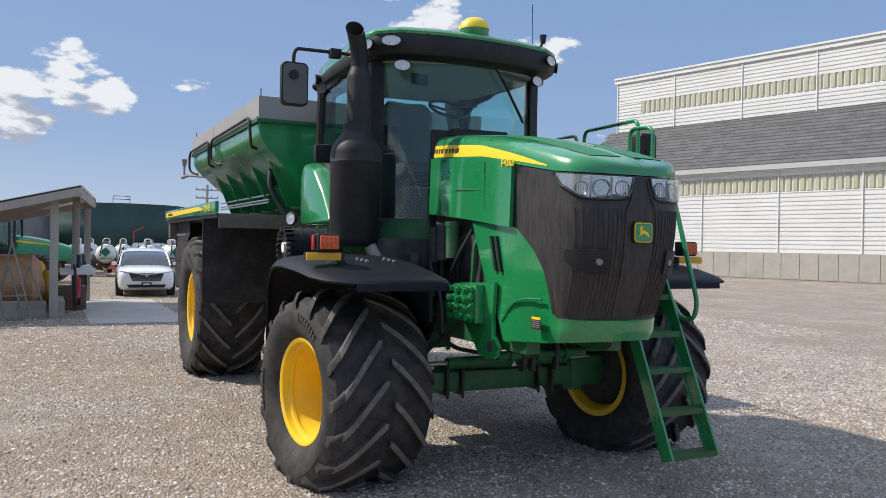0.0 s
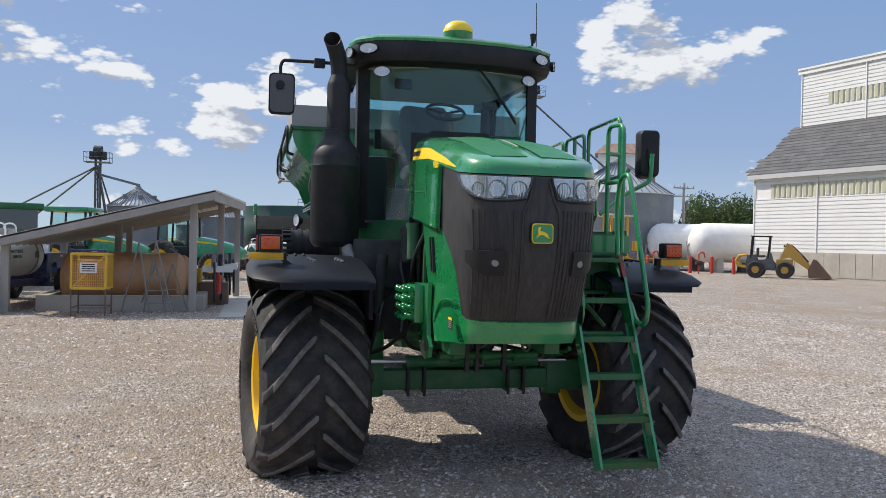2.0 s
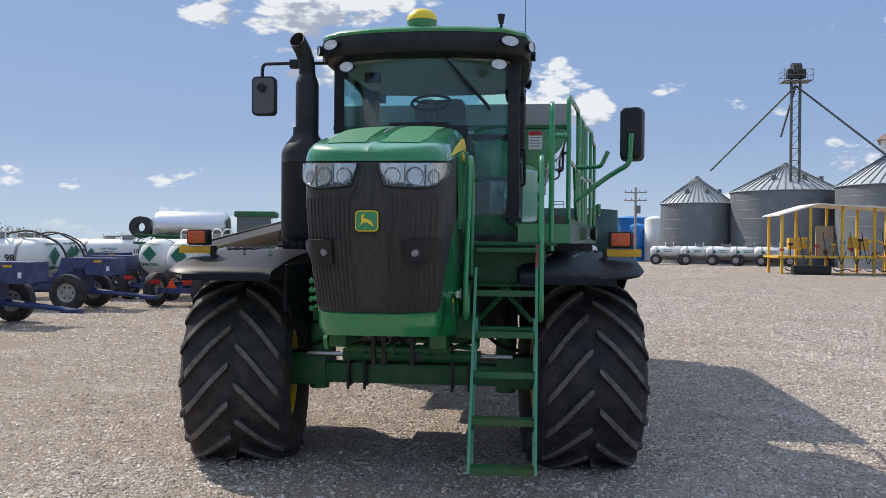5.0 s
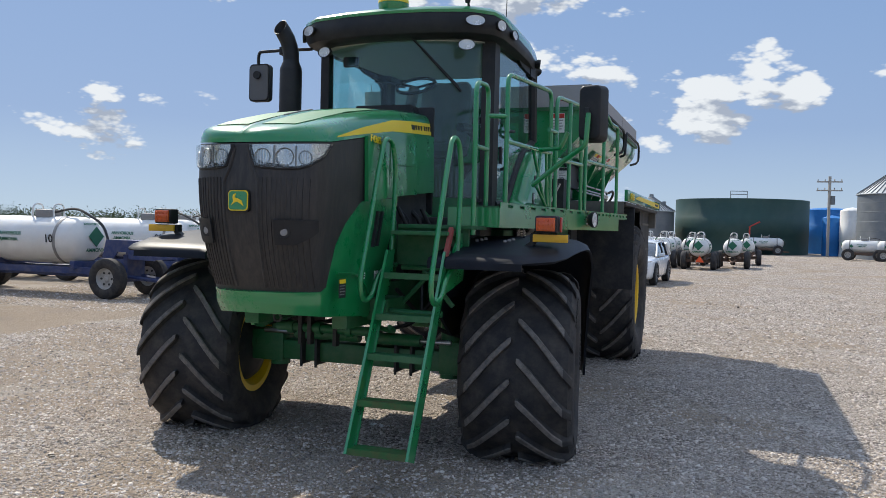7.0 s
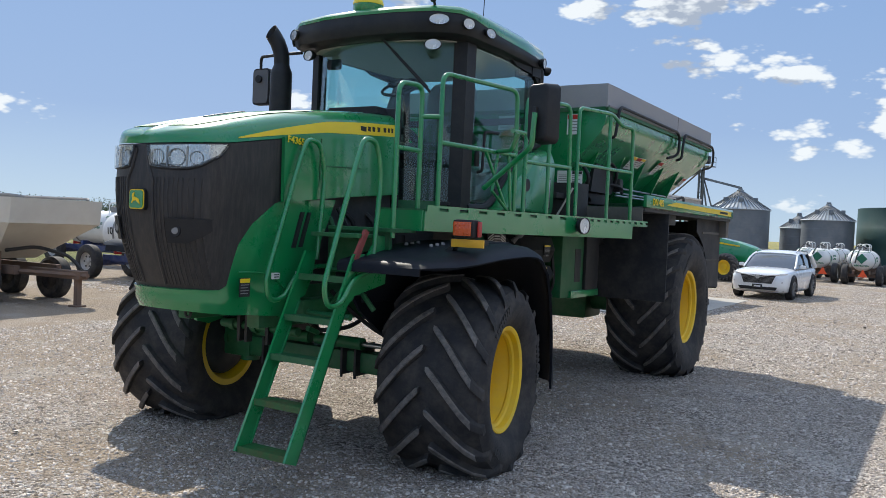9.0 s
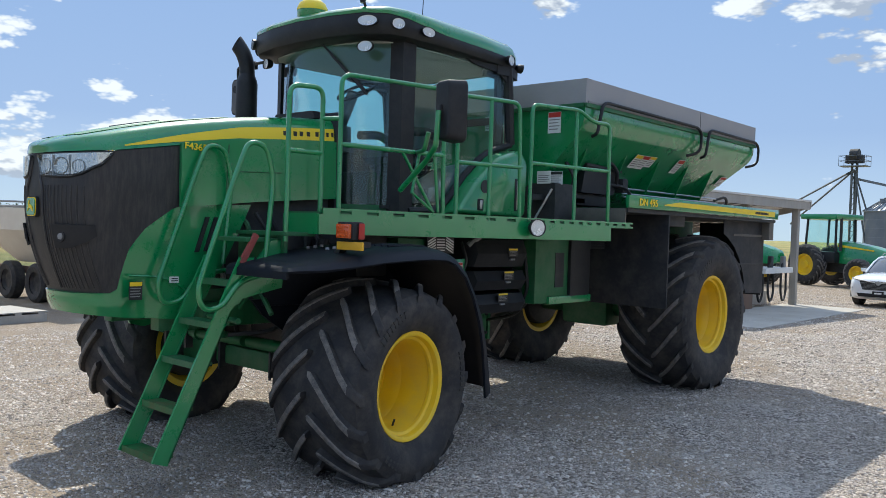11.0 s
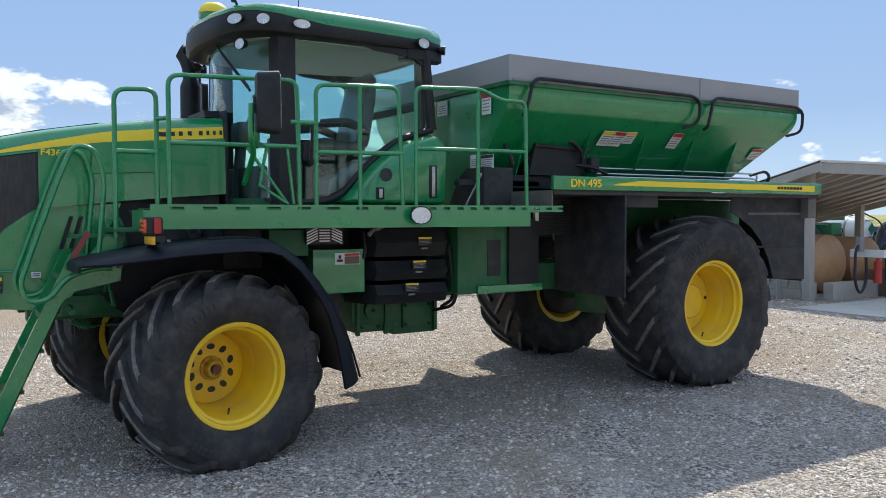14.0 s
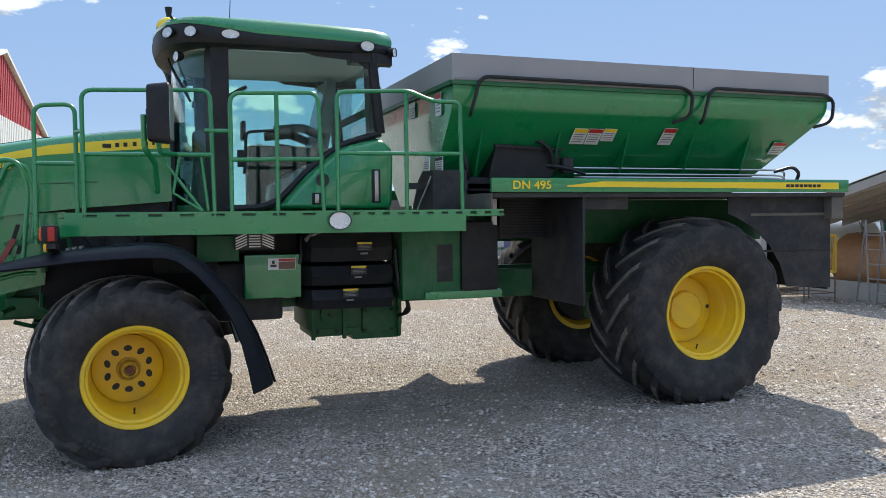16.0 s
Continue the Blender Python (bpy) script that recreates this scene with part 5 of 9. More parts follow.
box(bm, -0.62, 0.62, 0.98, 1.08, 2.06, 2.36, 0.03)
part("dash", bm, TRIM, rig)
for x in (-0.62, 0.62):
    bm = B()
    tube(bm, [(x * 1.25, 2.60, 2.2), (x * 1.25, 2.57, 3.46)], 0.05, n=6)
    part("inner_post", bm, TRIM, rig)
bm = B()
box(bm, -0.80, 0.80, 2.60, 2.63, 2.95, 3.02)
part("rear_crossbar", bm, TRIM, rig, smooth=False)
bm = B()
box(bm, -0.56, -0.40, 0.90, 0.94, 3.28, 3.38, 0.02)
part("inside_mirror", bm, BLACK, rig)
# wiper and door furniture
bm = B()
tube(bm, [(0.16, 0.735, 3.52), (0.26, 0.755, 3.42), (0.60, 0.905, 3.06)], 0.010, n=6)
tube(bm, [(0.30, 0.765, 3.38), (0.62, 0.915, 3.02)], 0.013, n=6)
part("wiper", bm, BLACK, rig, "black windscreen wiper")
bm = B()
tube(bm, [(0.88, 1.36, 2.35), (0.93, 1.36, 2.36), (0.93, 1.38, 2.72), (0.93, 1.66, 2.74), (0.88, 1.68, 2.74)], 0.014, n=6, rnd=0.05)
part("door_handle", bm, BLACK, rig, "black door grab handle")
bm = B()
box(bm, 0.875, 0.90, 1.30, 1.36, 2.40, 2.56, 0.01)
part("door_latch", bm, BLACK, rig)
bm = B()
tube(bm, [(0.72, 0.78, 3.66), (0.72, 0.78, 3.72), (0.72, 0.74, 3.80)], 0.012, n=6)
cyl(bm, (0.72, 0.74, 3.76), (0.72, 0.74, 3.84), 0.022, 0.035, n=10)
part("roof_camera", bm, BLACK, rig, "small black camera on the roof edge")
bm = B()
tube(bm, [(0.93, 1.25, 3.64), (0.93, 1.28, 4.3)], 0.004, n=5)
part("antenna", bm, BLACK, rig, "thin whip antenna")
# quarter panel openings
bm = B()
cyl(bm, (1.02, 2.05, 2.28), (1.063, 2.05, 2.28), 0.062, n=24)
part("filler_opening", bm, DARK, rig)
for y0, y1, z0, z1 in ((1.945, 2.035, 2.05, 2.165), (2.515, 2.605, 2.065, 2.385)):
    bm = B()
    box(bm, 1.0, 1.062, y0, y1, z0, z1, 0.012)
    vent = part("panel_vent", bm, BLACK, rig)
    bm = B()
    box(bm, 1.05, 1.066, y0 + 0.030, y1 - 0.022, z0 + 0.015, z1 - 0.015, 0.006)
    part("vent_insert", bm, STEEL, vent, "bright steel insert")

# ---- right mirror ----
bm = B()
tube(bm, [(-0.92, 0.95, 3.48), (-1.25, 1.02, 3.50), (-1.58, 1.08, 3.51), (-1.60, 1.09, 3.46), (-1.60, 1.10, 3.26)], 0.016, n=8, rnd=0.06)
box(bm, -1.30, -1.20, 0.98, 1.06, 3.45, 3.53, 0.01)
arm_ = part("mirror_arm", bm, BLACK, rig, "black tube mirror arm")
bm = B()
bm = round_rect(0.118, 0.188, 0.045, 3.205, 1.09, 1.15)
bmesh.ops.translate(bm, vec=(-1.585, 0, 0), verts=bm.verts)
mr_ = part("mirror", bm, BLACK, arm_, "dark oblong mirror with rounded corners")
bm = B()
bm = round_rect(0.105, 0.172, 0.04, 3.205, 1.078, 1.092)
bmesh.ops.translate(bm, vec=(-1.585, 0, 0), verts=bm.verts)
part("mirror_back", bm, surf("grey_mirror_shell", (0.085, 0.085, 0.09), (0.11, 0.11, 0.115), 0.5), mr_, smooth=False)
bm = B()
cyl(bm, (-1.60, 1.08, 3.28), (-1.60, 1.055, 3.28), 0.04, n=16)
part("pivot", bm, BLACK, mr_)
bm = B()
box(bm, -1.20, -0.98, 1.72, 1.80, 2.60, 2.78, 0.03)
part("small_mirror", bm, BLACK, rig)

# ---- decals ----
def decal(x, y, z, w, h, face, head, parent=None):
    """A printed warning label: plate with a coloured head and text bars. face: matrix that turns local x-z into the surface."""
    m = Matrix.Translation((x, y, z)) @ face
    bm = B()
    box(bm, -w / 2, w / 2, -0.003, 0.0, -h / 2, h / 2)
    dark = head is DECAL_Y and parent is not hp
    d = part("warning_label", bm, INK if dark else LABEL, parent or rig, "printed warning label", smooth=False, at=m)
    bm = B()
    box(bm, -w / 2 + 0.004, w / 2 - 0.004, -0.005, -0.0035, h * 0.25, h / 2 - 0.004)
    part("label_head", bm, head, d, smooth=False)
    for k in range(4):
        bm = B()
        z0 = h * 0.16 - k * h * 0.15
        box(bm, -w * 0.4, w * (0.4 - 0.1 * (k % 2)), -0.005, -0.0035, z0 - h * 0.05, z0)
        part("text_bar", bm, GREY, d, smooth=False)
    return d


LEFTF = Matrix.Rotation(radians(90), 4, "Z")     # faces +x
RIGHTF = Matrix.Rotation(radians(-90), 4, "Z")   # faces -x
SLOPE = Matrix.Rotation(radians(90), 4, "Z") @ Matrix.Rotation(radians(44), 4, "X")
decal(1.19, 4.66, 2.73, 0.16, 0.20, SLOPE, DECAL_Y, hp)
decal(1.19, 4.83, 2.73, 0.16, 0.20, SLOPE, INK_R, hp)
decal(1.20, 5.00, 2.75, 0.15, 0.16, SLOPE, DECAL_Y, hp)
decal(1.19, 5.72, 2.75, 0.16, 0.22, SLOPE, INK_R, hp)
decal(1.10, 7.25, 2.66, 0.18, 0.17, SLOPE, INK_R, hp)
FRONTF = Matrix.Identity(4)
decal(1.03, 3.205, 3.02, 0.16, 0.22, FRONTF, INK_R, hp)
decal(0.20, 3.205, 3.06, 0.20, 0.16, FRONTF, LABEL, hp)
decal(1.05, 3.20, 2.44, 0.22, 0.14, FRONTF, INK, hp)
decal(0.485, -1.12, 1.36, 0.10, 0.13, LEFTF, DECAL_Y)
decal(-0.465, -1.10, 1.30, 0.12, 0.09, RIGHTF, DECAL_Y)
decal(0.492, -0.58, 1.42, 0.07, 0.08, LEFTF, LABEL)

# ---- left side under the deck ----
bm = B()
box(bm, 0.70, 1.03, 1.33, 1.84, 1.20, 1.60, 0.012)
tb_ = part("tool_box", bm, GREEN, rig, "green steel tool box")
bm = B()
box(bm, 1.03, 1.034, 1.54, 1.79, 1.46, 1.565)
tl_ = part("warning_label", bm, LABEL, tb_, "white and red warning label", smooth=False)
BROWN_P = surf("brown_print", (0.20, 0.11, 0.08), None, 0.6)
for y0, y1, z0, z1, m_ in ((1.635, 1.785, 1.538, 1.56, INK_R), (1.635, 1.785, 1.465, 1.533, BROWN_P), (1.575, 1.60, 1.515, 1.545, INK), (1.56, 1.615, 1.485, 1.508, INK)):
    bm = B()
    box(bm, 1.0335, 1.0365, y0, y1, z0, z1)
    part("print", bm, m_, tl_, smooth=False)
bm = B()
box(bm, 0.70, 1.05, 0.92, 1.28, 1.55, 1.78, 0.01)
part("side_box", bm, GREEN_D, rig, "dark green side box")
bm = B()
box(bm, 1.075, 1.085, 1.24, 1.60, 1.65, 1.79, 0.002)
tp_ = part("tread_plate", bm, INK, rig, "black plate with bright slanted grip bars", smooth=False)
for k in range(3):
    for j in range(5):
        bm = B()
        d = 0.022 if k != 1 else 0.0
        y = 1.25 + k * 0.118
        z = 1.672 + j * 0.024
        prism(bm, [(y, z - d), (y, z + 0.012 - d), (y + 0.10, z + 0.012 + d), (y + 0.10, z + d)] if k != 2 else [(y, z + d), (y, z + 0.012 + d), (y + 0.10, z + 0.012 - d), (y + 0.10, z - d)], "x", 1.085, 1.091)
        part("grip_bar", bm, STEEL, tp_, smooth=False)
# black moulded tank with three swells
blk = None
for k, (z0, z1) in enumerate(((1.50, 1.80), (1.28, 1.50), (1.06, 1.28))):
    bm = B()
    loft(bm, [[(0.5, y, z0), (x, y, z0 + 0.02), (x + 0.05, y, (z0 + z1) / 2), (x, y, z1 - 0.02), (0.5, y, z1)] for y, x in ((1.88, 0.96), (1.93, 1.05), (2.02, 1.08), (2.62, 1.08), (2.70, 1.05), (2.74, 0.97))])
    o = part("fuel_tank" if k == 0 else "tank_swell", bm, BLACK, blk or rig, "black moulded plastic tank")
    blk = blk or o
for y, z in ((2.42, 1.66), (2.36, 1.44), (2.28, 1.23)):
    d = decal(1.137, y, z, 0.15, 0.085, LEFTF, DECAL_Y, blk)
    bm = B()
    box(bm, 1.12, 1.145, y - 0.04, y + 0.03, z - 0.075, z - 0.058, 0.004)
    part("latch", bm, GREY, blk)
bm = B()
box(bm, 0.62, 1.15, 2.78, 3.42, 1.14, 1.90, 0.015)
gp = part("side_tank", bm, GREEN_D, rig, "dark green steel side tank")
bm = B()
box(bm, 1.148, 1.156, 3.13, 3.29, 1.30, 1.66, 0.003)
part("dark_slot", bm, DARK, gp)
bm = B()
box(bm, 0.95, 1.19, 3.37, 3.76, 1.20, 1.88, 0.03)
part("hydraulic_tank", bm, BLACK, rig, "black upright canister")
bm = B()
box(bm, 0.5, 1.18, 3.0, 3.8, 1.13, 1.21, 0.01)
part("step_beam", bm, GREEN, rig)
# gearbox
bm = B()
box(bm, -0.35, 0.42, 2.0, 3.0, 0.80, 1.15, 0.03)
box(bm, -0.25, 0.40, 2.04, 2.50, 0.725, 0.82, 0.02)
box(bm, -0.25, 0.41, 2.47, 2.98, 0.68, 0.82, 0.02)
box(bm, 0.38, 0.46, 2.56, 2.90, 0.74, 1.02, 0.03)
cyl(bm, (0.40, 2.22, 0.95), (0.46, 2.22, 0.95), 0.09, n=20)
for y in (2.06, 2.38, 2.96):
    box(bm, 0.40, 0.445, y - 0.02, y + 0.02, 0.70, 1.12, 0.008)
gbx = part("gearbox", bm, GREEN_D, rig, "green cast gearbox housing")
for y, z, x in ((2.12, 0.78, 0.40), (2.30, 0.78, 0.40), (2.45, 1.08, 0.42), (2.59, 0.78, 0.46), (2.87, 0.78, 0.46), (2.59, 0.98, 0.46), (2.87, 0.98, 0.46), (2.22, 0.95, 0.46), (2.75, 1.09, 0.42)):
    bm = B()
    cyl(bm, (x, y, z), (x + 0.022, y, z), 0.016, n=8)
    part("bolt", bm, DARK, gbx)
for pts in ([(0.9, 2.70, 1.5), (1.0, 2.80, 1.30), (0.8, 2.95, 1.05), (0.5, 3.0, 0.95)], [(0.95, 2.72, 1.35), (1.02, 2.86, 1.15), (0.75, 2.98, 0.98), (0.4, 2.95, 0.9)], [(1.05, 2.74, 1.62), (1.08, 2.76, 1.3), (1.0, 2.80, 1.15)], [(0.95, 1.86, 1.75), (1.05, 1.84, 1.55), (0.95, 1.80, 1.42)]):
    bm = B()
    tube(bm, pts, 0.018, n=7, rnd=0.12)
    part("hydraulic_hose", bm, INK, rig, "black hydraulic hose")
bm = B()
tube(bm, [(1.0, 1.9, 1.72), (1.06, 1.98, 1.80), (1.0, 2.1, 1.84)], 0.03, n=8, rnd=0.05)
part("filler_neck", bm, GREY, rig)
# deck work lamp
pl = work_lamp("deck_lamp", (1.66, 2.07, 1.905), (1, -0.15, 0), 0.098, "oval white work lamp on the deck edge", 0.80)
bm = B()
tube(bm, [(1.45, 2.07, 1.86), (1.60, 2.07, 1.86)], 0.012, n=6)
part("lamp_arm", bm, STEEL, pl, at=pl.matrix_basis.inverted())
work_lamp("side_lamp", (-1.39, 1.86, 2.06), (-0.9, -0.5, 0), 0.065, "round work lamp on a bracket", 1.0)
bm = B()
tube(bm, [(-1.38, 1.92, 2.05), (-1.36, 1.94, 1.75)], 0.02, n=6)
part("lamp_bracket", bm, BLACK, rig)

# ---- right side: ribbed air cleaner, valve stack ----
bm = B()
cyl(bm, (-1.0, 1.62, 1.78), (-1.50, 1.62, 1.78), 0.175, n=28)
ac = part("air_cleaner", bm, BLACK, rig, "ribbed black air cleaner drum")
for k in range(5):
    x = -1.12 - k * 0.08
    bm = B()
    cyl(bm, (x, 1.62, 1.78), (x - 0.03, 1.62, 1.78), 0.19, n=28)
    part("drum_ring", bm, BLACK, ac)
for k in range(22):
    a = 2 * math.pi * k / 22
    bm = B()
    box(bm, -1.54, -1.46, -0.012, 0.012, 0.15, 0.20, m=Matrix.Translation((0, 1.62, 1.78)) @ Matrix.Rotation(a, 4, "X"))
    part("fin", bm, BLACK, ac, smooth=False)
bm = B()
cyl(bm, (-1.50, 1.62, 1.78), (-1.53, 1.62, 1.78), 0.05, n=12)
part("cap_label", bm, LABEL, ac)
bm = B()
prism(bm, [(-0.61, 1.555), (-0.05, 1.53), (-0.09, 1.26), (-0.25, 1.12), (-0.38, 1.00), (-0.52, 0.97), (-0.64, 1.0), (-0.68, 1.08), (-0.60, 1.16), (-0.58, 1.3)], "x", -0.525, -0.495)
vp_ = part("mount_plate", bm, GREEN, rig, "bright green mounting plate with a pin hole", smooth=False)
bm = B()
cyl(bm, (-0.49, -0.56, 1.075), (-0.532, -0.56, 1.075), 0.042, n=18)
part("pin_hole", bm, DARK, vp_)
bm = B()
box(bm, -0.60, -0.525, -0.46, -0.09, 1.24, 1.53, 0.01)
vb = part("valve_block", bm, GREEN, rig, "green hydraulic coupler block")
for i in range(4):
    for j in range(3):
        bm = B()
        z, y = 1.285 + i * 0.07, -0.41 + j * 0.13
        cyl(bm, (-0.60, y, z), (-0.64, y - 0.01, z), 0.026, n=10)
        cyl(bm, (-0.64, y - 0.01, z), (-0.70, y - 0.03, z - 0.005), 0.016, n=8)
        cyl(bm, (-0.675, y - 0.02, z), (-0.69, y - 0.025, z), 0.027, n=10)
        part("coupler", bm, GREEN, vb)
# engine bay bits between hood and wheel, right
for y, z0, r in ((0.15, 1.72, 0.055), (0.30, 1.70, 0.065), (0.48, 1.68, 0.05)):
    bm = B()
    cyl(bm, (-0.50, y, z0), (-0.50, y, z0 + 0.26), r, n=16)
    cyl(bm, (-0.50, y, z0 + 0.26), (-0.50, y, z0 + 0.30), r * 1.15, n=16)
    part("filter", bm, DARK if y != 0.15 else GREEN_D, rig)
for s in (-1, 1):
    for pts in ([(s * 0.45, -0.1, 1.95), (s * 0.52, 0.0, 1.75), (s * 0.50, 0.2, 1.55), (s * 0.45, 0.6, 1.45)], [(s * 0.46, 0.4, 1.95), (s * 0.56, 0.5, 1.7), (s * 0.52, 0.3, 1.4), (s * 0.6, 0.1, 1.1)], [(s * 0.5, -0.2, 1.3), (s * 0.6, 0.0, 1.1), (s * 0.75, 0.15, 0.95), (s * 0.9, 0.25, 0.9)]):
        bm = B()
        tube(bm, pts, 0.017, n=7, rnd=0.15)
        part("hose", bm, INK, rig)
    bm = B()
    box(bm, s * 0.42, s * 0.95, 0.55, 0.90, 1.45, 1.88, 0.03)
    part("side_housing", bm, DARK, rig)
    # inner wheel-arch liner and spindle
    bm = B()
    box(bm, s * 0.90, s * 0.935, -0.35, 1.1, 1.25, 1.62, 0.01)
    part("arch_liner", bm, FENDER, rig)
    bm = B()
    cyl(bm, (s * 0.80, AX_F, 0.55), (s * 0.80, AX_F, 1.10), 0.085, n=16)
    box(bm, s * 0.72, s * 1.1, AX_F - 0.10, AX_F + 0.10, 0.58, 0.86, 0.04)
    cyl(bm, (s * 1.0, AX_F, 0.735), (s * 1.215, AX_F + 0.02 * s, 0.745), 0.11, n=20)
    part("steering_knuckle", bm, GREEN_D, rig, "green steering knuckle")
    # dark drum, an addition that hides the front rim's bright inner side
    bm = B()
    revolve(bm, [(-0.36, 0.0), (-0.36, 0.15), (-0.33, 0.27), (-0.28, 0.31), (-0.16, 0.31), (-0.16, 0.0)], 28)
    part("hub_drive", bm, DARK, rig, "dark drum added to hide the bright inner rim", at=(fl if s > 0 else fr).matrix_basis.copy())
    bm = B()
    tube(bm, [(s * 0.78, AX_F + 0.1, 1.05), (s * 0.72, AX_F + 0.1, 1.75)], 0.05, n=10)
    part("suspension_strut", bm, DARK, rig)
bm = B()
cyl(bm, (-0.55, AX_F - 0.17, 0.86), (0.05, AX_F - 0.17, 0.86), 0.05, n=14)
cyl(bm, (0.12, AX_F - 0.17, 0.86), (0.60, AX_F - 0.17, 0.86), 0.05, n=14)
part("steering_cylinder", bm, GREEN_D, rig, "green steering cylinder")
bm = B()
cyl(bm, (-0.86, AX_F - 0.17, 0.86), (-0.55, AX_F - 0.17, 0.86), 0.020, n=10)
part("cylinder_rod", bm, STEEL, rig, "bright steel piston rod")
bm = B()
cyl(bm, (0.60, AX_F - 0.17, 0.86), (0.86, AX_F - 0.17, 0.86), 0.020, n=10)
part("cylinder_rod", bm, STEEL, rig, "bright steel piston rod")
for x in (-0.52, -0.38, 0.36, 0.50):
    bm = B()
    box(bm, x - 0.012, x + 0.012, AX_F - 0.14, AX_F + 0.12, 0.58, 0.84, 0.004)
    cyl(bm, (x, AX_F - 0.13, 0.56), (x, AX_F - 0.13, 0.86), 0.012, n=8)
    part("axle_clamp", bm, DARK, rig)
bm = B()
cyl(bm, (-0.40, -0.45, 0.985), (0.40, -0.45, 0.985), 0.036, n=14)
for x in (-0.30, -0.06, 0.20):
    cyl(bm, (x, -0.45, 0.985), (x + 0.05, -0.45, 0.985), 0.052, n=12)
part("front_cross_member", bm, GREEN_D, rig, "green cross tube with clamps")
bm = B()
tube(bm, [(-0.42, -0.4, 1.0), (-0.2, -0.1, 0.98), (0.05, 0.0, 1.05), (0.4, -0.2, 0.98)], 0.02, n=7, rnd=0.1)
part("hose", bm, INK, rig)
for x in (-0.18, -0.10, 0.12):
    bm = B()
    box(bm, x - 0.015, x + 0.015, -0.5, -0.44, 0.86, 1.15)
    part("link_bar", bm, DARK, rig, smooth=False)
# tow hook under the chin
bm = B()
tube(bm, [(0.05 + 0.028 * math.cos(a), -1.22, 1.15 + 0.028 * math.sin(a)) for a in np.linspace(0, 2 * math.pi, 17)], 0.010, n=6, cap=False)
part("tow_eye", bm, DARK, rig)
# ladder back frame
bm = B()
prism(bm, [(0.55, 1.50), (1.12, 1.50), (1.12, 1.78), (0.55, 1.78)], "y", -0.32, -0.29)
part("ladder_frame", bm, GREEN_D, ld, smooth=False)
for a, b_ in (((0.60, 1.20), (0.85, 1.46)), ((1.02, 1.20), (0.78, 1.46)), ((0.60, 1.48), (1.05, 1.48))):
    bm = B()
    tube(bm, [(a[0], -0.34, a[1]), (b_[0], -0.34, b_[1])], 0.02, n=6)
    part("frame_brace", bm, GREEN_D, ld)
bm = B()
box(bm, 0.46, 0.62, -0.66, -0.30, 1.10, 1.26, 0.015)
tube(bm, [(0.50, -0.45, 1.20), (0.62, -0.62, 1.17), (1.04, -0.64, 1.17)], 0.022, n=8, rnd=0.05)
tube(bm, [(0.62, -0.60, 1.05), (0.60, -0.45, 1.0), (0.45, -0.35, 1.0)], 0.02, n=7, rnd=0.05)
part("ladder_mount", bm, GREEN_D, ld)

# ---- hopper ancillaries, left ----
bm = B()
prism(bm, [(3.80, 2.63), (4.50, 2.60), (4.51, 2.46), (4.40, 2.32), (3.72, 2.32)], "x", 0.75, 1.06)
prism(bm, [(3.78, 2.645), (4.53, 2.615), (4.53, 2.585), (3.78, 2.615)], "x", 0.75, 1.09)
box(bm, 0.80, 1.00, 3.50, 4.40, 2.18, 2.32, 0.02)
hb = part("hydraulic_box", bm, BLACK, rig, "black hydraulic manifold box")
for k, pts in enumerate(([(1.0, 4.1, 2.66), (1.1, 4.25, 2.70), (1.13, 4.38, 2.58), (1.08, 4.42, 2.44)], [(1.05, 3.5, 2.3), (1.16, 3.44, 2.45), (1.05, 3.42, 2.62)], [(1.0, 4.3, 2.45), (1.15, 4.5, 2.42), (1.05, 4.8, 2.36)])):
    bm = B()
    tube(bm, pts, 0.022, n=7, rnd=0.12)
    part("hose", bm, INK, hb)
bm = B()
box(bm, 1.0, 1.12, 4.52, 4.64, 2.36, 2.52, 0.02)
part("valve", bm, DARK, hb)
for k, z in enumerate((2.325, 2.36, 2.42)):
    bm = B()
    tube(bm, [(1.0, 4.7, z), (1.02, 7.3, z), (0.98, 7.48, z - 0.02), (0.9, 7.5, 2.25)], 0.012, n=7, rnd=0.06)
    part("hydraulic_line", bm, STEEL, rig, "bright steel hydraulic line")
    bm = B()
    tube(bm, [(-1.0, 4.3, z), (-1.02, 7.3, z)], 0.012, n=7)
    part("hydraulic_line", bm, STEEL, rig, "bright steel hydraulic line")
bm = B()
tube(bm, [(1.0, 7.3, 2.40), (1.08, 7.5, 2.46), (1.06, 7.62, 2.38), (0.98, 7.6, 2.25)], 0.02, n=7, rnd=0.08)
part("hose", bm, INK, rig)
# control arm box on the right with hoses
bm = B()
box(bm, -1.12, -1.02, 3.75, 3.95, 2.50, 2.62, 0.02)
tube(bm, [(-1.10, 3.8, 2.7), (-1.15, 3.7, 2.5), (-1.08, 3.6, 2.3), (-1.0, 3.5, 2.15)], 0.03, n=7, rnd=0.1)
tube(bm, [(-1.05, 3.9, 2.66), (-1.12, 3.75, 2.45), (-1.02, 3.55, 2.2)], 0.025, n=7, rnd=0.1)
part("control_box", bm, BLACK, rig)
# radiator guard and brackets under the board
bm = B()
box(bm, 0.80, 1.0, 3.86, 4.44, 1.70, 2.14, 0.01)
rd = part("oil_cooler", bm, DARK, rig, "dark finned oil cooler")
for k in range(14):
    bm = B()
    box(bm, 1.0, 1.016, 3.88, 4.42, 1.72 + k * 0.029, 1.732 + k * 0.029)
    part("fin", bm, BLACK, rd, smooth=False)
bm = B()
box(bm, 1.15, 1.19, 3.70, 3.745, 1.84, 2.12, 0.004)
part("white_post", bm, LABEL, rig, "white reflector post")
bm = B()
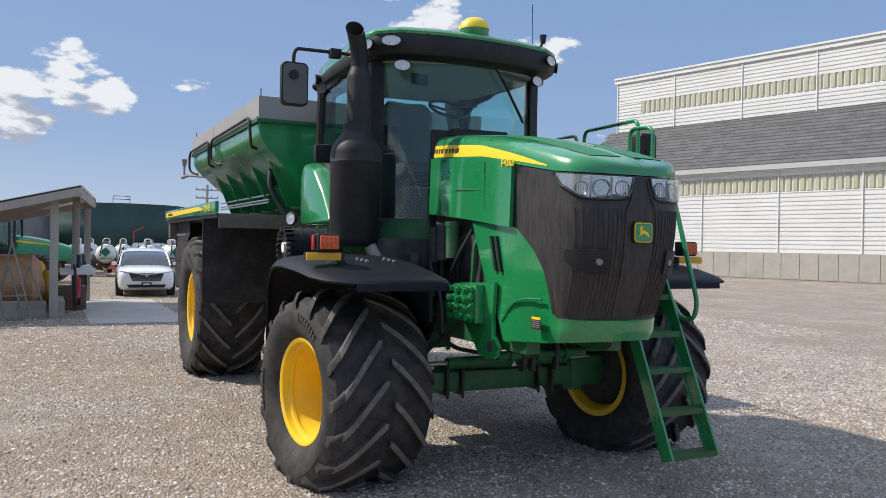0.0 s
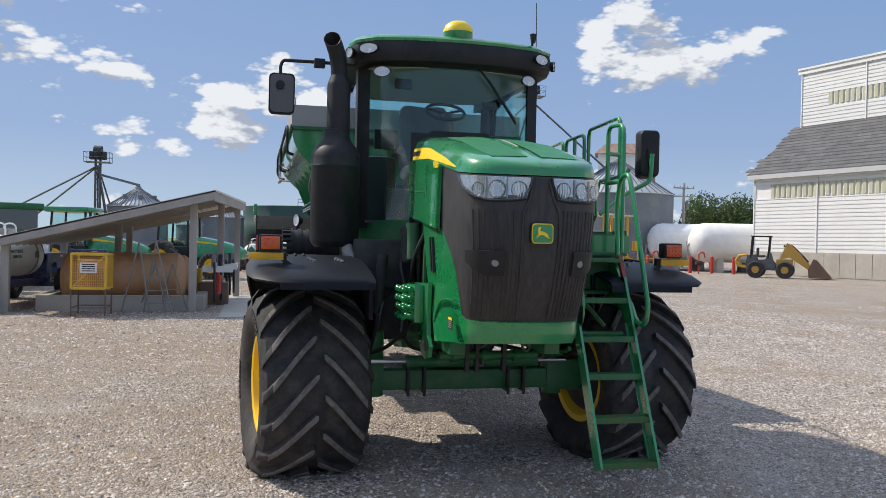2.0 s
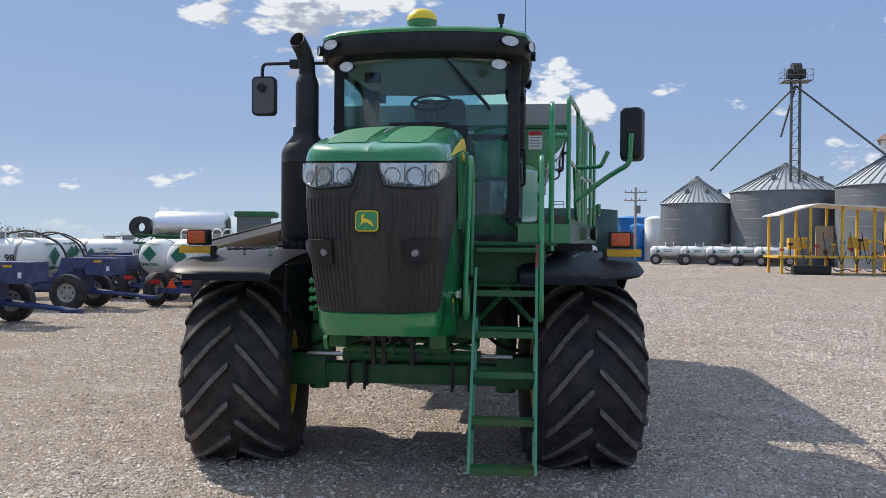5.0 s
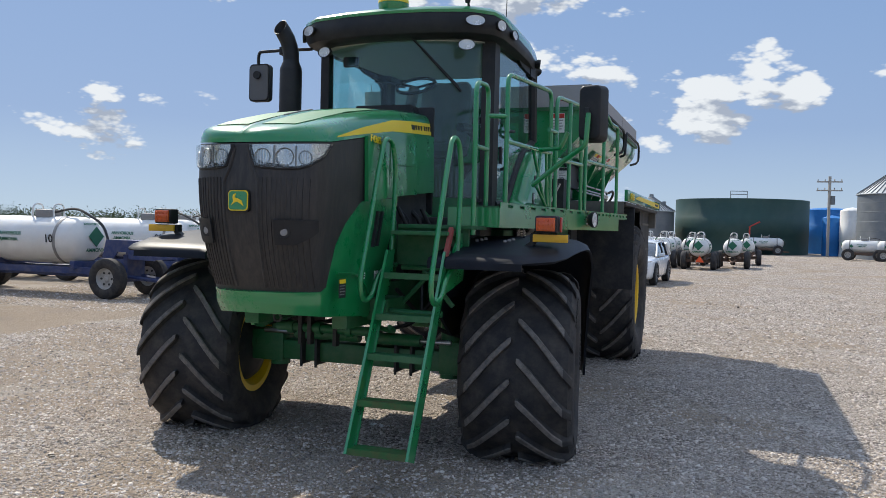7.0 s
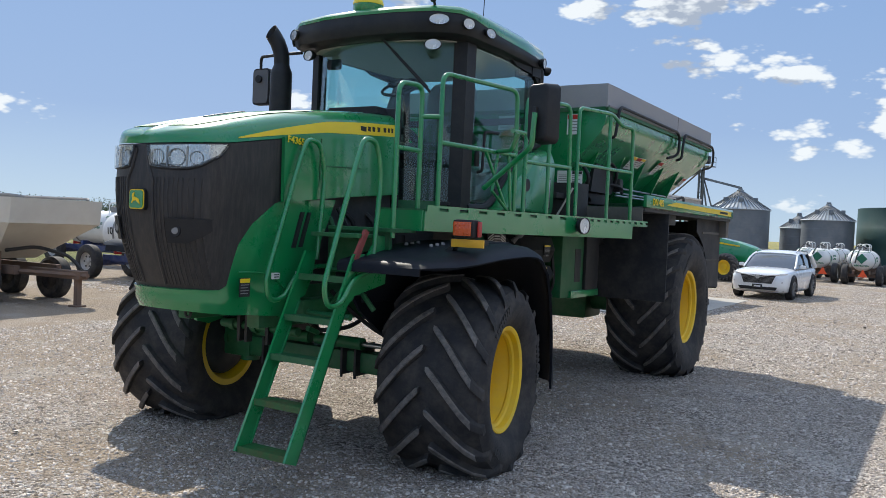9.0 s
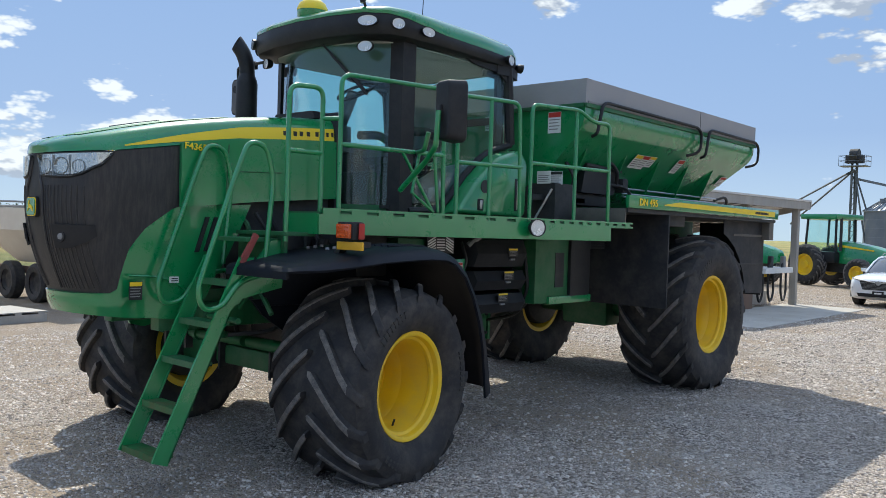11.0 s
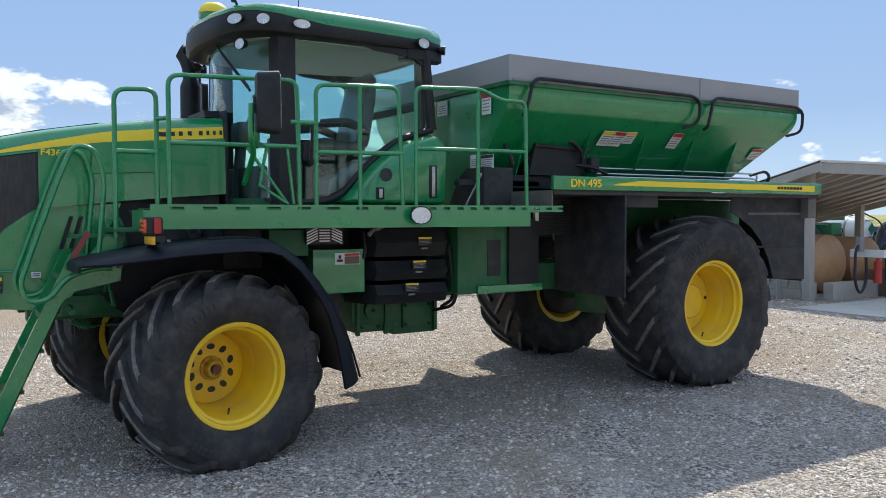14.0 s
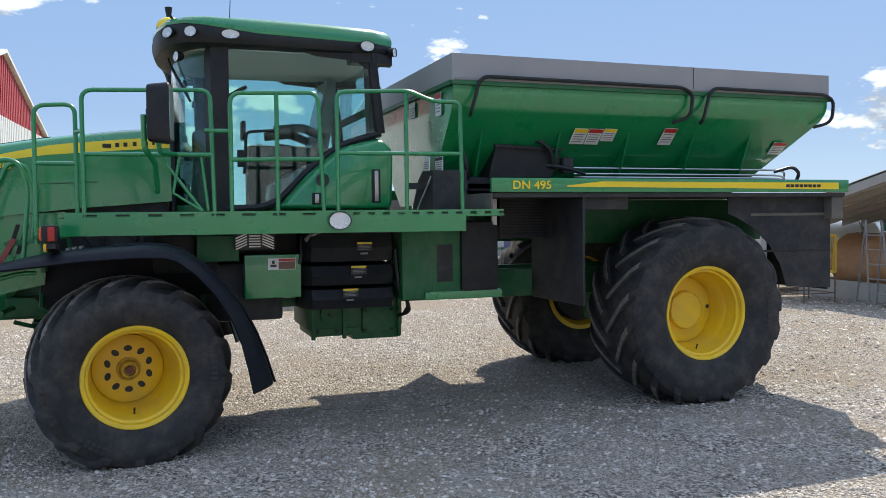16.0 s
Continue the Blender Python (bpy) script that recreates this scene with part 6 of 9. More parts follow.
box(bm, 1.3, 1.72, 4.42, 4.90, 1.98, 2.13, 0.01)
part("grey_bracket", bm, DARK, rig)
bm = B()
tube(bm, [(1.6, 4.38, 2.12), (1.62, 4.4, 1.72)], 0.014, n=6)
part("stay_rod", bm, GREY, rig)
# grey beam and strut ahead of the hopper
bm = B()
box(bm, 0.9, 1.0, 2.9, 3.9, 2.20, 2.26, 0.005)
part("grey_beam", bm, DARK, rig)
bm = B()
tube(bm, [(1.10, 3.1, 2.32), (0.95, 3.0, 1.98)], 0.012, n=6)
part("gas_strut", bm, STEEL, rig)
bm = B()
prism(bm, [(0.45, 1.95), (1.14, 1.95), (1.14, 2.38), (0.82, 2.38), (0.70, 2.30)], "y", 3.10, 3.45)
part("dark_housing", bm, DARK, rig, "dark slanted housing ahead of the hopper", smooth=False)
decal(1.0, 3.09, 2.44, 0.17, 0.13, FRONTF, LABEL)
# deck front plates, dusty
for s in (-1, 1):
    bm = B()
    box(bm, s * 0.60, s * 1.775, 3.43, 3.45, 1.98, 2.14, 0.003)
    part("deck_front", bm, PLATE, rig, "dusty steel plate")
    bm = B()
    prism(bm, [(4.4, 2.09), (7.42, 2.09), (7.42, 1.62), (4.4, 1.62)], "x", s * 0.62, s * 0.64)
    part("inner_skirt", bm, GREEN_D, rig, smooth=False)
    bm = B()
    box(bm, s * 1.2, s * 1.77, 7.38, 7.54, 1.86, 2.14, 0.01)
    part("rear_post", bm, PLATE, rig)
    # hopper underside trough
bm = B()
box(bm, -0.45, 0.45, 3.4, 7.8, 1.72, 2.10, 0.02)
part("conveyor_trough", bm, GREEN_D, rig, "green conveyor trough under the hopper")
# rear camera arm
bm = B()
tube(bm, [(-1.15, 7.6, 2.86), (-1.35, 8.4, 2.93), (-1.38, 8.9, 2.92)], 0.03, n=7)
tube(bm, [(-1.37, 8.75, 2.92), (-1.37, 8.75, 3.12)], 0.018, n=6)
cyl(bm, (-1.37, 8.75, 3.10), (-1.37, 8.75, 3.22), 0.03, 0.05, n=10)
part("rear_camera_arm", bm, GREY, rig, "grey arm holding a rear camera")
bm = B()
for y in (3.3, 7.6):
    tube(bm, [(-1.36, y, 3.2), (-1.36, y, 3.55)], 0.008, n=5)
part("tarp_stake", bm, GREY, rig)

# pipes and filters on the engine
for sx in (-1, 1):
    for k in range(5):
        bm = B()
        y = -0.5 + k * 0.28
        tube(bm, [(sx * 0.40, y, 1.92), (sx * 0.455, y + 0.05, 1.85), (sx * 0.45, y + 0.1, 1.5), (sx * 0.40, y + 0.16, 1.38)], 0.022, n=6, rnd=0.08)
        part("engine_pipe", bm, (GREY, GREEN_D, BLACK, DARK, GREEN_D)[k], engine)
    bm = B()
    cyl(bm, (sx * 0.46, 0.55, 1.45), (sx * 0.46, 0.55, 1.75), 0.06, n=14)
    part("filter_canister", bm, BLACK, engine)
    bm = B()
    box(bm, sx * 0.44, sx * 0.84, 0.62, 1.70, 0.98, 1.52, 0.04)
    tm = part("battery_box", bm, DARK, rig, "dark steel box beside the frame rail")
    bm = B()
    box(bm, sx * 0.5, sx * 0.86, 0.9, 1.0, 0.95, 1.55, 0.01)
    part("box_strap", bm, GREEN_D, tm)
    bm = B()
    tube(bm, [(sx * 0.62, 0.60, 1.40), (sx * 0.72, 0.35, 1.35), (sx * 0.80, 0.20, 1.05), (sx * 0.78, 0.28, 0.85)], 0.02, n=6, rnd=0.1)
    part("hydraulic_hose", bm, INK, tm)
    bm = B()
    tube(bm, [(sx * 0.55, 0.62, 1.2), (sx * 0.60, 0.30, 1.15), (sx * 0.55, 0.0, 1.0), (sx * 0.40, -0.3, 0.98)], 0.018, n=6, rnd=0.1)
    part("hydraulic_hose", bm, INK, tm)

# small white sticker on the left cowl
bm = B()
box(bm, 0.486, 0.505, -0.865, -0.795, 1.41, 1.455, 0.002)
stk = part("sticker", bm, LABEL, rig, "small white sticker", smooth=False)
for z in (1.422, 1.438):
    bm = B()
    box(bm, 0.504, 0.507, -0.855, -0.805, z, z + 0.007)
    part("text_bar", bm, INK, stk, smooth=False)
# rivets along the front edge of the fenders' plates and the deck strip
for sx in (-1, 1):
    for k in range(6):
        bm = B()
        y = -0.10 + (k % 3) * 0.05
        x = sx * (1.12 + 0.22 * (k // 3) + 0.02 * (k % 3))
        cyl(bm, (x, y, along(FP, y) + 0.004), (x, y, along(FP, y) + 0.022), 0.016, 0.012, n=8)
        part("fender_bolt", bm, GREY, rig)

# dark inner plates between the front tyres and the frame
for sx in (-1, 1):
    bm = B()
    prism(bm, [(-0.42, 1.30), (0.95, 1.30), (0.95, 1.00), (0.62, 0.93), (0.05, 0.93), (-0.32, 1.18)], "x", sx * 0.86, sx * 0.885)
    part("inner_fender", bm, FENDER, rig, "dark plastic inner fender plate", smooth=False)
bm = B()
box(bm, 0.60, 0.62, 0.90, 1.95, 1.50, 1.92, 0.003)
part("back_plate", bm, DARK, rig, smooth=False)

# ---- the yard round it ----
SIDING = surf("white_steel_siding", (0.78, 0.78, 0.76), (0.70, 0.70, 0.68), 0.5, 0.6, scale=0.4, fine=8, dust=(0.55, 0.52, 0.47), dust_amt=0.25, dust_scale=0.5)
BAND = surf("tan_corrugated_skylight", (0.50, 0.49, 0.36), (0.42, 0.41, 0.29), 0.5, 0.6, rand=0.5)
SHINGLE = surf("grey_shingle_roof", (0.075, 0.075, 0.078), (0.13, 0.13, 0.13), 0.85, 0.95, scale=2, fine=6, island=0.7)
CONCRETE = surf("weathered_concrete", (0.36, 0.335, 0.29), (0.46, 0.43, 0.38), 0.85, 0.95, scale=0.7, fine=25, dust=(0.25, 0.22, 0.18), dust_amt=0.4, dust_scale=1.2, bump=0.1)
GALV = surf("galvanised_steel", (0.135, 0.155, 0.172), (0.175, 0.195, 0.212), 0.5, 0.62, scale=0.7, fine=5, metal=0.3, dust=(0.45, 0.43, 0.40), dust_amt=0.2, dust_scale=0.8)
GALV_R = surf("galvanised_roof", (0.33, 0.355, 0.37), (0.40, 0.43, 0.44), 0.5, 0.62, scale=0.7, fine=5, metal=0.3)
TANKGREEN = surf("dark_green_tank_paint", (0.010, 0.045, 0.040), (0.014, 0.060, 0.052), 0.5, 0.62, scale=0.5, fine=6, dust=(0.10, 0.13, 0.12), dust_amt=0.25, dust_scale=0.6)
BLUE = surf("blue_poly_tank", (0.012, 0.14, 0.42), (0.016, 0.18, 0.50), 0.5, 0.6)
NAVY = surf("navy_blue_steel", (0.016, 0.034, 0.125), (0.022, 0.045, 0.15), 0.4, 0.6, dust=DUST, dust_amt=0.25)
WOODY = surf("grey_timber", (0.40, 0.375, 0.34), (0.30, 0.28, 0.25), 0.8, 0.9, stretch=(1, 1, 0.1), fine=40)
FIBRE = surf("brown_fibreglass", (0.34, 0.15, 0.055), (0.46, 0.26, 0.12), 0.45, 0.6, scale=0.9, fine=6, dust=(0.5, 0.4, 0.3), dust_amt=0.4, dust_scale=1.5)
CAGE = surf("safety_yellow", (0.72, 0.44, 0.03), (0.62, 0.38, 0.04), 0.5, 0.65, dust=DUST, dust_amt=0.2)
SAFERED = surf("safety_red", (0.50, 0.045, 0.03), (0.42, 0.045, 0.03), 0.5)
BARNRED = surf("barn_red_steel", (0.42, 0.045, 0.05), (0.36, 0.04, 0.045), 0.5)
CREAM = surf("cream_paint", (0.62, 0.58, 0.50), (0.55, 0.50, 0.42), 0.5, 0.65, dust=(0.45, 0.38, 0.30), dust_amt=0.2, dust_scale=1.2)
LOADER = surf("loader_yellow", (0.60, 0.33, 0.03), (0.50, 0.27, 0.03), 0.5, 0.65, dust=DUST, dust_amt=0.4)
RUST = surf("rusty_steel", (0.13, 0.09, 0.07), (0.20, 0.12, 0.08), 0.8, 0.9, fine=30)
CARPAINT = surf("white_car_paint", (0.80, 0.81, 0.82), (0.78, 0.79, 0.80), 0.22, 0.3, coat=1.0)
CARGLASS = surf("dark_car_glass", (0.02, 0.028, 0.033), None, 0.03, 0.06, spec=0.8, coat=1.0)
PLASTIC_G = surf("green_print", (0.02, 0.16, 0.09), None, 0.5)
LEAF = surf("tree_leaves", (0.045, 0.085, 0.02), (0.10, 0.14, 0.035), 0.7, 0.85, scale=0.6, island=0.9)
# paler than LEAF: the distance haze is put into the leaf colour
LEAF_HAZE = surf("far_tree_leaves", (0.085, 0.115, 0.07), (0.13, 0.16, 0.09), 0.8, 0.9, scale=0.3, island=0.6)
BARK = surf("tree_bark", (0.11, 0.085, 0.06), (0.07, 0.055, 0.04), 0.9)


def ribbed_wall(bm, length, z0, z1, pitch, depth):
    """Horizontal lap siding along +x, facing -y."""
    prof, z = [], z0
    while z < z1 - 1e-6:
        zt = min(z + pitch, z1)
        prof += [(-depth, z), (-depth, z + (zt - z) * 0.72), (0.0, z + (zt - z) * 0.78), (0.0, zt)]
        z = zt
    a, b = [bm.verts.new((0, y, zz)) for y, zz in prof], [bm.verts.new((length, y, zz)) for y, zz in prof]
    for k in range(len(prof) - 1):
        bm.faces.new((a[k], b[k], b[k + 1], a[k + 1]))


# fertilizer building: local x runs along the long wall, y is depth, faces -y
def storage_building():
    at = pose(34.5, 48.2, 0, 0, 0, -76.1)
    t = thing("storage_building", "long white lap-sided storage building with a grey shingled lower roof", "building", at=at)
    L, EV, UP, SET = 62.0, 7.45, 15.5, 4.8
    bm = B()
    box(bm, -0.05, L, -0.12, 0.25, 0, 1.75)
    base = part("base_wall", bm, CONCRETE, t, "stained concrete base wall", smooth=False)
    x = 0.2
    while x < 40:
        bm = B()
        box(bm, x, x + 1.16, -0.15, -0.12, 0.1, 1.70)
        part("concrete_panel", bm, CONCRETE, base, smooth=False)
        x += 1.2
    bm = B()
    ribbed_wall(bm, L, 1.75, 5.62, 0.27, 0.05)
    ribbed_wall(bm, L, 6.62, EV - 0.1, 0.27, 0.05)
    bmesh.ops.translate(bm, vec=(0, -0.05, 0), verts=bm.verts)
    ribbed = [v for v in bm.verts]
    box(bm, 0, L, -0.04, 0.2, 1.75, EV)
    part("lower_wall", bm, SIDING, t, smooth=False)
    bm = B()
    ribbed_wall(bm, L, 11.4, 12.75, 0.27, 0.05)
    ribbed_wall(bm, L, 13.7, UP, 0.27, 0.05)
    ribbed_wall(bm, 2.4, 12.75, 13.7, 0.27, 0.05)
    bmesh.ops.translate(bm, vec=(0, SET - 0.05, 0), verts=bm.verts)
    box(bm, 0, L, SET - 0.04, SET + 0.2, 11.0, UP)
    part("upper_wall", bm, SIDING, t, smooth=False)
    # end wall, with the roof slope
    bm = B()
    prism(bm, [(0, 0), (0, EV), (SET, 11.4), (SET, UP), (22, UP), (22, 0)], "x", -0.05, 0.12)
    part("end_wall", bm, SIDING, t, smooth=False)
    for xs, z0, z1, y0 in ((1.5, 5.64, 6.60, -0.06), (2.4, 12.77, 13.68, SET - 0.06)):
        k = 0
        x = xs
        while x < L - 1:
            bm = B()
            prism(bm, [(x, y0), (x + 0.08, y0 - 0.05), (x + 0.30, y0 - 0.05), (x + 0.38, y0)], "z", z0, z1)
            part("skylight_panel", bm, BAND, t, smooth=False)
            x += 0.46
            k += 1
            if k > 70:
                break
    # shingled roof in courses
    bm = B()
    rows = 15
    dy, dz = (SET + 0.5) / rows, (11.45 - (EV - 0.05)) / rows
    rnd = random.Random(4)
    for r in range(rows):
        y0, zz = -0.45 + r * dy, EV - 0.10 + r * dz
        x = -0.3 - rnd.random() * 0.6
        while x < 42:
            w = rnd.uniform(0.5, 1.1)
            d = rnd.uniform(0.0, 0.02)
            vs = [bm.verts.new(p) for p in ((x, y0, zz + 0.07 + d), (x + w, y0, zz + 0.07 + d), (x + w, y0 + dy * 1.05, zz + dz * 1.05 + 0.02), (x, y0 + dy * 1.05, zz + dz * 1.05 + 0.02), (x, y0, zz), (x + w, y0, zz))]
            bm.faces.new(vs[:4])
            bm.faces.new((vs[4], vs[5], vs[1], vs[0]))
            x += w
    q = [bm.verts.new(p) for p in ((40, -0.45, EV - 0.06), (L, -0.45, EV - 0.06), (L, SET, 11.45), (40, SET, 11.45))]
    bm.faces.new(q)
    rf = part("shingle_roof", bm, SHINGLE, t, "grey shingle roof of the lower bay", smooth=False)
    bm = B()
    box(bm, -0.3, L, -0.5, -0.06, EV - 0.42, EV - 0.10)
    part("fascia", bm, surf("grey_fascia", (0.5, 0.5, 0.5), (0.44, 0.44, 0.44), 0.6), t, smooth=False)
    bm = B()
    box(bm, -0.25, L, SET - 0.22, SET + 0.3, UP - 0.12, UP + 0.22)
    box(bm, -0.25, L, SET - 0.3, SET + 17, UP + 0.20, UP + 0.34)
    part("gutter", bm, SIDING, t, smooth=False)
    for x in (0.02, 5.5, 11.2, 16.7, 21.9, 27.2, 32.5):
        bm = B()
        box(bm, x - 0.04, x + 0.04, -0.16, -0.10, 1.75, EV - 0.4)
        part("trim_strip", bm, SIDING, t, smooth=False)
        bm = B()
        box(bm, x - 0.04, x + 0.04, SET - 0.16, SET - 0.10, 11.3, UP)
        part("trim_strip", bm, SIDING, t, smooth=False)


storage_building()


# roof ribs are coloured dark to carry the shade along the seams
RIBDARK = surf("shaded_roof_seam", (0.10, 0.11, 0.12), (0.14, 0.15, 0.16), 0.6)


def round_bin(name, x, y, R, eave, apex, label, ribs=44, group="grain bins"):
    t = thing(name, label, "grain bin", group, at=pose(x, y, 0))
    bm = B()
    prof, z = [(0, R)], 0
    while z < eave - 0.01:
        z2 = min(z + 0.8, eave)
        prof += [(z2 - 0.05, R), (z2 - 0.025, R + 0.010), (z2, R)]
        z = z2
    revolve(bm, prof, 56, axis="z")
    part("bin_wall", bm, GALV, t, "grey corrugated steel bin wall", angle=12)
    bm = B()
    revolve(bm, [(eave - 0.05, R + 0.12), (eave, R + 0.12), (apex - 0.25, R * 0.12), (apex - 0.05, R * 0.12), (apex, 0)], 56, axis="z")
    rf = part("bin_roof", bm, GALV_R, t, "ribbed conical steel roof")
    me = None
    for i in range(ribs):
        a = 2 * math.pi * i / ribs
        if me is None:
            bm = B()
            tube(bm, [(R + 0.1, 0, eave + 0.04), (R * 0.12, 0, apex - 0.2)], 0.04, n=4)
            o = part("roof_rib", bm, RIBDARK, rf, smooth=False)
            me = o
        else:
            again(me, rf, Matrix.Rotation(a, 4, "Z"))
    bm = B()
    cyl(bm, (0, 0, apex - 0.2), (0, 0, apex + 0.12), 0.24, 0.2, n=12)
    part("fill_cap", bm, GALV, t)
    for a in (-2.2, -1.3, -0.4):
        bm = B()
        r = R * 0.62
        zz = lerp(eave, apex, 0.40)
        box(bm, r * math.cos(a) - 0.18, r * math.cos(a) + 0.18, r * math.sin(a) - 0.18, r * math.sin(a) + 0.18, zz - 0.1, zz + 0.35, 0.05)
        part("roof_vent", bm, GALV, rf)
    return t


round_bin("grain_bin", 29.8, 62.0, 4.85, 6.45, 9.6, "grey corrugated steel grain bin with a ribbed cone roof")
round_bin("grain_bin", 23.0, 69.3, 4.6, 6.4, 8.9, "grey corrugated steel grain bin beside a grain leg")
round_bin("grain_bin", 15.95, 72.3, 3.25, 5.5, 7.95, "wide grey steel grain bin with a loading spout")
round_bin("grain_bin", -12.9, 78.2, 2.8, 4.75, 6.7, "small grey steel grain bin beside a leg tower")
round_bin("grain_bin", -8.0, 82.0, 1.7, 3.2, 4.6, "small grey steel grain bin, partly hidden")
round_bin("grain_bin", -5.2, 80.0, 2.3, 4.0, 5.6, "small grey steel grain bin with roof ladder")


LEGSTEEL = surf("aged_green_steel", (0.07, 0.085, 0.085), (0.11, 0.12, 0.12), 0.6)


def leg_tower(x, y, top, label, spouts, w=0.5):
    t = thing("elevator_tower", label, "grain elevator", "grain legs", at=pose(x, y, 0))
    for sx in (-w, w):
        bm = B()
        tube(bm, [(sx * 0.7, 0, 0), (sx * 0.7, 0, top)], 0.12, n=6)
        part("leg_trunk", bm, LEGSTEEL, t)
    bm = B()
    z = 1.0
    while z < top:
        tube(bm, [(-w * 0.7, 0, z), (w * 0.7, 0, z + 0.9)], 0.03, n=4)
        tube(bm, [(-w * 0.7, 0, z + 0.9), (w * 0.7, 0, z + 0.9)], 0.03, n=4)
        z += 1.0
    part("bracing", bm, LEGSTEEL, t, smooth=False)
    bm = B()
    cyl(bm, (-0.35, 0, top + 0.5), (0.35, 0, top + 0.5), 0.62, n=20)
    box(bm, -0.75, 0.75, -0.35, 0.35, top - 0.2, top + 0.55, 0.05)
    part("head_house", bm, DARK, t, "dark rounded elevator head")
    bm = B()
    box(bm, -1.15, 1.15, -0.8, 0.8, top - 0.5, top - 0.44)
    for a in (-1.15, 1.15):
        for b_ in (-0.8, 0.8):
            tube(bm, [(a, b_, top - 0.45), (a, b_, top + 0.45)], 0.025, n=4)
    for z in (top, top + 0.45):
        tube(bm, [(-1.15, -0.8, z), (1.15, -0.8, z), (1.15, 0.8, z), (-1.15, 0.8, z), (-1.15, -0.8, z)], 0.025, n=4)
    part("catwalk", bm, GALV, t, smooth=False)
    for p in spouts:
        bm = B()
        tube(bm, [(0, 0, top - 0.8), p], 0.085, n=6)
        part("spout", bm, LEGSTEEL, t, "sloping steel grain spout")


leg_tower(22.8, 66.0, 16.0, "tall steel grain leg with sloping spouts between bins", [(6.8, -3.6, 8.2), (-5.6, 6.5, 8.6), (-0.9, 1.0, 11.0)])
leg_tower(-16.4, 77.0, 9.3, "steel grain leg tower with guy pipes beside a small bin", [(-7.5, -1, 4.0), (-6.0, 1.5, 3.5), (1.4, -0.5, 1.2), (2.4, 0.5, 0.5), (1.0, 1.5, 0.5), (-0.3, 2, 0.3)], 0.3)
bm = B()
box(bm, -4.0, 0.2, -0.12, 0.12, 0, 0.22, m=Matrix.Translation((-12.9, 77.5, 6.75)) @ Matrix.Rotation(radians(14), 4, "Y"))
solid("grain_conveyor", bm, GALV, "grey inclined conveyor reaching the bin top", "conveyor", smooth=False)
# old head house behind the bin
hh = thing("elevator_house", "pale square elevator house with a rusty hipped roof", "building", at=pose(33.6, 69.5, 0, 0, 0, -24))
bm = B()
box(bm, -2.3, 2.3, -2, 2, 0, 10.9)
part("house_wall", bm, SIDING, hh, smooth=False)
bm = B()
loft(bm, [[(-2.6, -2.3, 10.9), (2.6, -2.3, 10.9), (2.6, 2.3, 10.9), (-2.6, 2.3, 10.9)], [(-1.6, -0.2, 12.1), (1.6, -0.2, 12.1), (1.6, 0.2, 12.1), (-1.6, 0.2, 12.1)]])
part("house_roof", bm, surf("rusty_tin", (0.17, 0.085, 0.06), (0.30, 0.22, 0.18), 0.7, scale=0.8, stretch=(3, 3, 0.5)), hh, smooth=False)


def upright_tank(name, x, y, R, h, mat, label, dome=0.25, group=""):
    t = thing(name, label, "storage tank", group, at=pose(x, y, 0))
    bm = B()
    revolve(bm, [(0, R), (h * 0.33, R), (h * 0.33 + 0.02, R + 0.015), (h * 0.66, R + 0.015), (h * 0.66 + 0.02, R), (h, R), (h + 0.02, R * 0.99), (h + dome * 0.6, R * 0.6), (h + dome, 0)], 72, axis="z")
    part("tank_shell", bm, mat, t)
    return t


big = upright_tank("liquid_tank", 3.4, 84.0, 6.45, 5.3, TANKGREEN, "very large dark green steel liquid tank", 0.12)
bm = B()
for x in (-1.0, 0.5):
    tube(bm, [(x, -6.0, 5.3), (x, -6.0, 6.0)], 0.04, n=4)
for z in (5.7, 6.0):
    tube(bm, [(-1.0, -6.0, z), (0.5, -6.0, z)], 0.04, n=4)
part("hand_rail", bm, DARK, big)
bm = B()
tube(bm, [(0.8, -6.9, 0.0), (0.8, -6.9, 2.6), (1.7, -6.9, 3.1)], 0.08, n=6)
part("standpipe", bm, SAFERED, big, "red standpipe")
upright_tank("poly_tank", 12.3, 92.0, 2.6, 4.7, BLUE, "blue polyethylene storage tank behind the yard", 0.3, "blue tanks")
upright_tank("poly_tank", 16.2, 92.0, 2.4, 4.7, BLUE, "blue polyethylene storage tank behind the yard", 0.3, "blue tanks")
upright_tank("poly_tank", 11.6, 80.5, 0.85, 3.6, BLUE, "slim blue polyethylene tank", 0.3, "blue tanks")
upright_tank("white_tank", 13.2, 79.5, 1.05, 4.3, WHITE, "tall slim white storage tank", 0.35)


def pole(x, y, h, label):
    t = thing("utility_pole", label, "utility pole", at=pose(x, y, 0))
    bm = B()
    tube(bm, [(0, 0, 0), (0, 0, h)], 0.13, n=8)
    part("post", bm, WOODY, t)
    for z in (h - 0.5, h - 1.3):
        bm = B()
        box(bm, -1.1, 1.1, -0.05, 0.05, z - 0.06, z + 0.06)
        for a in (-1.0, -0.4, 0.4, 1.0):
            cyl(bm, (a, 0, z + 0.06), (a, 0, z + 0.24), 0.05, 0.04, n=6)
        part("crossarm", bm, WOODY, t, smooth=False)
    bm = B()
    cyl(bm, (0.3, 0, h - 2.6), (0.3, 0, h - 1.8), 0.2, n=10)
    part("transformer", bm, GALV, t)


pole(11.0, 77.6, 7.4, "grey wooden utility pole with crossarms")
pole(38.8, 66.5, 8.2, "grey wooden utility pole with crossarms and transformer")


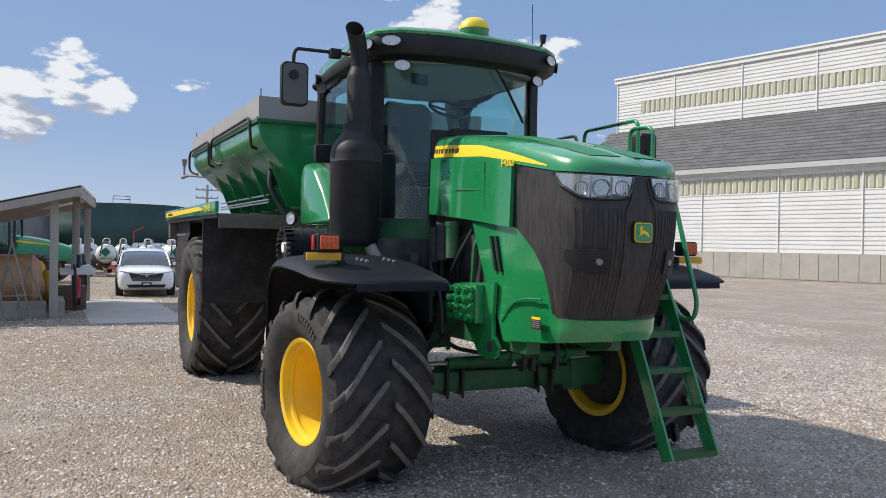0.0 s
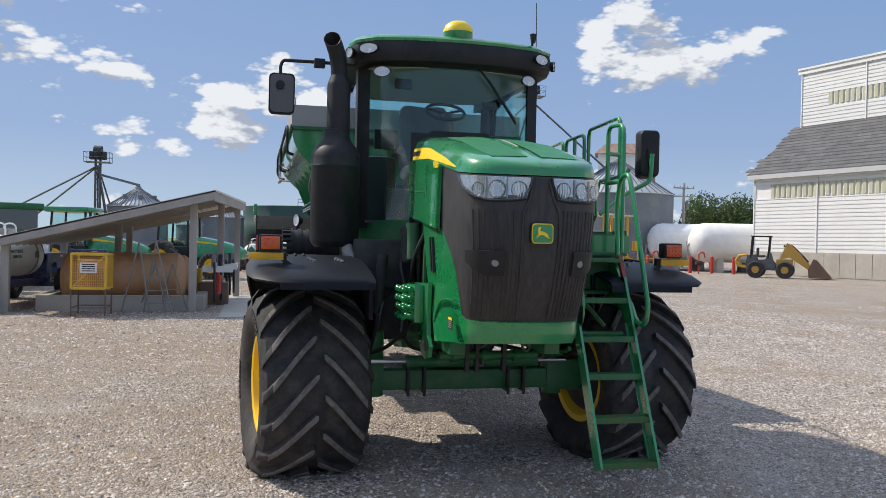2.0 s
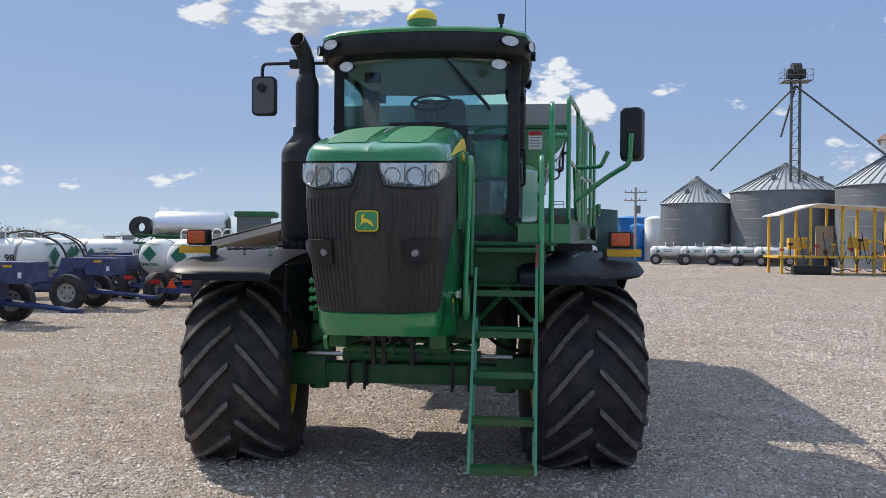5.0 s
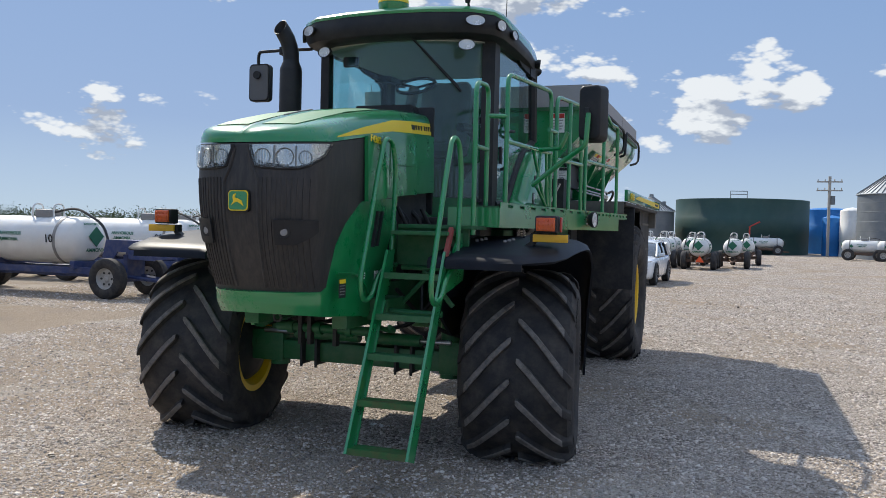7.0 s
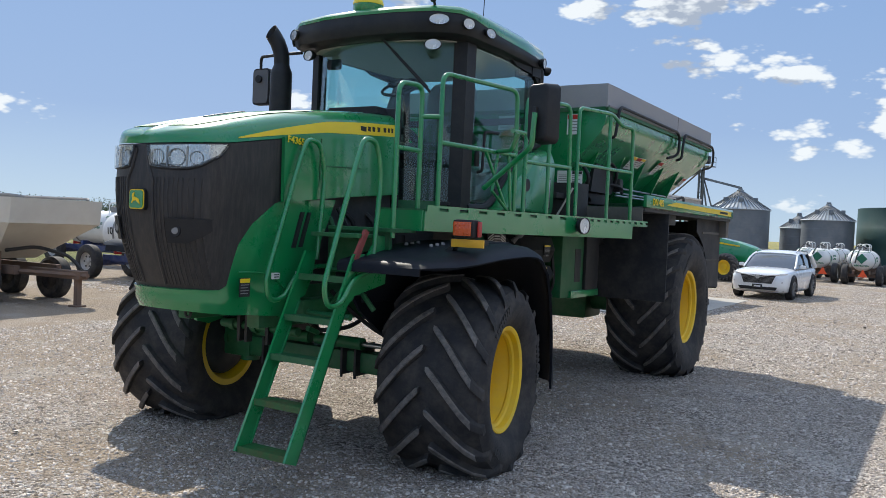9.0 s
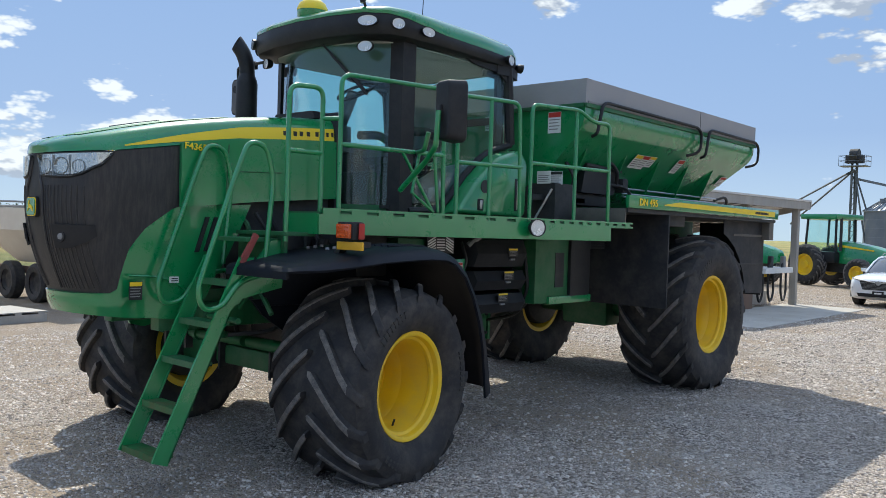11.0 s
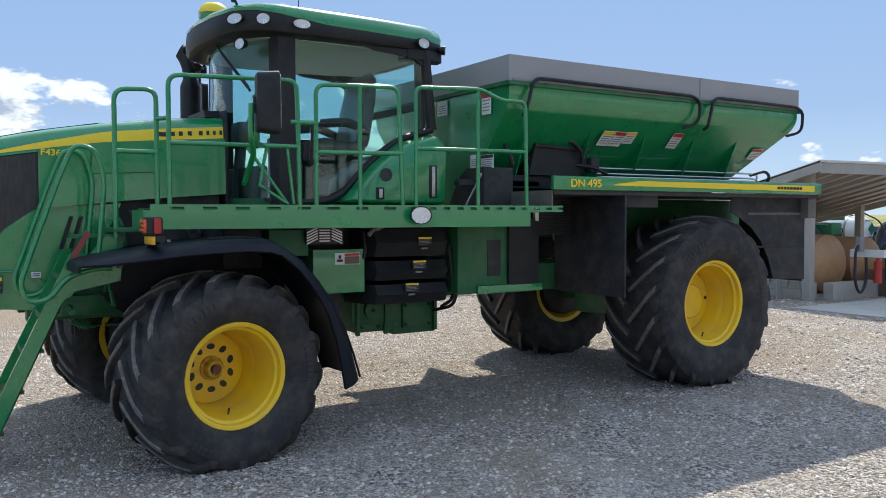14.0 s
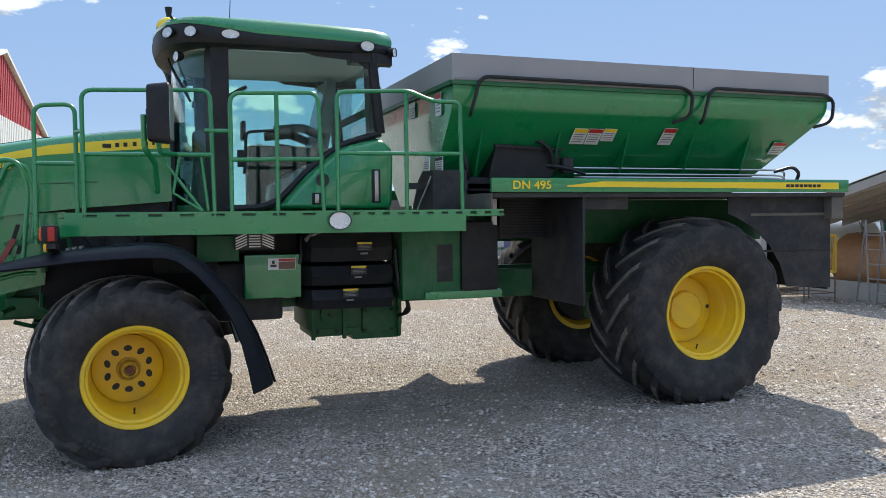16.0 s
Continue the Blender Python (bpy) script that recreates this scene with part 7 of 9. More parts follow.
# ---- ammonia nurse tanks ----
WAGONRIM = surf("pale_steel_rim", (0.42, 0.42, 0.41), (0.30, 0.29, 0.27), 0.5, 0.65, scale=8, dust=DUST, dust_amt=0.3)


def nurse_tank(L, R, gear_mat, label, number="", axle=2.4, group="nurse tanks", hitch=True, prints=True, dx=0.0, base=0.72):
    """A pressure tank on a four-wheel running gear; its length along x, hitch at +x."""
    t = thing("nurse_tank_wagon", label, "tank wagon", group)
    zc = base + R
    bm = B()
    h = L / 2
    prof = [(-h, 0.0), (-h + 0.02, R * 0.35), (-h + 0.10, R * 0.68), (-h + 0.22, R * 0.90), (-h + 0.38, R), (h - 0.38, R), (h - 0.22, R * 0.90), (h - 0.10, R * 0.68), (h - 0.02, R * 0.35), (h, 0.0)]
    revolve(bm, prof, 32)
    tk = part("tank", bm, WHITE, t, "white domed pressure tank", at=Matrix.Translation((dx, 0, zc)))
    for u in (-h * 0.62, h * 0.62):
        bm = B()
        revolve(bm, [(u - 0.04, R + 0.004), (u - 0.04, R + 0.012), (u + 0.04, R + 0.012), (u + 0.04, R + 0.004)], 32)
        part("strap", bm, GREY, tk)
        bm = B()
        box(bm, u - 0.06, u + 0.06, -0.5, 0.5, 0.62, 0.80, 0.01)
        part("saddle", bm, gear_mat, t)
    bm = B()
    box(bm, -0.22, 0.22, -0.2, 0.2, zc + R - 0.04, zc + R + 0.16, 0.03)
    part("valve_box", bm, GREY, t)
    for u in (-0.32, 0.32):
        bm = B()
        tube(bm, [(u, -0.16, zc + R - 0.05), (u, -0.16, zc + R + 0.30), (u, 0.16, zc + R + 0.30), (u, 0.16, zc + R - 0.05)], 0.022, n=6, rnd=0.15)
        part("guard_hoop", bm, WHITE, t)
    bm = B()
    tube(bm, [(0.2, 0.0, zc + R + 0.1), (h * 0.5, -0.1, zc + R + 0.22), (h * 0.95, -0.2, zc + R * 0.7), (h + 0.12, -0.25, zc - 0.1)], 0.03, n=6, rnd=0.3)
    part("hose", bm, INK, t, "black rubber hose")
    bm = B()
    for s in (-1, 1):
        box(bm, -h * 0.95 + dx, h * 0.95, s * 0.30, s * 0.38, 0.50, 0.66, 0.01)
    box(bm, -axle / 2 - 0.06, -axle / 2 + 0.06, -0.62, 0.62, 0.36, 0.5)
    box(bm, axle / 2 - 0.06, axle / 2 + 0.06, -0.62, 0.62, 0.36, 0.5)
    box(bm, -axle / 2, axle / 2, -0.08, 0.08, 0.42, 0.56)
    part("running_gear", bm, gear_mat, t, smooth=False)
    if dx:
        # gooseneck plates over the steering axle
        g = axle / 2 - 2.45
        for s in (-1, 1):
            bm = B()
            prism(bm, [(g + 1.9, 0.56), (g + 2.08, 0.56), (g + 2.42, 1.06), (g + 2.70, 1.06), (g + 2.74, 0.90), (g + 3.45, 0.88), (g + 3.45, 1.33), (g + 2.1, 1.33)], "y", s * 0.36, s * 0.40)
            gp_ = part("gooseneck_plate", bm, gear_mat, t, "navy blue steel gooseneck plate", smooth=False)
            bm = B()
            box(bm, g + 2.95, g + 3.15, s * 0.402, s * 0.408, 1.22, 1.27)
            part("amber_mark", bm, REFLECT, gp_, smooth=False)
            bm = B()
            box(bm, g + 3.28, g + 3.36, s * 0.402, s * 0.408, 1.0, 1.12)
            part("white_mark", bm, LABEL, gp_, smooth=False)
        bm = B()
        box(bm, g + 2.1, g + 3.45, -0.36, 0.36, 1.28, 1.326, 0.004)
        box(bm, g + 3.40, g + 3.446, -0.36, 0.36, 0.90, 1.28)
        box(bm, g + 2.5, g + 2.62, -0.30, 0.30, 0.45, 1.0, 0.01)
        part("gooseneck_top", bm, gear_mat, t, smooth=False)
        for s in (-1, 1):
            bm = B()
            box(bm, -axle / 2 - 0.42, -axle / 2 - 0.38, s * 0.35, s * 0.62, 0.62, 0.74)
            part("tail_lens", bm, RED, t, "red tail lens", smooth=False)
    if hitch:
        bm = B()
        end = axle / 2 + (2.0 if dx else 1.0)
        for y in (-0.25, 0.25):
            tube(bm, [(axle / 2, y, 0.50), (end - 0.5, y * 0.2, 0.36), (end, 0, 0.30)], 0.05, n=6)
        box(bm, end - 0.45, end, -0.06, 0.06, 0.27, 0.36, 0.01)
        part("tongue", bm, gear_mat, t)
    for sx in (-1, 1):
        for sy in (-1, 1):
            bm = B()
            revolve(bm, [(-0.11, 0.24), (-0.14, 0.30), (-0.14, 0.40), (-0.10, 0.455), (-0.05, 0.465), (0.05, 0.465), (0.10, 0.455), (0.14, 0.40), (0.14, 0.30), (0.11, 0.24)], 28)
            w = part("wheel", bm, RUBBER, t, "black wagon tyre on a pale rim", at=Matrix.Translation((sx * axle / 2, sy * 0.72, 0.46)) @ Matrix.Rotation(radians(90), 4, "Z"))
            bm = B()
            revolve(bm, [(-0.10, 0.245), (-0.04, 0.20), (-0.03, 0.09), (-0.06, 0.06), (-0.06, 0.0)], 20)
            revolve(bm, [(0.10, 0.245), (0.04, 0.20), (0.03, 0.09), (0.06, 0.06), (0.06, 0.0)], 20)
            rm_ = part("rim", bm, WAGONRIM, w)
            for k in range(6):
                a = k * math.pi / 3
                for q in (-1, 1):
                    bm = B()
                    cyl(bm, (q * 0.034, 0.145 * math.cos(a), 0.145 * math.sin(a)), (q * 0.050, 0.145 * math.cos(a), 0.145 * math.sin(a)), 0.026, n=8)
                    part("rim_hole", bm, DARK, rm_)
    if prints:
        for s in (-1, 1):
            rz_ = 0 if s < 0 else 180
            y = s * (R + 0.006)
            m = Matrix.Translation((dx, 0, zc)) @ Matrix.Rotation(radians(rz_), 4, "Z")
            def put(text, size, x, z, mat):
                ang = math.asin(max(-0.9, min(0.9, z / R)))
                words("print", text, size, mat, t, m @ Matrix.Translation((x, -math.cos(ang) * R - 0.012, z)) @ Matrix.Rotation(radians(90) - ang, 4, "X"), align="CENTER")
            put("ANHYDROUS", 0.12, -0.15, 0.10, PLASTIC_G)
            put("AMMONIA", 0.12, -0.15, -0.04, PLASTIC_G)
            if number:
                put(number, 0.26, h * 0.55, -0.05, INK)
                put(number, 0.26, -h * 0.68, -0.05, INK)
            bm = B()
            prism(bm, [(-0.15, 0), (0, -0.15), (0.15, 0), (0, 0.15)], "y", -0.008, 0.0)
            part("placard", bm, PLASTIC_G, t, "green diamond placard", smooth=False, at=m @ Matrix.Translation((-0.9, -R - 0.004, 0.02)))
        for s in (-1, 1):
            m = Matrix.Translation((dx + s * (h - 0.10), 0, zc + 0.10)) @ Matrix.Rotation(radians(90 * s), 4, "Z")
            bm = B()
            prism(bm, [(-0.24, 0), (0, -0.24), (0.24, 0), (0, 0.24)], "y", -0.118, -0.10)
            part("placard", bm, PLASTIC_G, t, "green diamond placard", smooth=False, at=m)
            words("print", "ANHYDROUS", 0.10, PLASTIC_G, t, m @ Matrix.Translation((0, -0.03, 0.27)) @ Matrix.Rotation(radians(50), 4, "X"), align="CENTER")
            words("print", "AMMONIA", 0.13, PLASTIC_G, t, m @ Matrix.Translation((0, -0.085, -0.36)) @ Matrix.Rotation(radians(105), 4, "X"), align="CENTER")
    return t


n1 = nurse_tank(3.9, 0.56, NAVY, "white ammonia nurse tank on a navy blue running gear", "10", axle=4.9, dx=-0.5)
n1.matrix_basis = pose(-12.75, 9.55, 0, 0, 0, 0)
n2 = nurse_tank(3.9, 0.56, NAVY, "white ammonia nurse tank on a navy blue running gear", "98", axle=4.6, dx=-0.4)
n2.matrix_basis = pose(-13.0, 13.6, 0, 0, 0, 3)
copy_thing(n1, pose(-14.6, 17.4, 0, 0, 0, -2))
copy_thing(n2, pose(-8.23, 17.1, 0, 0, 0, 82))
copy_thing(n2, pose(-10.26, 19.5, 0, 0, 0, 83))
copy_thing(n1, pose(-17.5, 22.5, 0, 0, 0, 2))
copy_thing(n2, pose(-19.5, 13.0, 0, 0, 0, 4))
copy_thing(n1, pose(-16.5, 27.5, 0, 0, 0, 3))
copy_thing(n1, pose(-10.9, 27.6, 0, 0, 0, 5))
copy_thing(n2, pose(-19.0, 30.5, 0, 0, 0, 40))
copy_thing(n2, pose(-15.6, 34.0, 0, 0, 0, 65))
n3 = nurse_tank(3.3, 0.48, RUST, "white ammonia nurse tank on a rusty running gear", "", axle=2.2, base=0.64)
n3.matrix_basis = pose(1.3, 38.6, 0, 0, 0, -92)
for x, y, r in ((-0.6, 39.5, -95), (0.6, 44.5, -93), (2.9, 41.5, -92), (3.6, 47.5, -90), (-1.8, 43.5, -96), (5.6, 77.0, 0), (12.6, 66.5, -12), (15.0, 65.8, -12), (17.0, 65.0, -14), (18.8, 64.4, -14), (20.6, 63.6, -14), (-0.9, 49.0, -95)):
    copy_thing(n3, pose(x, y, 0, 0, 0, r))
# orange slow-vehicle triangles on the wagons
for x, y, z in ((1.33, 36.75, 0.56), (-0.45, 37.65, 0.56), (-8.79, 14.86, 0.58)):
    bm = B()
    prism(bm, [(-0.2, -0.17), (0.2, -0.17), (0.0, 0.18)], "y", -0.01, 0.01)
    solid("slow_vehicle_sign", bm, surf("warning_orange_%d" % int(x * 10), (0.85, 0.10, 0.02), (0.8, 0.09, 0.02), 0.4), "orange triangular slow-vehicle sign on a wagon tail", "warning sign", "slow vehicle signs", smooth=False, at=pose(x, y, z))

# big storage tanks by the loading dock
for k, (x, y) in enumerate(((35.3, 55.8), (37.0, 52.0), (33.4, 60.0))):
    t = thing("bulk_tank", "large white horizontal ammonia storage tank on piers", "storage tank", "bulk ammonia tanks", at=pose(x, y, 0, 0, 0, -12))
    bm = B()
    R, h = 1.55, 5.2
    revolve(bm, [(-h, 0), (-h + 0.1, R * 0.45), (-h + 0.4, R * 0.78), (-h + 0.8, R * 0.95), (-h + 1.2, R), (h - 1.2, R), (h - 0.4, R * 0.78), (h, 0)], 36)
    part("tank", bm, WHITE, t, at=Matrix.Translation((0, 0, 2.35)))
    for u in (-3, 3):
        bm = B()
        box(bm, u - 0.25, u + 0.25, -1.0, 1.0, 0, 1.2)
        part("pier", bm, CONCRETE, t, smooth=False)
    bm = B()
    tube(bm, [(-h - 0.1, 0, 0.6), (-h - 0.1, 0, 2.0), (-h + 0.05, 0, 2.3)], 0.06, n=6)
    tube(bm, [(-h - 0.1, -0.4, 0.6), (-h - 0.1, 0.4, 2.4)], 0.03, n=4)
    part("piping", bm, GREY, t)
for i in range(9):
    bm = B()
    cyl(bm, (0, 0, 0), (0, 0, 1.25), 0.13, n=12)
    cyl(bm, (0, 0, 1.25), (0, 0, 1.30), 0.13, 0.05, n=12)
    solid("bollard", bm, SAFERED, "red painted steel bollard before the tanks", "bollard", "red bollards", at=pose(24.8 + i * 1.35, 52.8 - i * 0.75, 0))

# yellow loading dock with a pale canopy
dk = thing("loading_dock", "yellow steel loading dock with a pale tin canopy and hoses", "loading dock", at=pose(19.6, 47.3, 0, 0, 0, 3))
for x in (-3.6, -1.9, 0.0, 1.9, 3.7):
    for y in (-1.2, 1.2):
        bm = B()
        box(bm, x - 0.07, x + 0.07, y - 0.07, y + 0.07, 0, along([(-3.9, 3.56), (-1.6, 4.22), (4.1, 3.96)], x) + 0.02)
        part("dock_post", bm, CAGE, dk, smooth=False)
bm = B()
box(bm, -3.9, 4.0, -1.4, 1.4, 0.98, 1.1)
part("dock_floor", bm, CAGE, dk, smooth=False)
bm = B()
prism(bm, [(-3.9, 3.55), (-1.6, 4.22), (4.1, 3.95), (4.1, 4.03), (-1.6, 4.32), (-3.9, 3.63)], "y", -1.7, 1.6)
part("canopy", bm, surf("pale_tin", (0.58, 0.56, 0.50), (0.66, 0.64, 0.58), 0.5, rand=0.2), dk, smooth=False)
for x, z in ((-2.9, 1.5), (-2.2, 1.55), (-0.8, 1.5), (0.8, 1.6), (1.4, 1.5), (4.6, 1.6), (3.0, 1.5)):
    bm = B()
    box(bm, x - 0.22, x + 0.22, -1.0, -0.6, z, z + 0.7, 0.05)
    part("pump_box", bm, CAGE if x != -0.8 else GREY, dk)
for x in (-2.6, -1.2, -0.5, 0.4, 1.1, 2.3):
    bm = B()
    tube(bm, [(x, -1.3, 2.6), (x + 0.15, -1.45, 1.3), (x + 0.4, -1.35, 0.5), (x + 0.7, -1.3, 1.4)], 0.028, n=5, rnd=0.3)
    part("hose", bm, INK, dk)
bm = B()
for y in (-1.5,):
    for k in range(7):
        tube(bm, [(2.3 + k * 0.28, y, 0.05), (2.3 + k * 0.28, y, 1.2 + 0.0 * k)], 0.035, n=4)
    tube(bm, [(1.9, y, 2.1), (4.0, y, 0.9)], 0.06, n=5)
    tube(bm, [(1.9, y, 1.2), (4.0, y, 0.1)], 0.06, n=5)
    tube(bm, [(4.4, y, 0.0), (4.4, y, 1.1), (5.6, y, 1.1), (5.6, y, 0.0)], 0.06, n=5)
part("stair_rail", bm, CAGE, dk)
bm = B()
box(bm, -3.2, -1.0, -1.9, -1.3, 0.0, 0.55, 0.08)
solid("black_trough", bm, BLACK, "long black plastic trough by the dock", "trough", at=pose(19.6, 46.6, 0))

# valves, drums and pipes about the dock
rnd = random.Random(21)
for k in range(16):
    x, z = -3.6 + k * 0.52, rnd.uniform(1.35, 2.1)
    bm = B()
    tube(bm, [(x, -1.15, 1.1), (x, -1.15, z), (x + rnd.uniform(-0.3, 0.3), -1.25, z + 0.1)], 0.035, n=5)
    cyl(bm, (x - 0.12, -1.2, z), (x + 0.12, -1.2, z), 0.09, n=8)
    part("valve", bm, (SAFERED, DARK, CAGE, GREY)[k % 4], dk)
for k in range(9):
    bm = B()
    x = -3.5 + k * 0.9 + rnd.uniform(-0.2, 0.2)
    tube(bm, [(x, -1.55, 0.35), (x + 0.2, -1.6, 0.2), (x + 0.5, -1.6, 0.25), (x + 0.8, -1.5, rnd.uniform(0.2, 0.8))], 0.04, n=5, rnd=0.1)
    part("ground_pipe", bm, (DARK, SAFERED, GREY)[k % 3], dk)
bm = B()
box(bm, -0.9, 0.2, 0.6, 0.7, 1.1, 3.0, 0.01)
part("timber_screen", bm, WOODY, dk, smooth=False)
for k, (x, y) in enumerate(((24.3, 50.8), (25.2, 51.4), (26.1, 50.2), (27.2, 50.0), (28.5, 49.4), (30.2, 48.6))):
    t = thing("standpipe", "red and grey pipe stand with valves before the tanks", "pipe stand", "pipe stands", at=pose(x, y, 0))
    bm = B()
    tube(bm, [(0, 0, 0), (0, 0, 1.5), (0.4, 0, 1.6), (0.5, 0, 1.2)], 0.06, n=6, rnd=0.1)
    part("pipe", bm, SAFERED if k % 2 else GREY, t)
    bm = B()
    cyl(bm, (-0.25, 0, 0.8), (0.25, 0, 0.8), 0.14, n=10)
    part("valve", bm, DARK if k % 2 else SAFERED, t)

# ---- compact loader ----
ldr = thing("wheel_loader", "yellow articulated wheel loader with a worn steel bucket lowered", "loader", at=pose(31.9, 42.25, 0, 0, 0, -38))
bm = B()
prism(bm, [(-1.45, 0.55), (0.25, 0.50), (0.30, 0.95), (0.05, 1.15), (-0.05, 1.70), (-0.20, 1.72), (-0.35, 1.18), (-0.9, 1.15), (-1.0, 1.55), (-1.5, 1.5), (-1.6, 0.9)], "y", -0.52, 0.52)
bmesh.ops.bevel(bm, geom=bm.edges[:], offset=0.04, segments=2, affect="EDGES")
part("rear_body", bm, surf("loader_grey", (0.075, 0.08, 0.085), (0.11, 0.115, 0.12), 0.55, 0.7, dust=DUST, dust_amt=0.3), ldr, "grey loader chassis")
bm = B()
tube(bm, [(-1.62, -0.5, 0.70), (-2.05, -0.5, 0.78), (-2.22, -0.5, 1.10), (-2.0, -0.5, 1.45), (-1.55, -0.5, 1.50)], 0.09, n=8)
tube(bm, [(-1.62, 0.5, 0.70), (-2.05, 0.5, 0.78), (-2.22, 0.5, 1.10), (-2.0, 0.5, 1.45), (-1.55, 0.5, 1.50)], 0.09, n=8)
box(bm, -2.2, -1.9, -0.55, 0.55, 0.75, 0.95, 0.03)
part("rear_guard", bm, LOADER, ldr, "yellow rear guard frame")
bm = B()
tube(bm, [(0.75, -0.35, 2.15), (1.5, -0.35, 1.75), (2.25, -0.35, 1.1)], 0.06, n=8)
tube(bm, [(0.75, 0.35, 2.15), (1.5, 0.35, 1.75), (2.25, 0.35, 1.1)], 0.06, n=8)
part("bucket_cylinder", bm, DARK, ldr)
bm = B()
tube(bm, [(0.9, 0.1, 2.3), (1.3, 0.1, 2.15), (1.9, 0.05, 1.55), (2.2, 0.0, 1.2)], 0.035, n=6, rnd=0.15)
part("hose", bm, INK, ldr)
bm = B()
box(bm, 0.3, 1.3, -0.45, 0.45, 0.5, 1.25, 0.06)
prism(bm, [(0.5, 1.2), (0.9, 2.25), (1.2, 2.25), (2.5, 0.75), (2.4, 0.5), (1.1, 1.4)], "y", -0.42, -0.28)
prism(bm, [(0.5, 1.2), (0.9, 2.25), (1.2, 2.25), (2.5, 0.75), (2.4, 0.5), (1.1, 1.4)], "y", 0.28, 0.42)
part("lift_arm", bm, LOADER, ldr, "yellow lift arms", smooth=False)
bm = B()
for x, y in ((-1.3, -0.5), (-1.3, 0.5), (-0.2, -0.5), (-0.2, 0.5)):
    tube(bm, [(x, y, 1.3), (x + 0.1, y, 2.75)], 0.05, n=6)
box(bm, -1.3, 0.0, -0.6, 0.6, 2.72, 2.80, 0.02)
part("roll_cage", bm, BLACK, ldr)
bm = B()
box(bm, -0.9, -0.4, -0.3, 0.3, 1.35, 1.5, 0.04)
box(bm, -0.95, -0.8, -0.3, 0.3, 1.45, 2.0, 0.04)
part("seat", bm, SEAT, ldr)
bm = B()
prism(bm, [(2.3, 0.1), (3.6, 0.05), (3.65, 0.12), (2.75, 1.25), (2.55, 1.3), (2.25, 0.6)], "y", -0.95, 0.95)
part("bucket", bm, RUST, ldr, "worn brown steel bucket", smooth=False)
for x in (-0.95, 0.85):
    for y in (-0.72, 0.72):
        bm = B()
        revolve(bm, [(-0.16, 0.24), (-0.18, 0.5), (-0.12, 0.56), (0.12, 0.56), (0.18, 0.5), (0.16, 0.24)], 24)
        w = part("wheel", bm, RUBBER, ldr, at=Matrix.Translation((x, y, 0.55)) @ Matrix.Rotation(radians(90), 4, "Z"))
        bm = B()
        revolve(bm, [(-0.15, 0.25), (-0.1, 0.2), (-0.1, 0.0)], 16)
        revolve(bm, [(0.15, 0.25), (0.1, 0.2), (0.1, 0.0)], 16)
        part("rim", bm, LOADER, w)

# ---- open shed with tanks ----
shed = thing("pump_shed", "open lean-to pump shed with a sloping roof on grey posts", "shed")
SX0, SX1, SY0, SY1 = -7.75, -2.9, 14.6, 21.0


def shed_z(x):
    return lerp(1.62, 2.88, (x - SX0) / (SX1 - SX0))


for x, y in ((-3.3, 14.9), (-7.55, 14.72), (-2.75, 17.9), (-2.35, 20.6), (-7.5, 20.6), (-5.6, 20.6), (-5.5, 17.8)):
    bm = B()
    box(bm, x - 0.09, x + 0.09, y - 0.09, y + 0.09, 0, shed_z(x) + 0.05, 0.008)
    part("post", bm, WOODY, shed, "grey weathered timber post")


def roof_edge(x0, y0, x1, y1):
    pass


bm = B()
prism(bm, [(SX0, shed_z(SX0) + 0.10), (SX1 + 0.15, shed_z(SX1) + 0.13), (SX1 + 0.15, shed_z(SX1) + 0.18), (SX0, shed_z(SX0) + 0.15)], "y", SY0 - 0.15, SY1 + 0.15)
bmesh.ops.transform(bm, matrix=Matrix.Translation((0, 0, 0)), verts=bm.verts)
for v in bm.verts:
    v.co.x += (v.co.y - 14.6) * 0.10 * (1 if v.co.x > -5 else 0.2)
part("roof_sheet", bm, surf("dull_tin_roof", (0.56, 0.53, 0.49), (0.64, 0.61, 0.56), 0.6, stretch=(1, 3, 1)), shed, smooth=False)
for y in (SY0 - 0.12, SY1 + 0.1):
    bm = B()
    dx = (y - 14.6) * 0.10
    prism(bm, [(SX0, shed_z(SX0) - 0.08), (SX1 + 0.15 + dx, shed_z(SX1) - 0.06), (SX1 + 0.15 + dx, shed_z(SX1) + 0.16), (SX0, shed_z(SX0) + 0.14)], "y", y - 0.03, y + 0.03)
    part("fascia", bm, WOODY, shed, smooth=False)
bm = B()
prism(bm, [(SX1 + 0.12, SY0 - 0.1), (SX1 + 0.78, SY1 + 0.1), (SX1 + 0.72, SY1 + 0.1), (SX1 + 0.06, SY0 - 0.1)], "z", shed_z(SX1) - 0.10, shed_z(SX1) + 0.12)
part("fascia", bm, WOODY, shed, smooth=False)
for y in np.linspace(SY0 + 0.7, SY1 - 0.6, 9):
    bm = B()
    prism(bm, [(SX0 + 0.1, shed_z(SX0) - 0.05), (SX1 + 0.1, shed_z(SX1) - 0.02), (SX1 + 0.1, shed_z(SX1) + 0.125), (SX0 + 0.1, shed_z(SX0) + 0.095)], "y", y - 0.025, y + 0.025)
    part("rafter", bm, WOODY, shed, smooth=False)
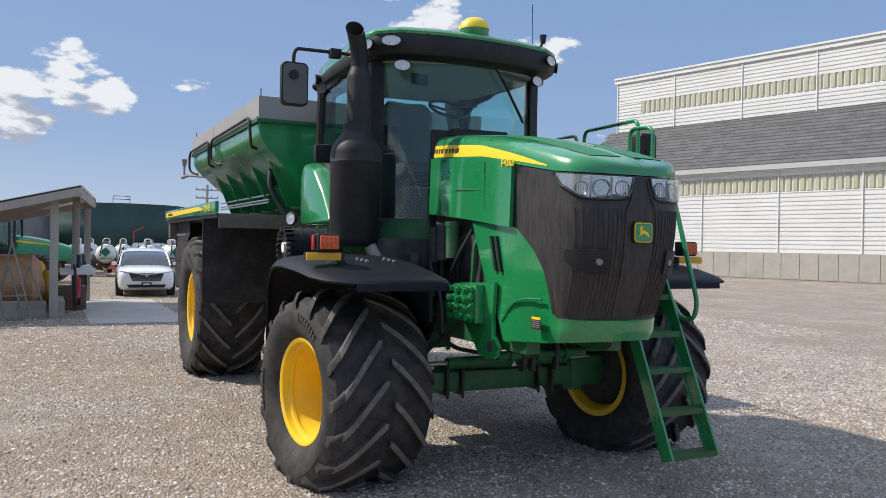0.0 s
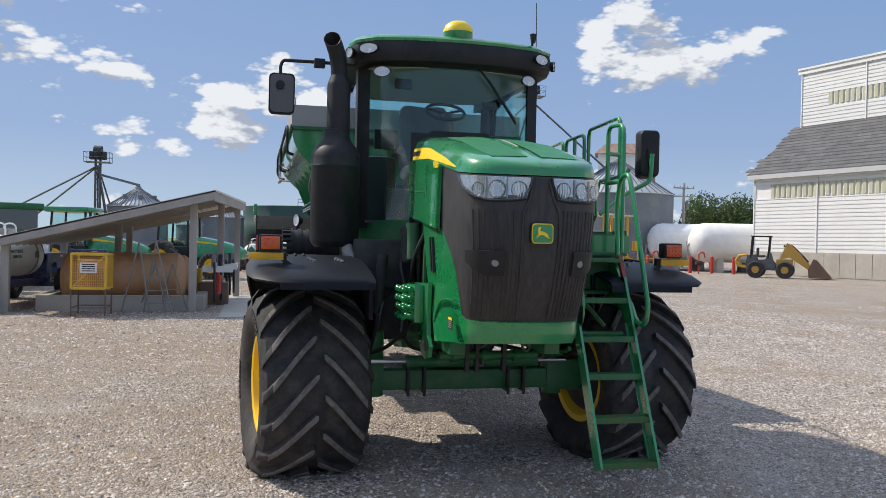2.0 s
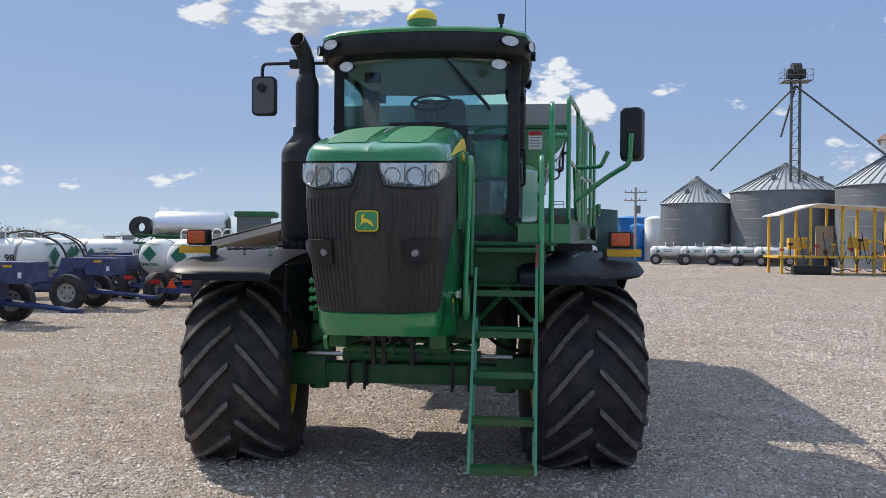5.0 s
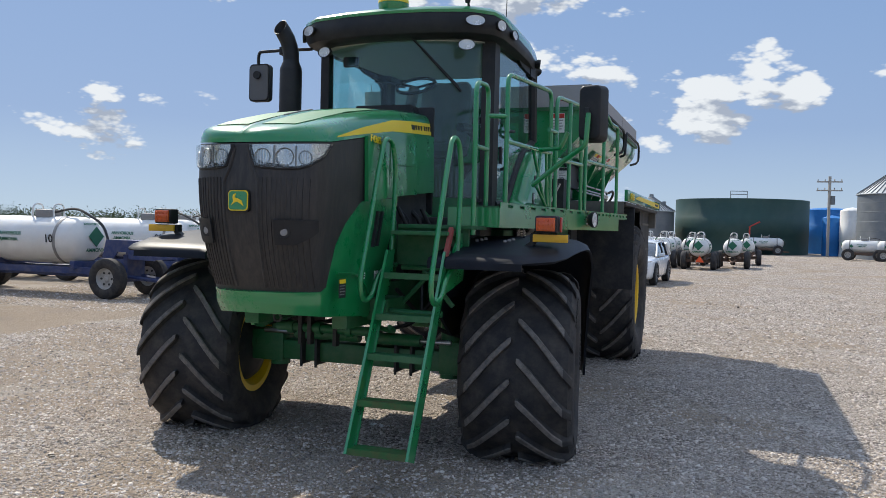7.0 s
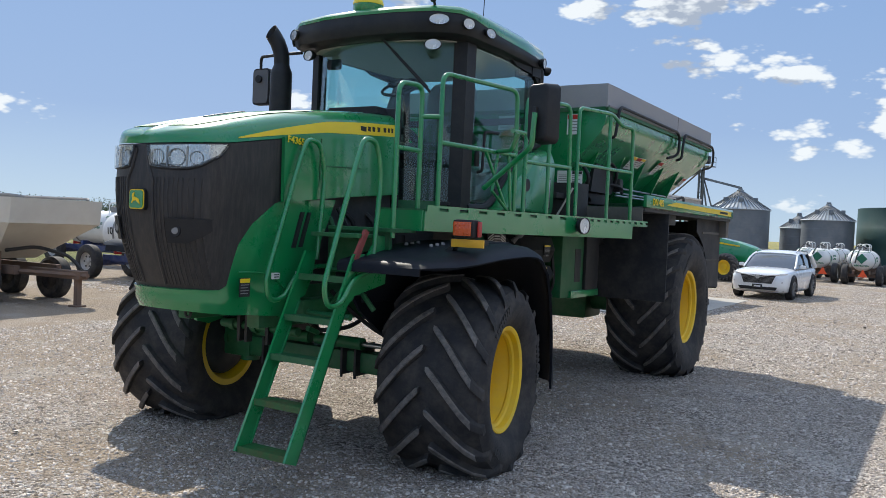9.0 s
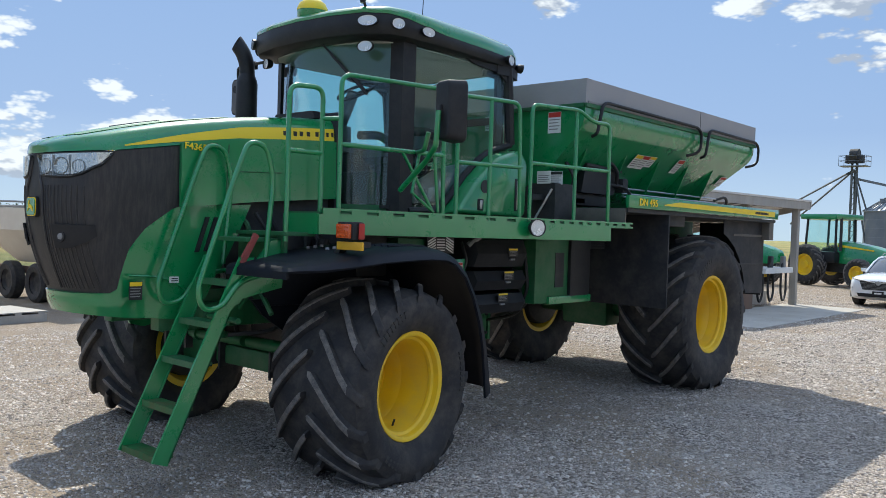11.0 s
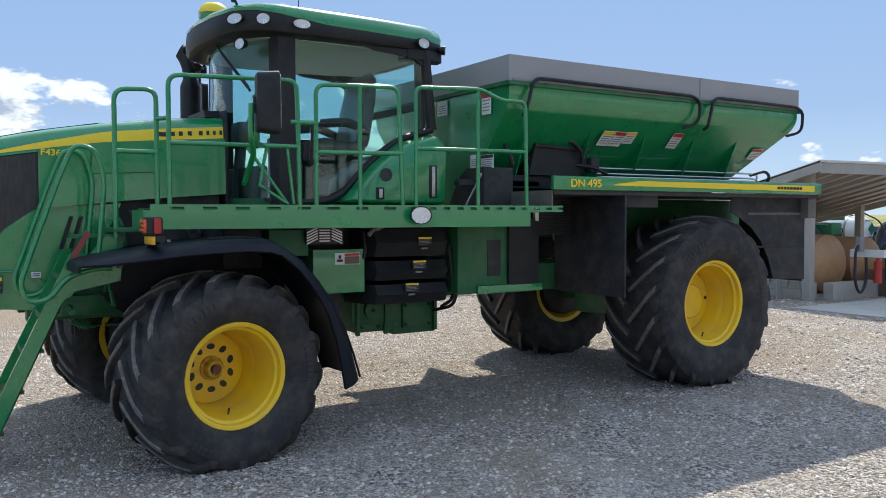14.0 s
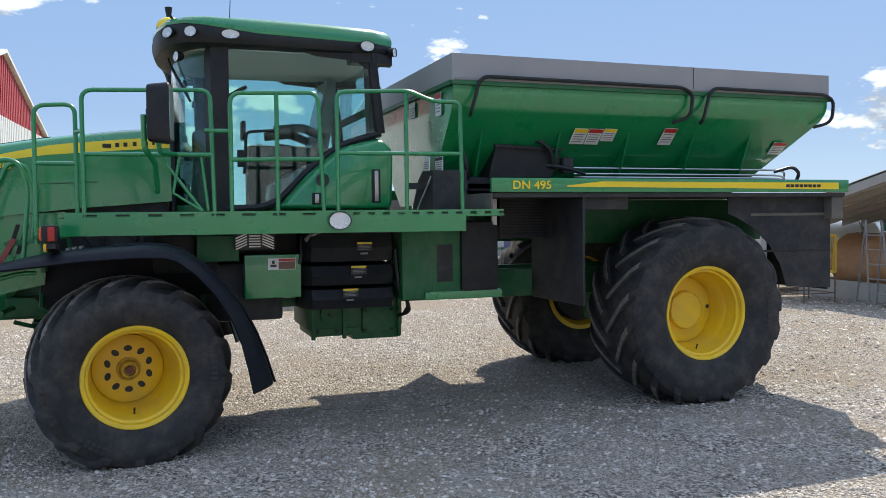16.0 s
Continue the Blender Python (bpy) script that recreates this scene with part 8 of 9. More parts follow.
# concrete curb and pad
bm = B()
for a in ((-7.0, -3.45, 15.2, 15.45), (-7.0, -6.75, 15.45, 20.3), (-3.3, -3.05, 15.45, 20.3), (-7.0, -3.05, 20.3, 20.5)):
    box(bm, a[0], a[1], a[2], a[3], -0.05, 0.38, 0.015)
box(bm, -6.8, -3.25, 15.4, 20.35, -0.05, 0.05)
solid("spill_curb", bm, CONCRETE, "low pale concrete containment curb under the shed", "concrete curb", smooth=False)
bm = B()
box(bm, -2.6, -0.5, 13.3, 21.0, -0.05, 0.018, 0.005)
solid("concrete_pad", bm, CONCRETE, "pale concrete fill pad beside the shed", "concrete pad", kind="structure", smooth=False)


def fibre_tank(x, y, R, L, z, ang, label, mat=None):
    bm = B()
    h = L / 2
    revolve(bm, [(-h, 0), (-h + 0.03, R * 0.5), (-h + 0.10, R * 0.85), (-h + 0.2, R), (-h * 0.3, R), (-h * 0.3 + 0.03, R + 0.02), (-h * 0.3 + 0.06, R), (h * 0.3, R), (h * 0.3 + 0.03, R + 0.02), (h * 0.3 + 0.06, R), (h - 0.2, R), (h - 0.1, R * 0.85), (h - 0.03, R * 0.5), (h, 0)], 28)
    return solid("fibreglass_tank", bm, mat or FIBRE, label, "storage tank", "brown tanks", at=pose(x, y, z, 0, 0, ang))


fibre_tank(-5.1, 16.3, 0.68, 3.1, 0.76, 0, "stained brown fibreglass tank lying in the curb")
fibre_tank(-5.0, 17.75, 0.64, 3.0, 0.72, 0, "stained brown fibreglass tank, second in the row")
fibre_tank(-4.7, 18.85, 0.42, 2.5, 0.50, 0, "pale brown fibreglass tank in the curb", surf("pale_fibreglass", (0.46, 0.32, 0.20), (0.36, 0.22, 0.12), 0.5, dust=(0.25, 0.12, 0.05), dust_amt=0.5, dust_scale=2))
fibre_tank(-4.7, 19.75, 0.42, 2.5, 0.50, 0, "stained brown fibreglass tank lying in the curb")

# yellow mesh cage on legs
cg = thing("cage", "yellow steel mesh cage on legs with a small sign", "cage", at=pose(-5.5, 14.0, 0))
bm = B()
CX, CY, Z0, Z1 = 0.37, 0.42, 0.65, 1.43
for x in (-CX, CX):
    for y in (-CY, CY):
        box(bm, x - 0.026, x + 0.026, y - 0.026, y + 0.026, Z0, Z1)
for z in (Z0, Z1):
    for y in (-CY, CY):
        box(bm, -CX, CX, y - 0.028, y + 0.028, z - 0.028, z + 0.028)
    for x in (-CX, CX):
        box(bm, x - 0.028, x + 0.028, -CY, CY, z - 0.028, z + 0.028)
part("cage_frame", bm, CAGE, cg, smooth=False)
for x in (-CX, CX):
    for y in (-CY, CY):
        bm = B()
        tube(bm, [(x, y, 0.0), (x, y, Z0)], 0.018, n=5)
        part("leg", bm, RUST, cg)
bm = B()
tube(bm, [(-CX, -CY, 0.2), (CX, -CY, 0.2), (CX, CY, 0.2), (-CX, CY, 0.2), (-CX, -CY, 0.2)], 0.012, n=4)
part("leg_brace", bm, RUST, cg)
bm = B()
for k in np.linspace(-CX, CX, 18):
    tube(bm, [(k, -CY, Z0), (k, -CY, Z1)], 0.005, n=3)
for z in np.linspace(Z0, Z1, 14):
    tube(bm, [(-CX, -CY, z), (CX, -CY, z)], 0.005, n=3)
for k in np.linspace(-CY, CY, 14):
    tube(bm, [(CX, k, Z0), (CX, k, Z1)], 0.005, n=3)
tube(bm, [(-CX, -CY - 0.01, Z0), (CX, -CY - 0.01, Z1)], 0.015, n=4)
part("mesh_wire", bm, CAGE, cg, smooth=False)
bm = B()
box(bm, -0.18, 0.18, -CY - 0.03, -CY - 0.02, 1.0, 1.24)
sg = part("sign_plate", bm, LABEL, cg, "small white sign with unreadable lines", smooth=False)
for z in (1.04, 1.09, 1.14, 1.19):
    bm = B()
    box(bm, -0.14, 0.14, -CY - 0.034, -CY - 0.03, z, z + 0.022)
    part("text_bar", bm, INK, sg, smooth=False)
bm = B()
cyl(bm, (0, 0, Z0 + 0.03), (0, 0, Z1 - 0.15), 0.3, n=18)
part("meter_drum", bm, FIBRE, cg)

# step ladders and pipe stands by the tanks
for x, y, h in ((-4.35, 14.55, 1.75), (-4.0, 14.95, 1.2)):
    t = thing("step_ladder", "old aluminium step ladder leaning by the tanks", "ladder", "step ladders", at=pose(x, y, 0))
    for s in (-0.2, 0.2):
        bm = B()
        tube(bm, [(s * 1.3 + 0.35, -0.1, 0), (s, 0.1, h)], 0.02, n=5)
        part("stile", bm, GREY, t)
        bm = B()
        tube(bm, [(s * 1.3 - 0.35, 0.3, 0), (s, 0.1, h)], 0.02, n=5)
        part("stile", bm, GREY, t)
    for k in np.arange(0.25, h - 0.15, 0.3):
        bm = B()
        dx = 0.35 * (1 - k / h)
        box(bm, dx - 0.23, dx + 0.23, -0.1 + 0.2 * k / h - 0.03, -0.1 + 0.2 * k / h + 0.03, k - 0.01, k + 0.01)
        part("tread", bm, GREY, t, smooth=False)

# fill hoses hung on the shed's rail
bm = B()
for a in ((-3.15, -2.35, 16.2, 16.3, 0.95, 1.12), (-2.95, -2.3, 18.3, 20.4, 0.95, 1.10)):
    bm = B()
    box(bm, *a, 0.01)
    solid("pump_rail", bm, WHITE, "white painted pipe rail along the shed side", "rail", smooth=False)
for k, (x, y) in enumerate(((-2.85, 16.1), (-2.72, 17.1), (-2.62, 18.7), (-2.55, 19.3), (-2.45, 20.0))):
    t = thing("fill_hose", "black rubber fill hose hanging in a loop with a nozzle", "hose", "fill hoses", at=pose(x, y, 0))
    bm = B()
    tube(bm, [(0, 0, 1.25), (0.03, -0.22, 1.1), (0.05, -0.26, 0.4), (0.03, -0.02, 0.10), (0.02, 0.24, 0.35), (0, 0.24, 1.1)], 0.032, n=6, rnd=0.22)
    part("hose_loop", bm, INK, t)
    bm = B()
    box(bm, -0.06, 0.06, -0.09, 0.09, 1.08, 1.42, 0.03)
    part("nozzle", bm, DARK if k % 2 else GREY, t)
bm = B()
cyl(bm, (-2.75, 16.65, 0.35), (-2.75, 16.65, 0.85), 0.085, n=14)
cyl(bm, (-2.75, 16.65, 0.85), (-2.75, 16.65, 0.95), 0.05, 0.03, n=10)
solid("fire_extinguisher", bm, SAFERED, "red fire extinguisher hanging on the shed post", "extinguisher")
bm = B()
box(bm, -3.3, -2.5, 17.2, 18.0, 0, 0.62, 0.03)
solid("pump_box", bm, RUST, "brown steel pump box beside the shed post", "pump")
bm = B()
cyl(bm, (-3.42, 19.3, 0.05), (-3.42, 19.3, 0.95), 0.10, n=14)
solid("yellow_drum", bm, CAGE, "small yellow chemical drum in the curb", "drum")

# ---- white car ----
car = thing("suv", "white mid-size SUV parked nose-on, dark windows", "car", at=pose(-0.34, 24.5, 0, 0, 0, -4) @ Matrix.Diagonal((0.90, 0.90, 0.89, 1)))


def car_ring(y, w, z0, z1, crown):
    """Body section, right way round: sill, rounded flank, shoulder and crowned deck."""
    half = [(0.0, z0), (0.72, z0), (0.90, z0 + 0.03), (0.97, z0 + 0.12), (0.995, lerp(z0, z1, 0.38)), (1.0, lerp(z0, z1, 0.60)), (0.985, lerp(z0, z1, 0.80)), (0.95, z1 - 0.07), (0.88, z1 - 0.02), (0.6, z1 + crown * 0.7), (0.25, z1 + crown), (0.0, z1 + crown)]
    return [(x * w, y, z) for x, z in half] + [(-x * w, y, z) for x, z in half[-2:0:-1]]


# nose towards -y
bm = B()
loft(bm, [car_ring(*q) for q in ((-2.52, 0.60, 0.46, 0.70, 0.0), (-2.50, 0.76, 0.34, 0.82, 0.0), (-2.44, 0.86, 0.27, 0.90, 0.01), (-2.30, 0.935, 0.24, 0.965, 0.02), (-2.05, 0.975, 0.22, 1.01, 0.035), (-1.6, 0.99, 0.22, 1.05, 0.045), (-1.1, 0.995, 0.22, 1.08, 0.04), (-0.6, 1.0, 0.22, 1.09, 0.02),
                              (0.3, 1.0, 0.22, 1.10, 0.0), (1.2, 1.0, 0.22, 1.12, 0.0), (1.9, 0.985, 0.24, 1.14, 0.0), (2.25, 0.955, 0.30, 1.14, 0.0), (2.45, 0.89, 0.40, 1.10, 0.0), (2.52, 0.80, 0.50, 1.0, 0.0))])
body = part("body", bm, CARPAINT, car, "white painted body", angle=50)
CABIN = ((-1.02, 0.885, 1.09), (-0.80, 0.855, 1.25), (-0.52, 0.815, 1.44), (-0.22, 0.77, 1.60), (0.05, 0.75, 1.665), (0.6, 0.745, 1.70), (1.4, 0.745, 1.69), (1.95, 0.73, 1.63), (2.2, 0.76, 1.45), (2.42, 0.82, 1.12))


def cabin_ring(y, w, z1, lift=0.0, low=1.07):
    k = min(1.0, (z1 - 1.07) / 0.6)
    half = [(0.93, low), (lerp(0.93, w, 0.5), lerp(low, z1, 0.55)), (w, z1 - 0.07 * k), (w * 0.93, z1 - 0.02 * k), (w * 0.75, z1 + 0.008 * k + lift), (w * 0.3, z1 + 0.02 * k + lift)]
    return [(x, y, z) for x, z in half] + [(-x, y, z) for x, z in half[::-1]]


bm = B()
loft(bm, [cabin_ring(*q) for q in CABIN])
part("greenhouse", bm, CARGLASS, car, "dark glazed cabin", angle=50)
bm = B()
loft(bm, [[(x * 1.012, y, z + 0.012) for x, y, z in cabin_ring(y, w, z1, 0.012)[2:-2]] for y, w, z1 in CABIN[3:8]])
roof_ = part("roof", bm, CARPAINT, car, "white roof panel", angle=50)
for s in (-1, 1):
    for pts, r in (([(s * 0.90, -1.04, 1.10), (s * 0.83, -0.52, 1.43), (s * 0.775, -0.22, 1.575), (s * 0.76, 0.05, 1.63)], 0.035), ([(s * 0.945, 0.38, 1.09), (s * 0.775, 0.44, 1.62)], 0.028),
                   ([(s * 0.945, 1.38, 1.10), (s * 0.775, 1.42, 1.62)], 0.03), ([(s * 0.88, 2.36, 1.12), (s * 0.76, 1.98, 1.60)], 0.085)):
        bm = B()
        tube(bm, pts, r, n=8)
        part("window_pillar", bm, CARPAINT if r > 0.032 else BLACK, car)
    bm = B()
    tube(bm, [(s * 0.94, -0.95, 1.085), (s * 0.955, 0.6, 1.09), (s * 0.93, 2.2, 1.13)], 0.012, n=5)
    part("window_trim", bm, STEEL, car, "bright window trim")
    bm = B()
    tube(bm, [(s * 0.998, -1.0, 0.62), (s * 1.004, 0.3, 0.66), (s * 0.99, 1.8, 0.72)], 0.010, n=5)
    part("body_crease", bm, CARPAINT, car)
bm = B()
loft(bm, [[(-w, y, z1), (w, y, z1), (w * 0.82, y, z0), (-w * 0.82, y, z0)] for y, w, z0, z1 in ((-2.40, 0.62, 0.54, 0.88), (-2.535, 0.58, 0.57, 0.84))])
g = part("car_grille", bm, BLACK, car, "black mesh grille with a chrome wing", smooth=False)
for k in range(6):
    bm = B()
    z = 0.59 + k * 0.04
    box(bm, -0.47 - 0.018 * k, 0.47 + 0.018 * k, -2.543, -2.533, z, z + 0.010)
    part("slat", bm, GREY, g, smooth=False)
bm = B()
tube(bm, [(-0.80, -2.42, 0.905), (-0.45, -2.52, 0.865), (-0.10, -2.555, 0.81), (0.10, -2.555, 0.81), (0.45, -2.52, 0.865), (0.80, -2.42, 0.905)], 0.015, n=6)
part("chrome_wing", bm, STEEL, g)
bm = B()
cyl(bm, (0, -2.53, 0.80), (0, -2.57, 0.80), 0.072, n=18)
part("emblem", bm, STEEL, g)
bm = B()
loft(bm, [[(-w, y, 0.45), (w, y, 0.45), (w * 0.9, y, 0.34), (-w * 0.9, y, 0.34)] for y, w in ((-2.40, 0.72), (-2.528, 0.66))])
part("air_dam", bm, BLACK, car, smooth=False)
bm = B()
tube(bm, [(-0.86, -2.36, 0.31), (-0.6, -2.50, 0.305), (0.6, -2.50, 0.305), (0.86, -2.36, 0.31)], 0.018, n=6, rnd=0.1)
part("chin_trim", bm, STEEL, car)
bm = B()
box(bm, -0.17, 0.17, -2.56, -2.53, 0.40, 0.53, 0.006)
p_ = part("plate", bm, INK, car, "dark front plate", smooth=False)
bm = B()
box(bm, -0.11, 0.11, -2.566, -2.56, 0.44, 0.49)
part("plate_bar", bm, LABEL, p_, smooth=False)
for s in (-1, 1):
    bm = B()
    loft(bm, [[(s * x, y - 0.012, z) for z in (z0, z1)] + [(s * x, y + 0.05, z) for z in (z1, z0)] for x, y, z0, z1 in ((0.60, -2.475, 0.855, 0.895), (0.74, -2.43, 0.865, 0.925), (0.86, -2.34, 0.885, 0.945), (0.925, -2.22, 0.91, 0.95))])
    part("headlight", bm, LAMP, car, "slim clear headlight", smooth=False)
    bm = B()
    loft(bm, [[(s * x, y - 0.02, z) for z in (z0, z1)] + [(s * x, y + 0.05, z) for z in (z1, z0)] for x, y, z0, z1 in ((0.70, -2.475, 0.60, 0.64), (0.80, -2.43, 0.56, 0.70), (0.88, -2.35, 0.52, 0.72))])
    fs = part("fog_surround", bm, BLACK, car, smooth=False)
    bm = B()
    box(bm, s * 0.745, s * 0.83, -2.485, -2.44, 0.60, 0.65, 0.012)
    part("fog_lamp", bm, LAMP, fs)
    bm = B()
    box(bm, s * 0.99, s * 1.18, -0.74, -0.60, 1.10, 1.23, 0.045)
    part("door_mirror", bm, CARPAINT, car)
    for y in (-0.10, 1.02):
        bm = B()
        box(bm, s * 1.0, s * 1.02, y, y + 0.20, 0.93, 0.955, 0.006)
        part("door_pull", bm, STEEL, car)
    for y in (-1.55, 1.50):
        bm = B()
        revolve(bm, [(-0.12, 0.24), (-0.13, 0.36), (-0.1, 0.395), (0.1, 0.395), (0.13, 0.36), (0.12, 0.27)], 32)
        w = part("wheel", bm, RUBBER, car, "black tyre on a silver alloy rim", at=Matrix.Translation((s * 0.895, y, 0.39)))
        bm = B()
        for a in range(10):
            t0 = 2 * math.pi * a / 10
            tube(bm, [(s * 0.10, 0.05 * math.cos(t0), 0.05 * math.sin(t0)), (s * 0.125, 0.265 * math.cos(t0), 0.265 * math.sin(t0))], 0.02, n=4)
        cyl(bm, (s * 0.02, 0, 0), (s * 0.08, 0, 0), 0.265, n=24)
        part("rim", bm, GREY, w)
        bm = B()
        tube(bm, [(s * 0.985, y + 0.46 * math.cos(a), 0.39 + 0.46 * math.sin(a)) for a in np.linspace(-0.25, math.pi + 0.25, 17)], 0.045, n=8)
        part("wheel_arch", bm, BLACK, car, "black wheel arch")
    bm = B()
    tube(bm, [(s * 0.7, -0.05, 1.69), (s * 0.7, 0.1, 1.745), (s * 0.7, 1.7, 1.73), (s * 0.7, 1.85, 1.66)], 0.015, n=5)
    part("roof_rail", bm, GREY, car)


# ---- other green tractors ----
def tractor(at, label):
    t = thing("tractor", label, "tractor", "green tractors", at=at)
    bm = B()
    rings = []
    for x, w, z0, z1 in ((0.3, 0.42, 1.0, 1.95), (1.0, 0.42, 0.95, 1.90), (1.8, 0.41, 0.9, 1.76), (2.4, 0.39, 0.9, 1.60), (2.72, 0.34, 0.92, 1.47), (2.82, 0.26, 0.98, 1.36)):
        rings.append([(x, -w, z0), (x, w, z0), (x, w, z1 - 0.18), (x, w * 0.75, z1 - 0.04), (x, 0, z1), (x, -w * 0.75, z1 - 0.04), (x, -w, z1 - 0.18)])
    loft(bm, rings)
    part("hood", bm, GREEN, t)
    for s in (-1, 1):
        bm = B()
        prism(bm, [(0.32, 1.68), (2.0, 1.53), (2.0, 1.58), (0.32, 1.78)], "y", s * 0.425, s * 0.432)
        part("stripe", bm, DECAL_Y, t, smooth=False)
    bm = B()
    for x, y in ((-1.1, -0.7), (-1.1, 0.7), (0.35, -0.62), (0.35, 0.62)):
        tube(bm, [(x, y, 1.3), (x * 0.93, y * 0.95, 2.85)], 0.05, n=6)
    box(bm, -1.2, 0.4, -0.75, 0.75, 1.0, 1.45, 0.05)
    part("cab_frame", bm, BLACK, t)
    bm = B()
    box(bm, -1.06, 0.32, -0.66, 0.66, 1.45, 2.8)
    part("cab_glass", bm, GLASS, t, smooth=False)
    bm = B()
    box(bm, -1.3, 0.55, -0.85, 0.85, 2.82, 3.05, 0.08)
    part("roof", bm, GREEN, t)
    bm = B()
    box(bm, -0.8, 2.1, -0.3, 0.3, 0.6, 1.1, 0.05)
    tube(bm, [(0.5, -0.5, 1.5), (0.5, -0.5, 2.9)], 0.06, n=8)
    part("chassis", bm, DARK, t)
    for x, R, W, y in ((-0.85, 0.88, 0.5, 0.85), (1.65, 0.62, 0.42, 0.85)):
        for s in (-1, 1):
            c_, l_ = tyre(R, W, R * 0.52, 18, 0.045, 0.5, 0.035)
            w = part("wheel", c_, RUBBER, t, "black lugged tyre on a yellow rim", at=Matrix.Translation((x, s * y, R - 0.01)) @ Matrix.Rotation(radians(90 * s), 4, "Z"))
            part("tread", l_, LUG, w)
            bm = B()
            revolve(bm, [(W * 0.38, R * 0.53), (W * 0.36, R * 0.47), (W * 0.12, R * 0.42), (W * 0.1, R * 0.2), (W * 0.2, R * 0.16), (W * 0.2, 0)], 24)
            revolve(bm, [(-W * 0.38, R * 0.53), (-W * 0.36, R * 0.47), (-W * 0.12, R * 0.42), (-W * 0.12, 0)], 24)
            part("rim", bm, YELLOW, w)
    return t


tractor(pose(-4.87, 33.4, 0, 0, 0, -22), "green tractor with yellow wheels parked behind the shed")
tractor(pose(-8.9, 30.9, 0, 0, 0, -12), "green tractor with yellow wheels behind the shed")

# sprayer with a bright steel tank
sp = thing("field_sprayer", "green field sprayer with a bright stainless tank and folded booms", "sprayer", at=pose(-11.8, 24.7, 0, 0, 0, 14))
bm = B()
revolve(bm, [(-1.5, 0), (-1.47, 0.35), (-1.35, 0.52), (-1.2, 0.58), (1.2, 0.58), (1.35, 0.52), (1.47, 0.35), (1.5, 0)], 32)
part("tank", bm, surf("stainless", (0.72, 0.72, 0.72), (0.62, 0.62, 0.62), 0.28, 0.4, metal=0.9), sp, "bright stainless steel tank", at=Matrix.Translation((-0.6, 0, 2.35)))
bm = B()
box(bm, 1.15, 2.6, -0.8, 0.8, 1.7, 2.0, 0.04)
box(bm, 1.1, 2.7, -0.85, 0.85, 2.72, 2.95, 0.06)
part("cab_shell", bm, GREEN_D, sp)
bm = B()
box(bm, 1.2, 2.5, -0.75, 0.75, 2.0, 2.72)
part("cab_glass", bm, CARGLASS, sp, smooth=False)
bm = B()
for z in (1.7, 2.0):
    tube(bm, [(-2.6, -0.95, z), (2.6, -0.95, z - 0.15)], 0.05, n=5)
for k in np.linspace(-2.5, 2.4, 12):
    tube(bm, [(k, -0.95, 1.65), (k + 0.2, -0.95, 1.98)], 0.025, n=4)
box(bm, -2.4, 2.6, -0.5, 0.5, 1.2, 1.6, 0.05)
part("boom", bm, GREEN_D, sp)
bm = B()
revolve(bm, [(-0.3, 0.18), (-0.3, 0.42), (-0.26, 0.42), (-0.24, 0.30), (0.24, 0.30), (0.26, 0.42), (0.3, 0.42), (0.3, 0.18), (-0.3, 0.18)], 24)
bmesh.ops.rotate(bm, cent=(0, 0, 0), matrix=Matrix.Rotation(radians(90), 3, "Z"), verts=bm.verts)
bmesh.ops.translate(bm, vec=(-2.5, 0, 2.3), verts=bm.verts)
part("hose_reel", bm, DARK, sp)
for x in (-1.6, 1.7):
    for s in (-1, 1):
        bm = B()
        revolve(bm, [(-0.18, 0.4), (-0.2, 0.75), (-0.1, 0.82), (0.1, 0.82), (0.2, 0.75), (0.18, 0.4)], 28)
        part("wheel", bm, RUBBER, sp, at=Matrix.Translation((x, s * 1.0, 0.82)) @ Matrix.Rotation(radians(90), 4, "Z"))

# ---- cream dry tender trailer ----
td = thing("tender_trailer", "cream steel dry-fertilizer tender trailer with rusty running gear", "trailer", at=pose(-12.6, 4.3, 0, 0, 0, 4))
bm = B()
loft(bm, [[(-2.5, -1.0, 2.05), (2.55, -1.0, 2.02), (2.55, 1.0, 2.02), (-2.5, 1.0, 2.05)][::-1], [(-2.5, -1.0, 1.55), (2.5, -1.0, 1.55), (2.5, 1.0, 1.55), (-2.5, 1.0, 1.55)][::-1], [(-1.6, -0.45, 0.82), (1.3, -0.45, 0.82), (1.3, 0.45, 0.82), (-1.6, 0.45, 0.82)][::-1]])
tb = part("hopper_body", bm, CREAM, td, "cream hopper body", smooth=False)
bm = B()
for s in (-1, 1):
    tube(bm, [(-2.5, s * 0.9, 2.08), (2.3, s * 0.85, 2.06), (2.5, s * 0.7, 2.03)], 0.03, n=6)
tube(bm, [(0.6, -1.0, 2.05), (0.7, -0.9, 2.16), (-2.4, -0.9, 2.2)], 0.025, n=6)
part("tarp_rail", bm, GREY, tb)
for x in (1.3, 1.55):
    bm = B()
    box(bm, x, x + 0.12, -1.018, -1.0, 1.68, 1.76)
    part("placard", bm, INK, tb, smooth=False)
bm = B()
for s in (-1, 1):
    box(bm, -2.4, 2.0, s * 0.40, s * 0.52, 0.55, 0.72, 0.01)
box(bm, 1.8, 3.3, -0.10, 0.10, 0.52, 0.68, 0.01)
box(bm, 3.1, 3.2, -0.05, 0.05, 0.0, 0.55)
box(bm, 3.05, 3.25, -0.12, 0.12, 0.0, 0.03)
tube(bm, [(2.0, -0.4, 0.62), (3.4, 0, 0.6)], 0.05, n=5)
tube(bm, [(2.0, 0.4, 0.62), (3.4, 0, 0.6)], 0.05, n=5)
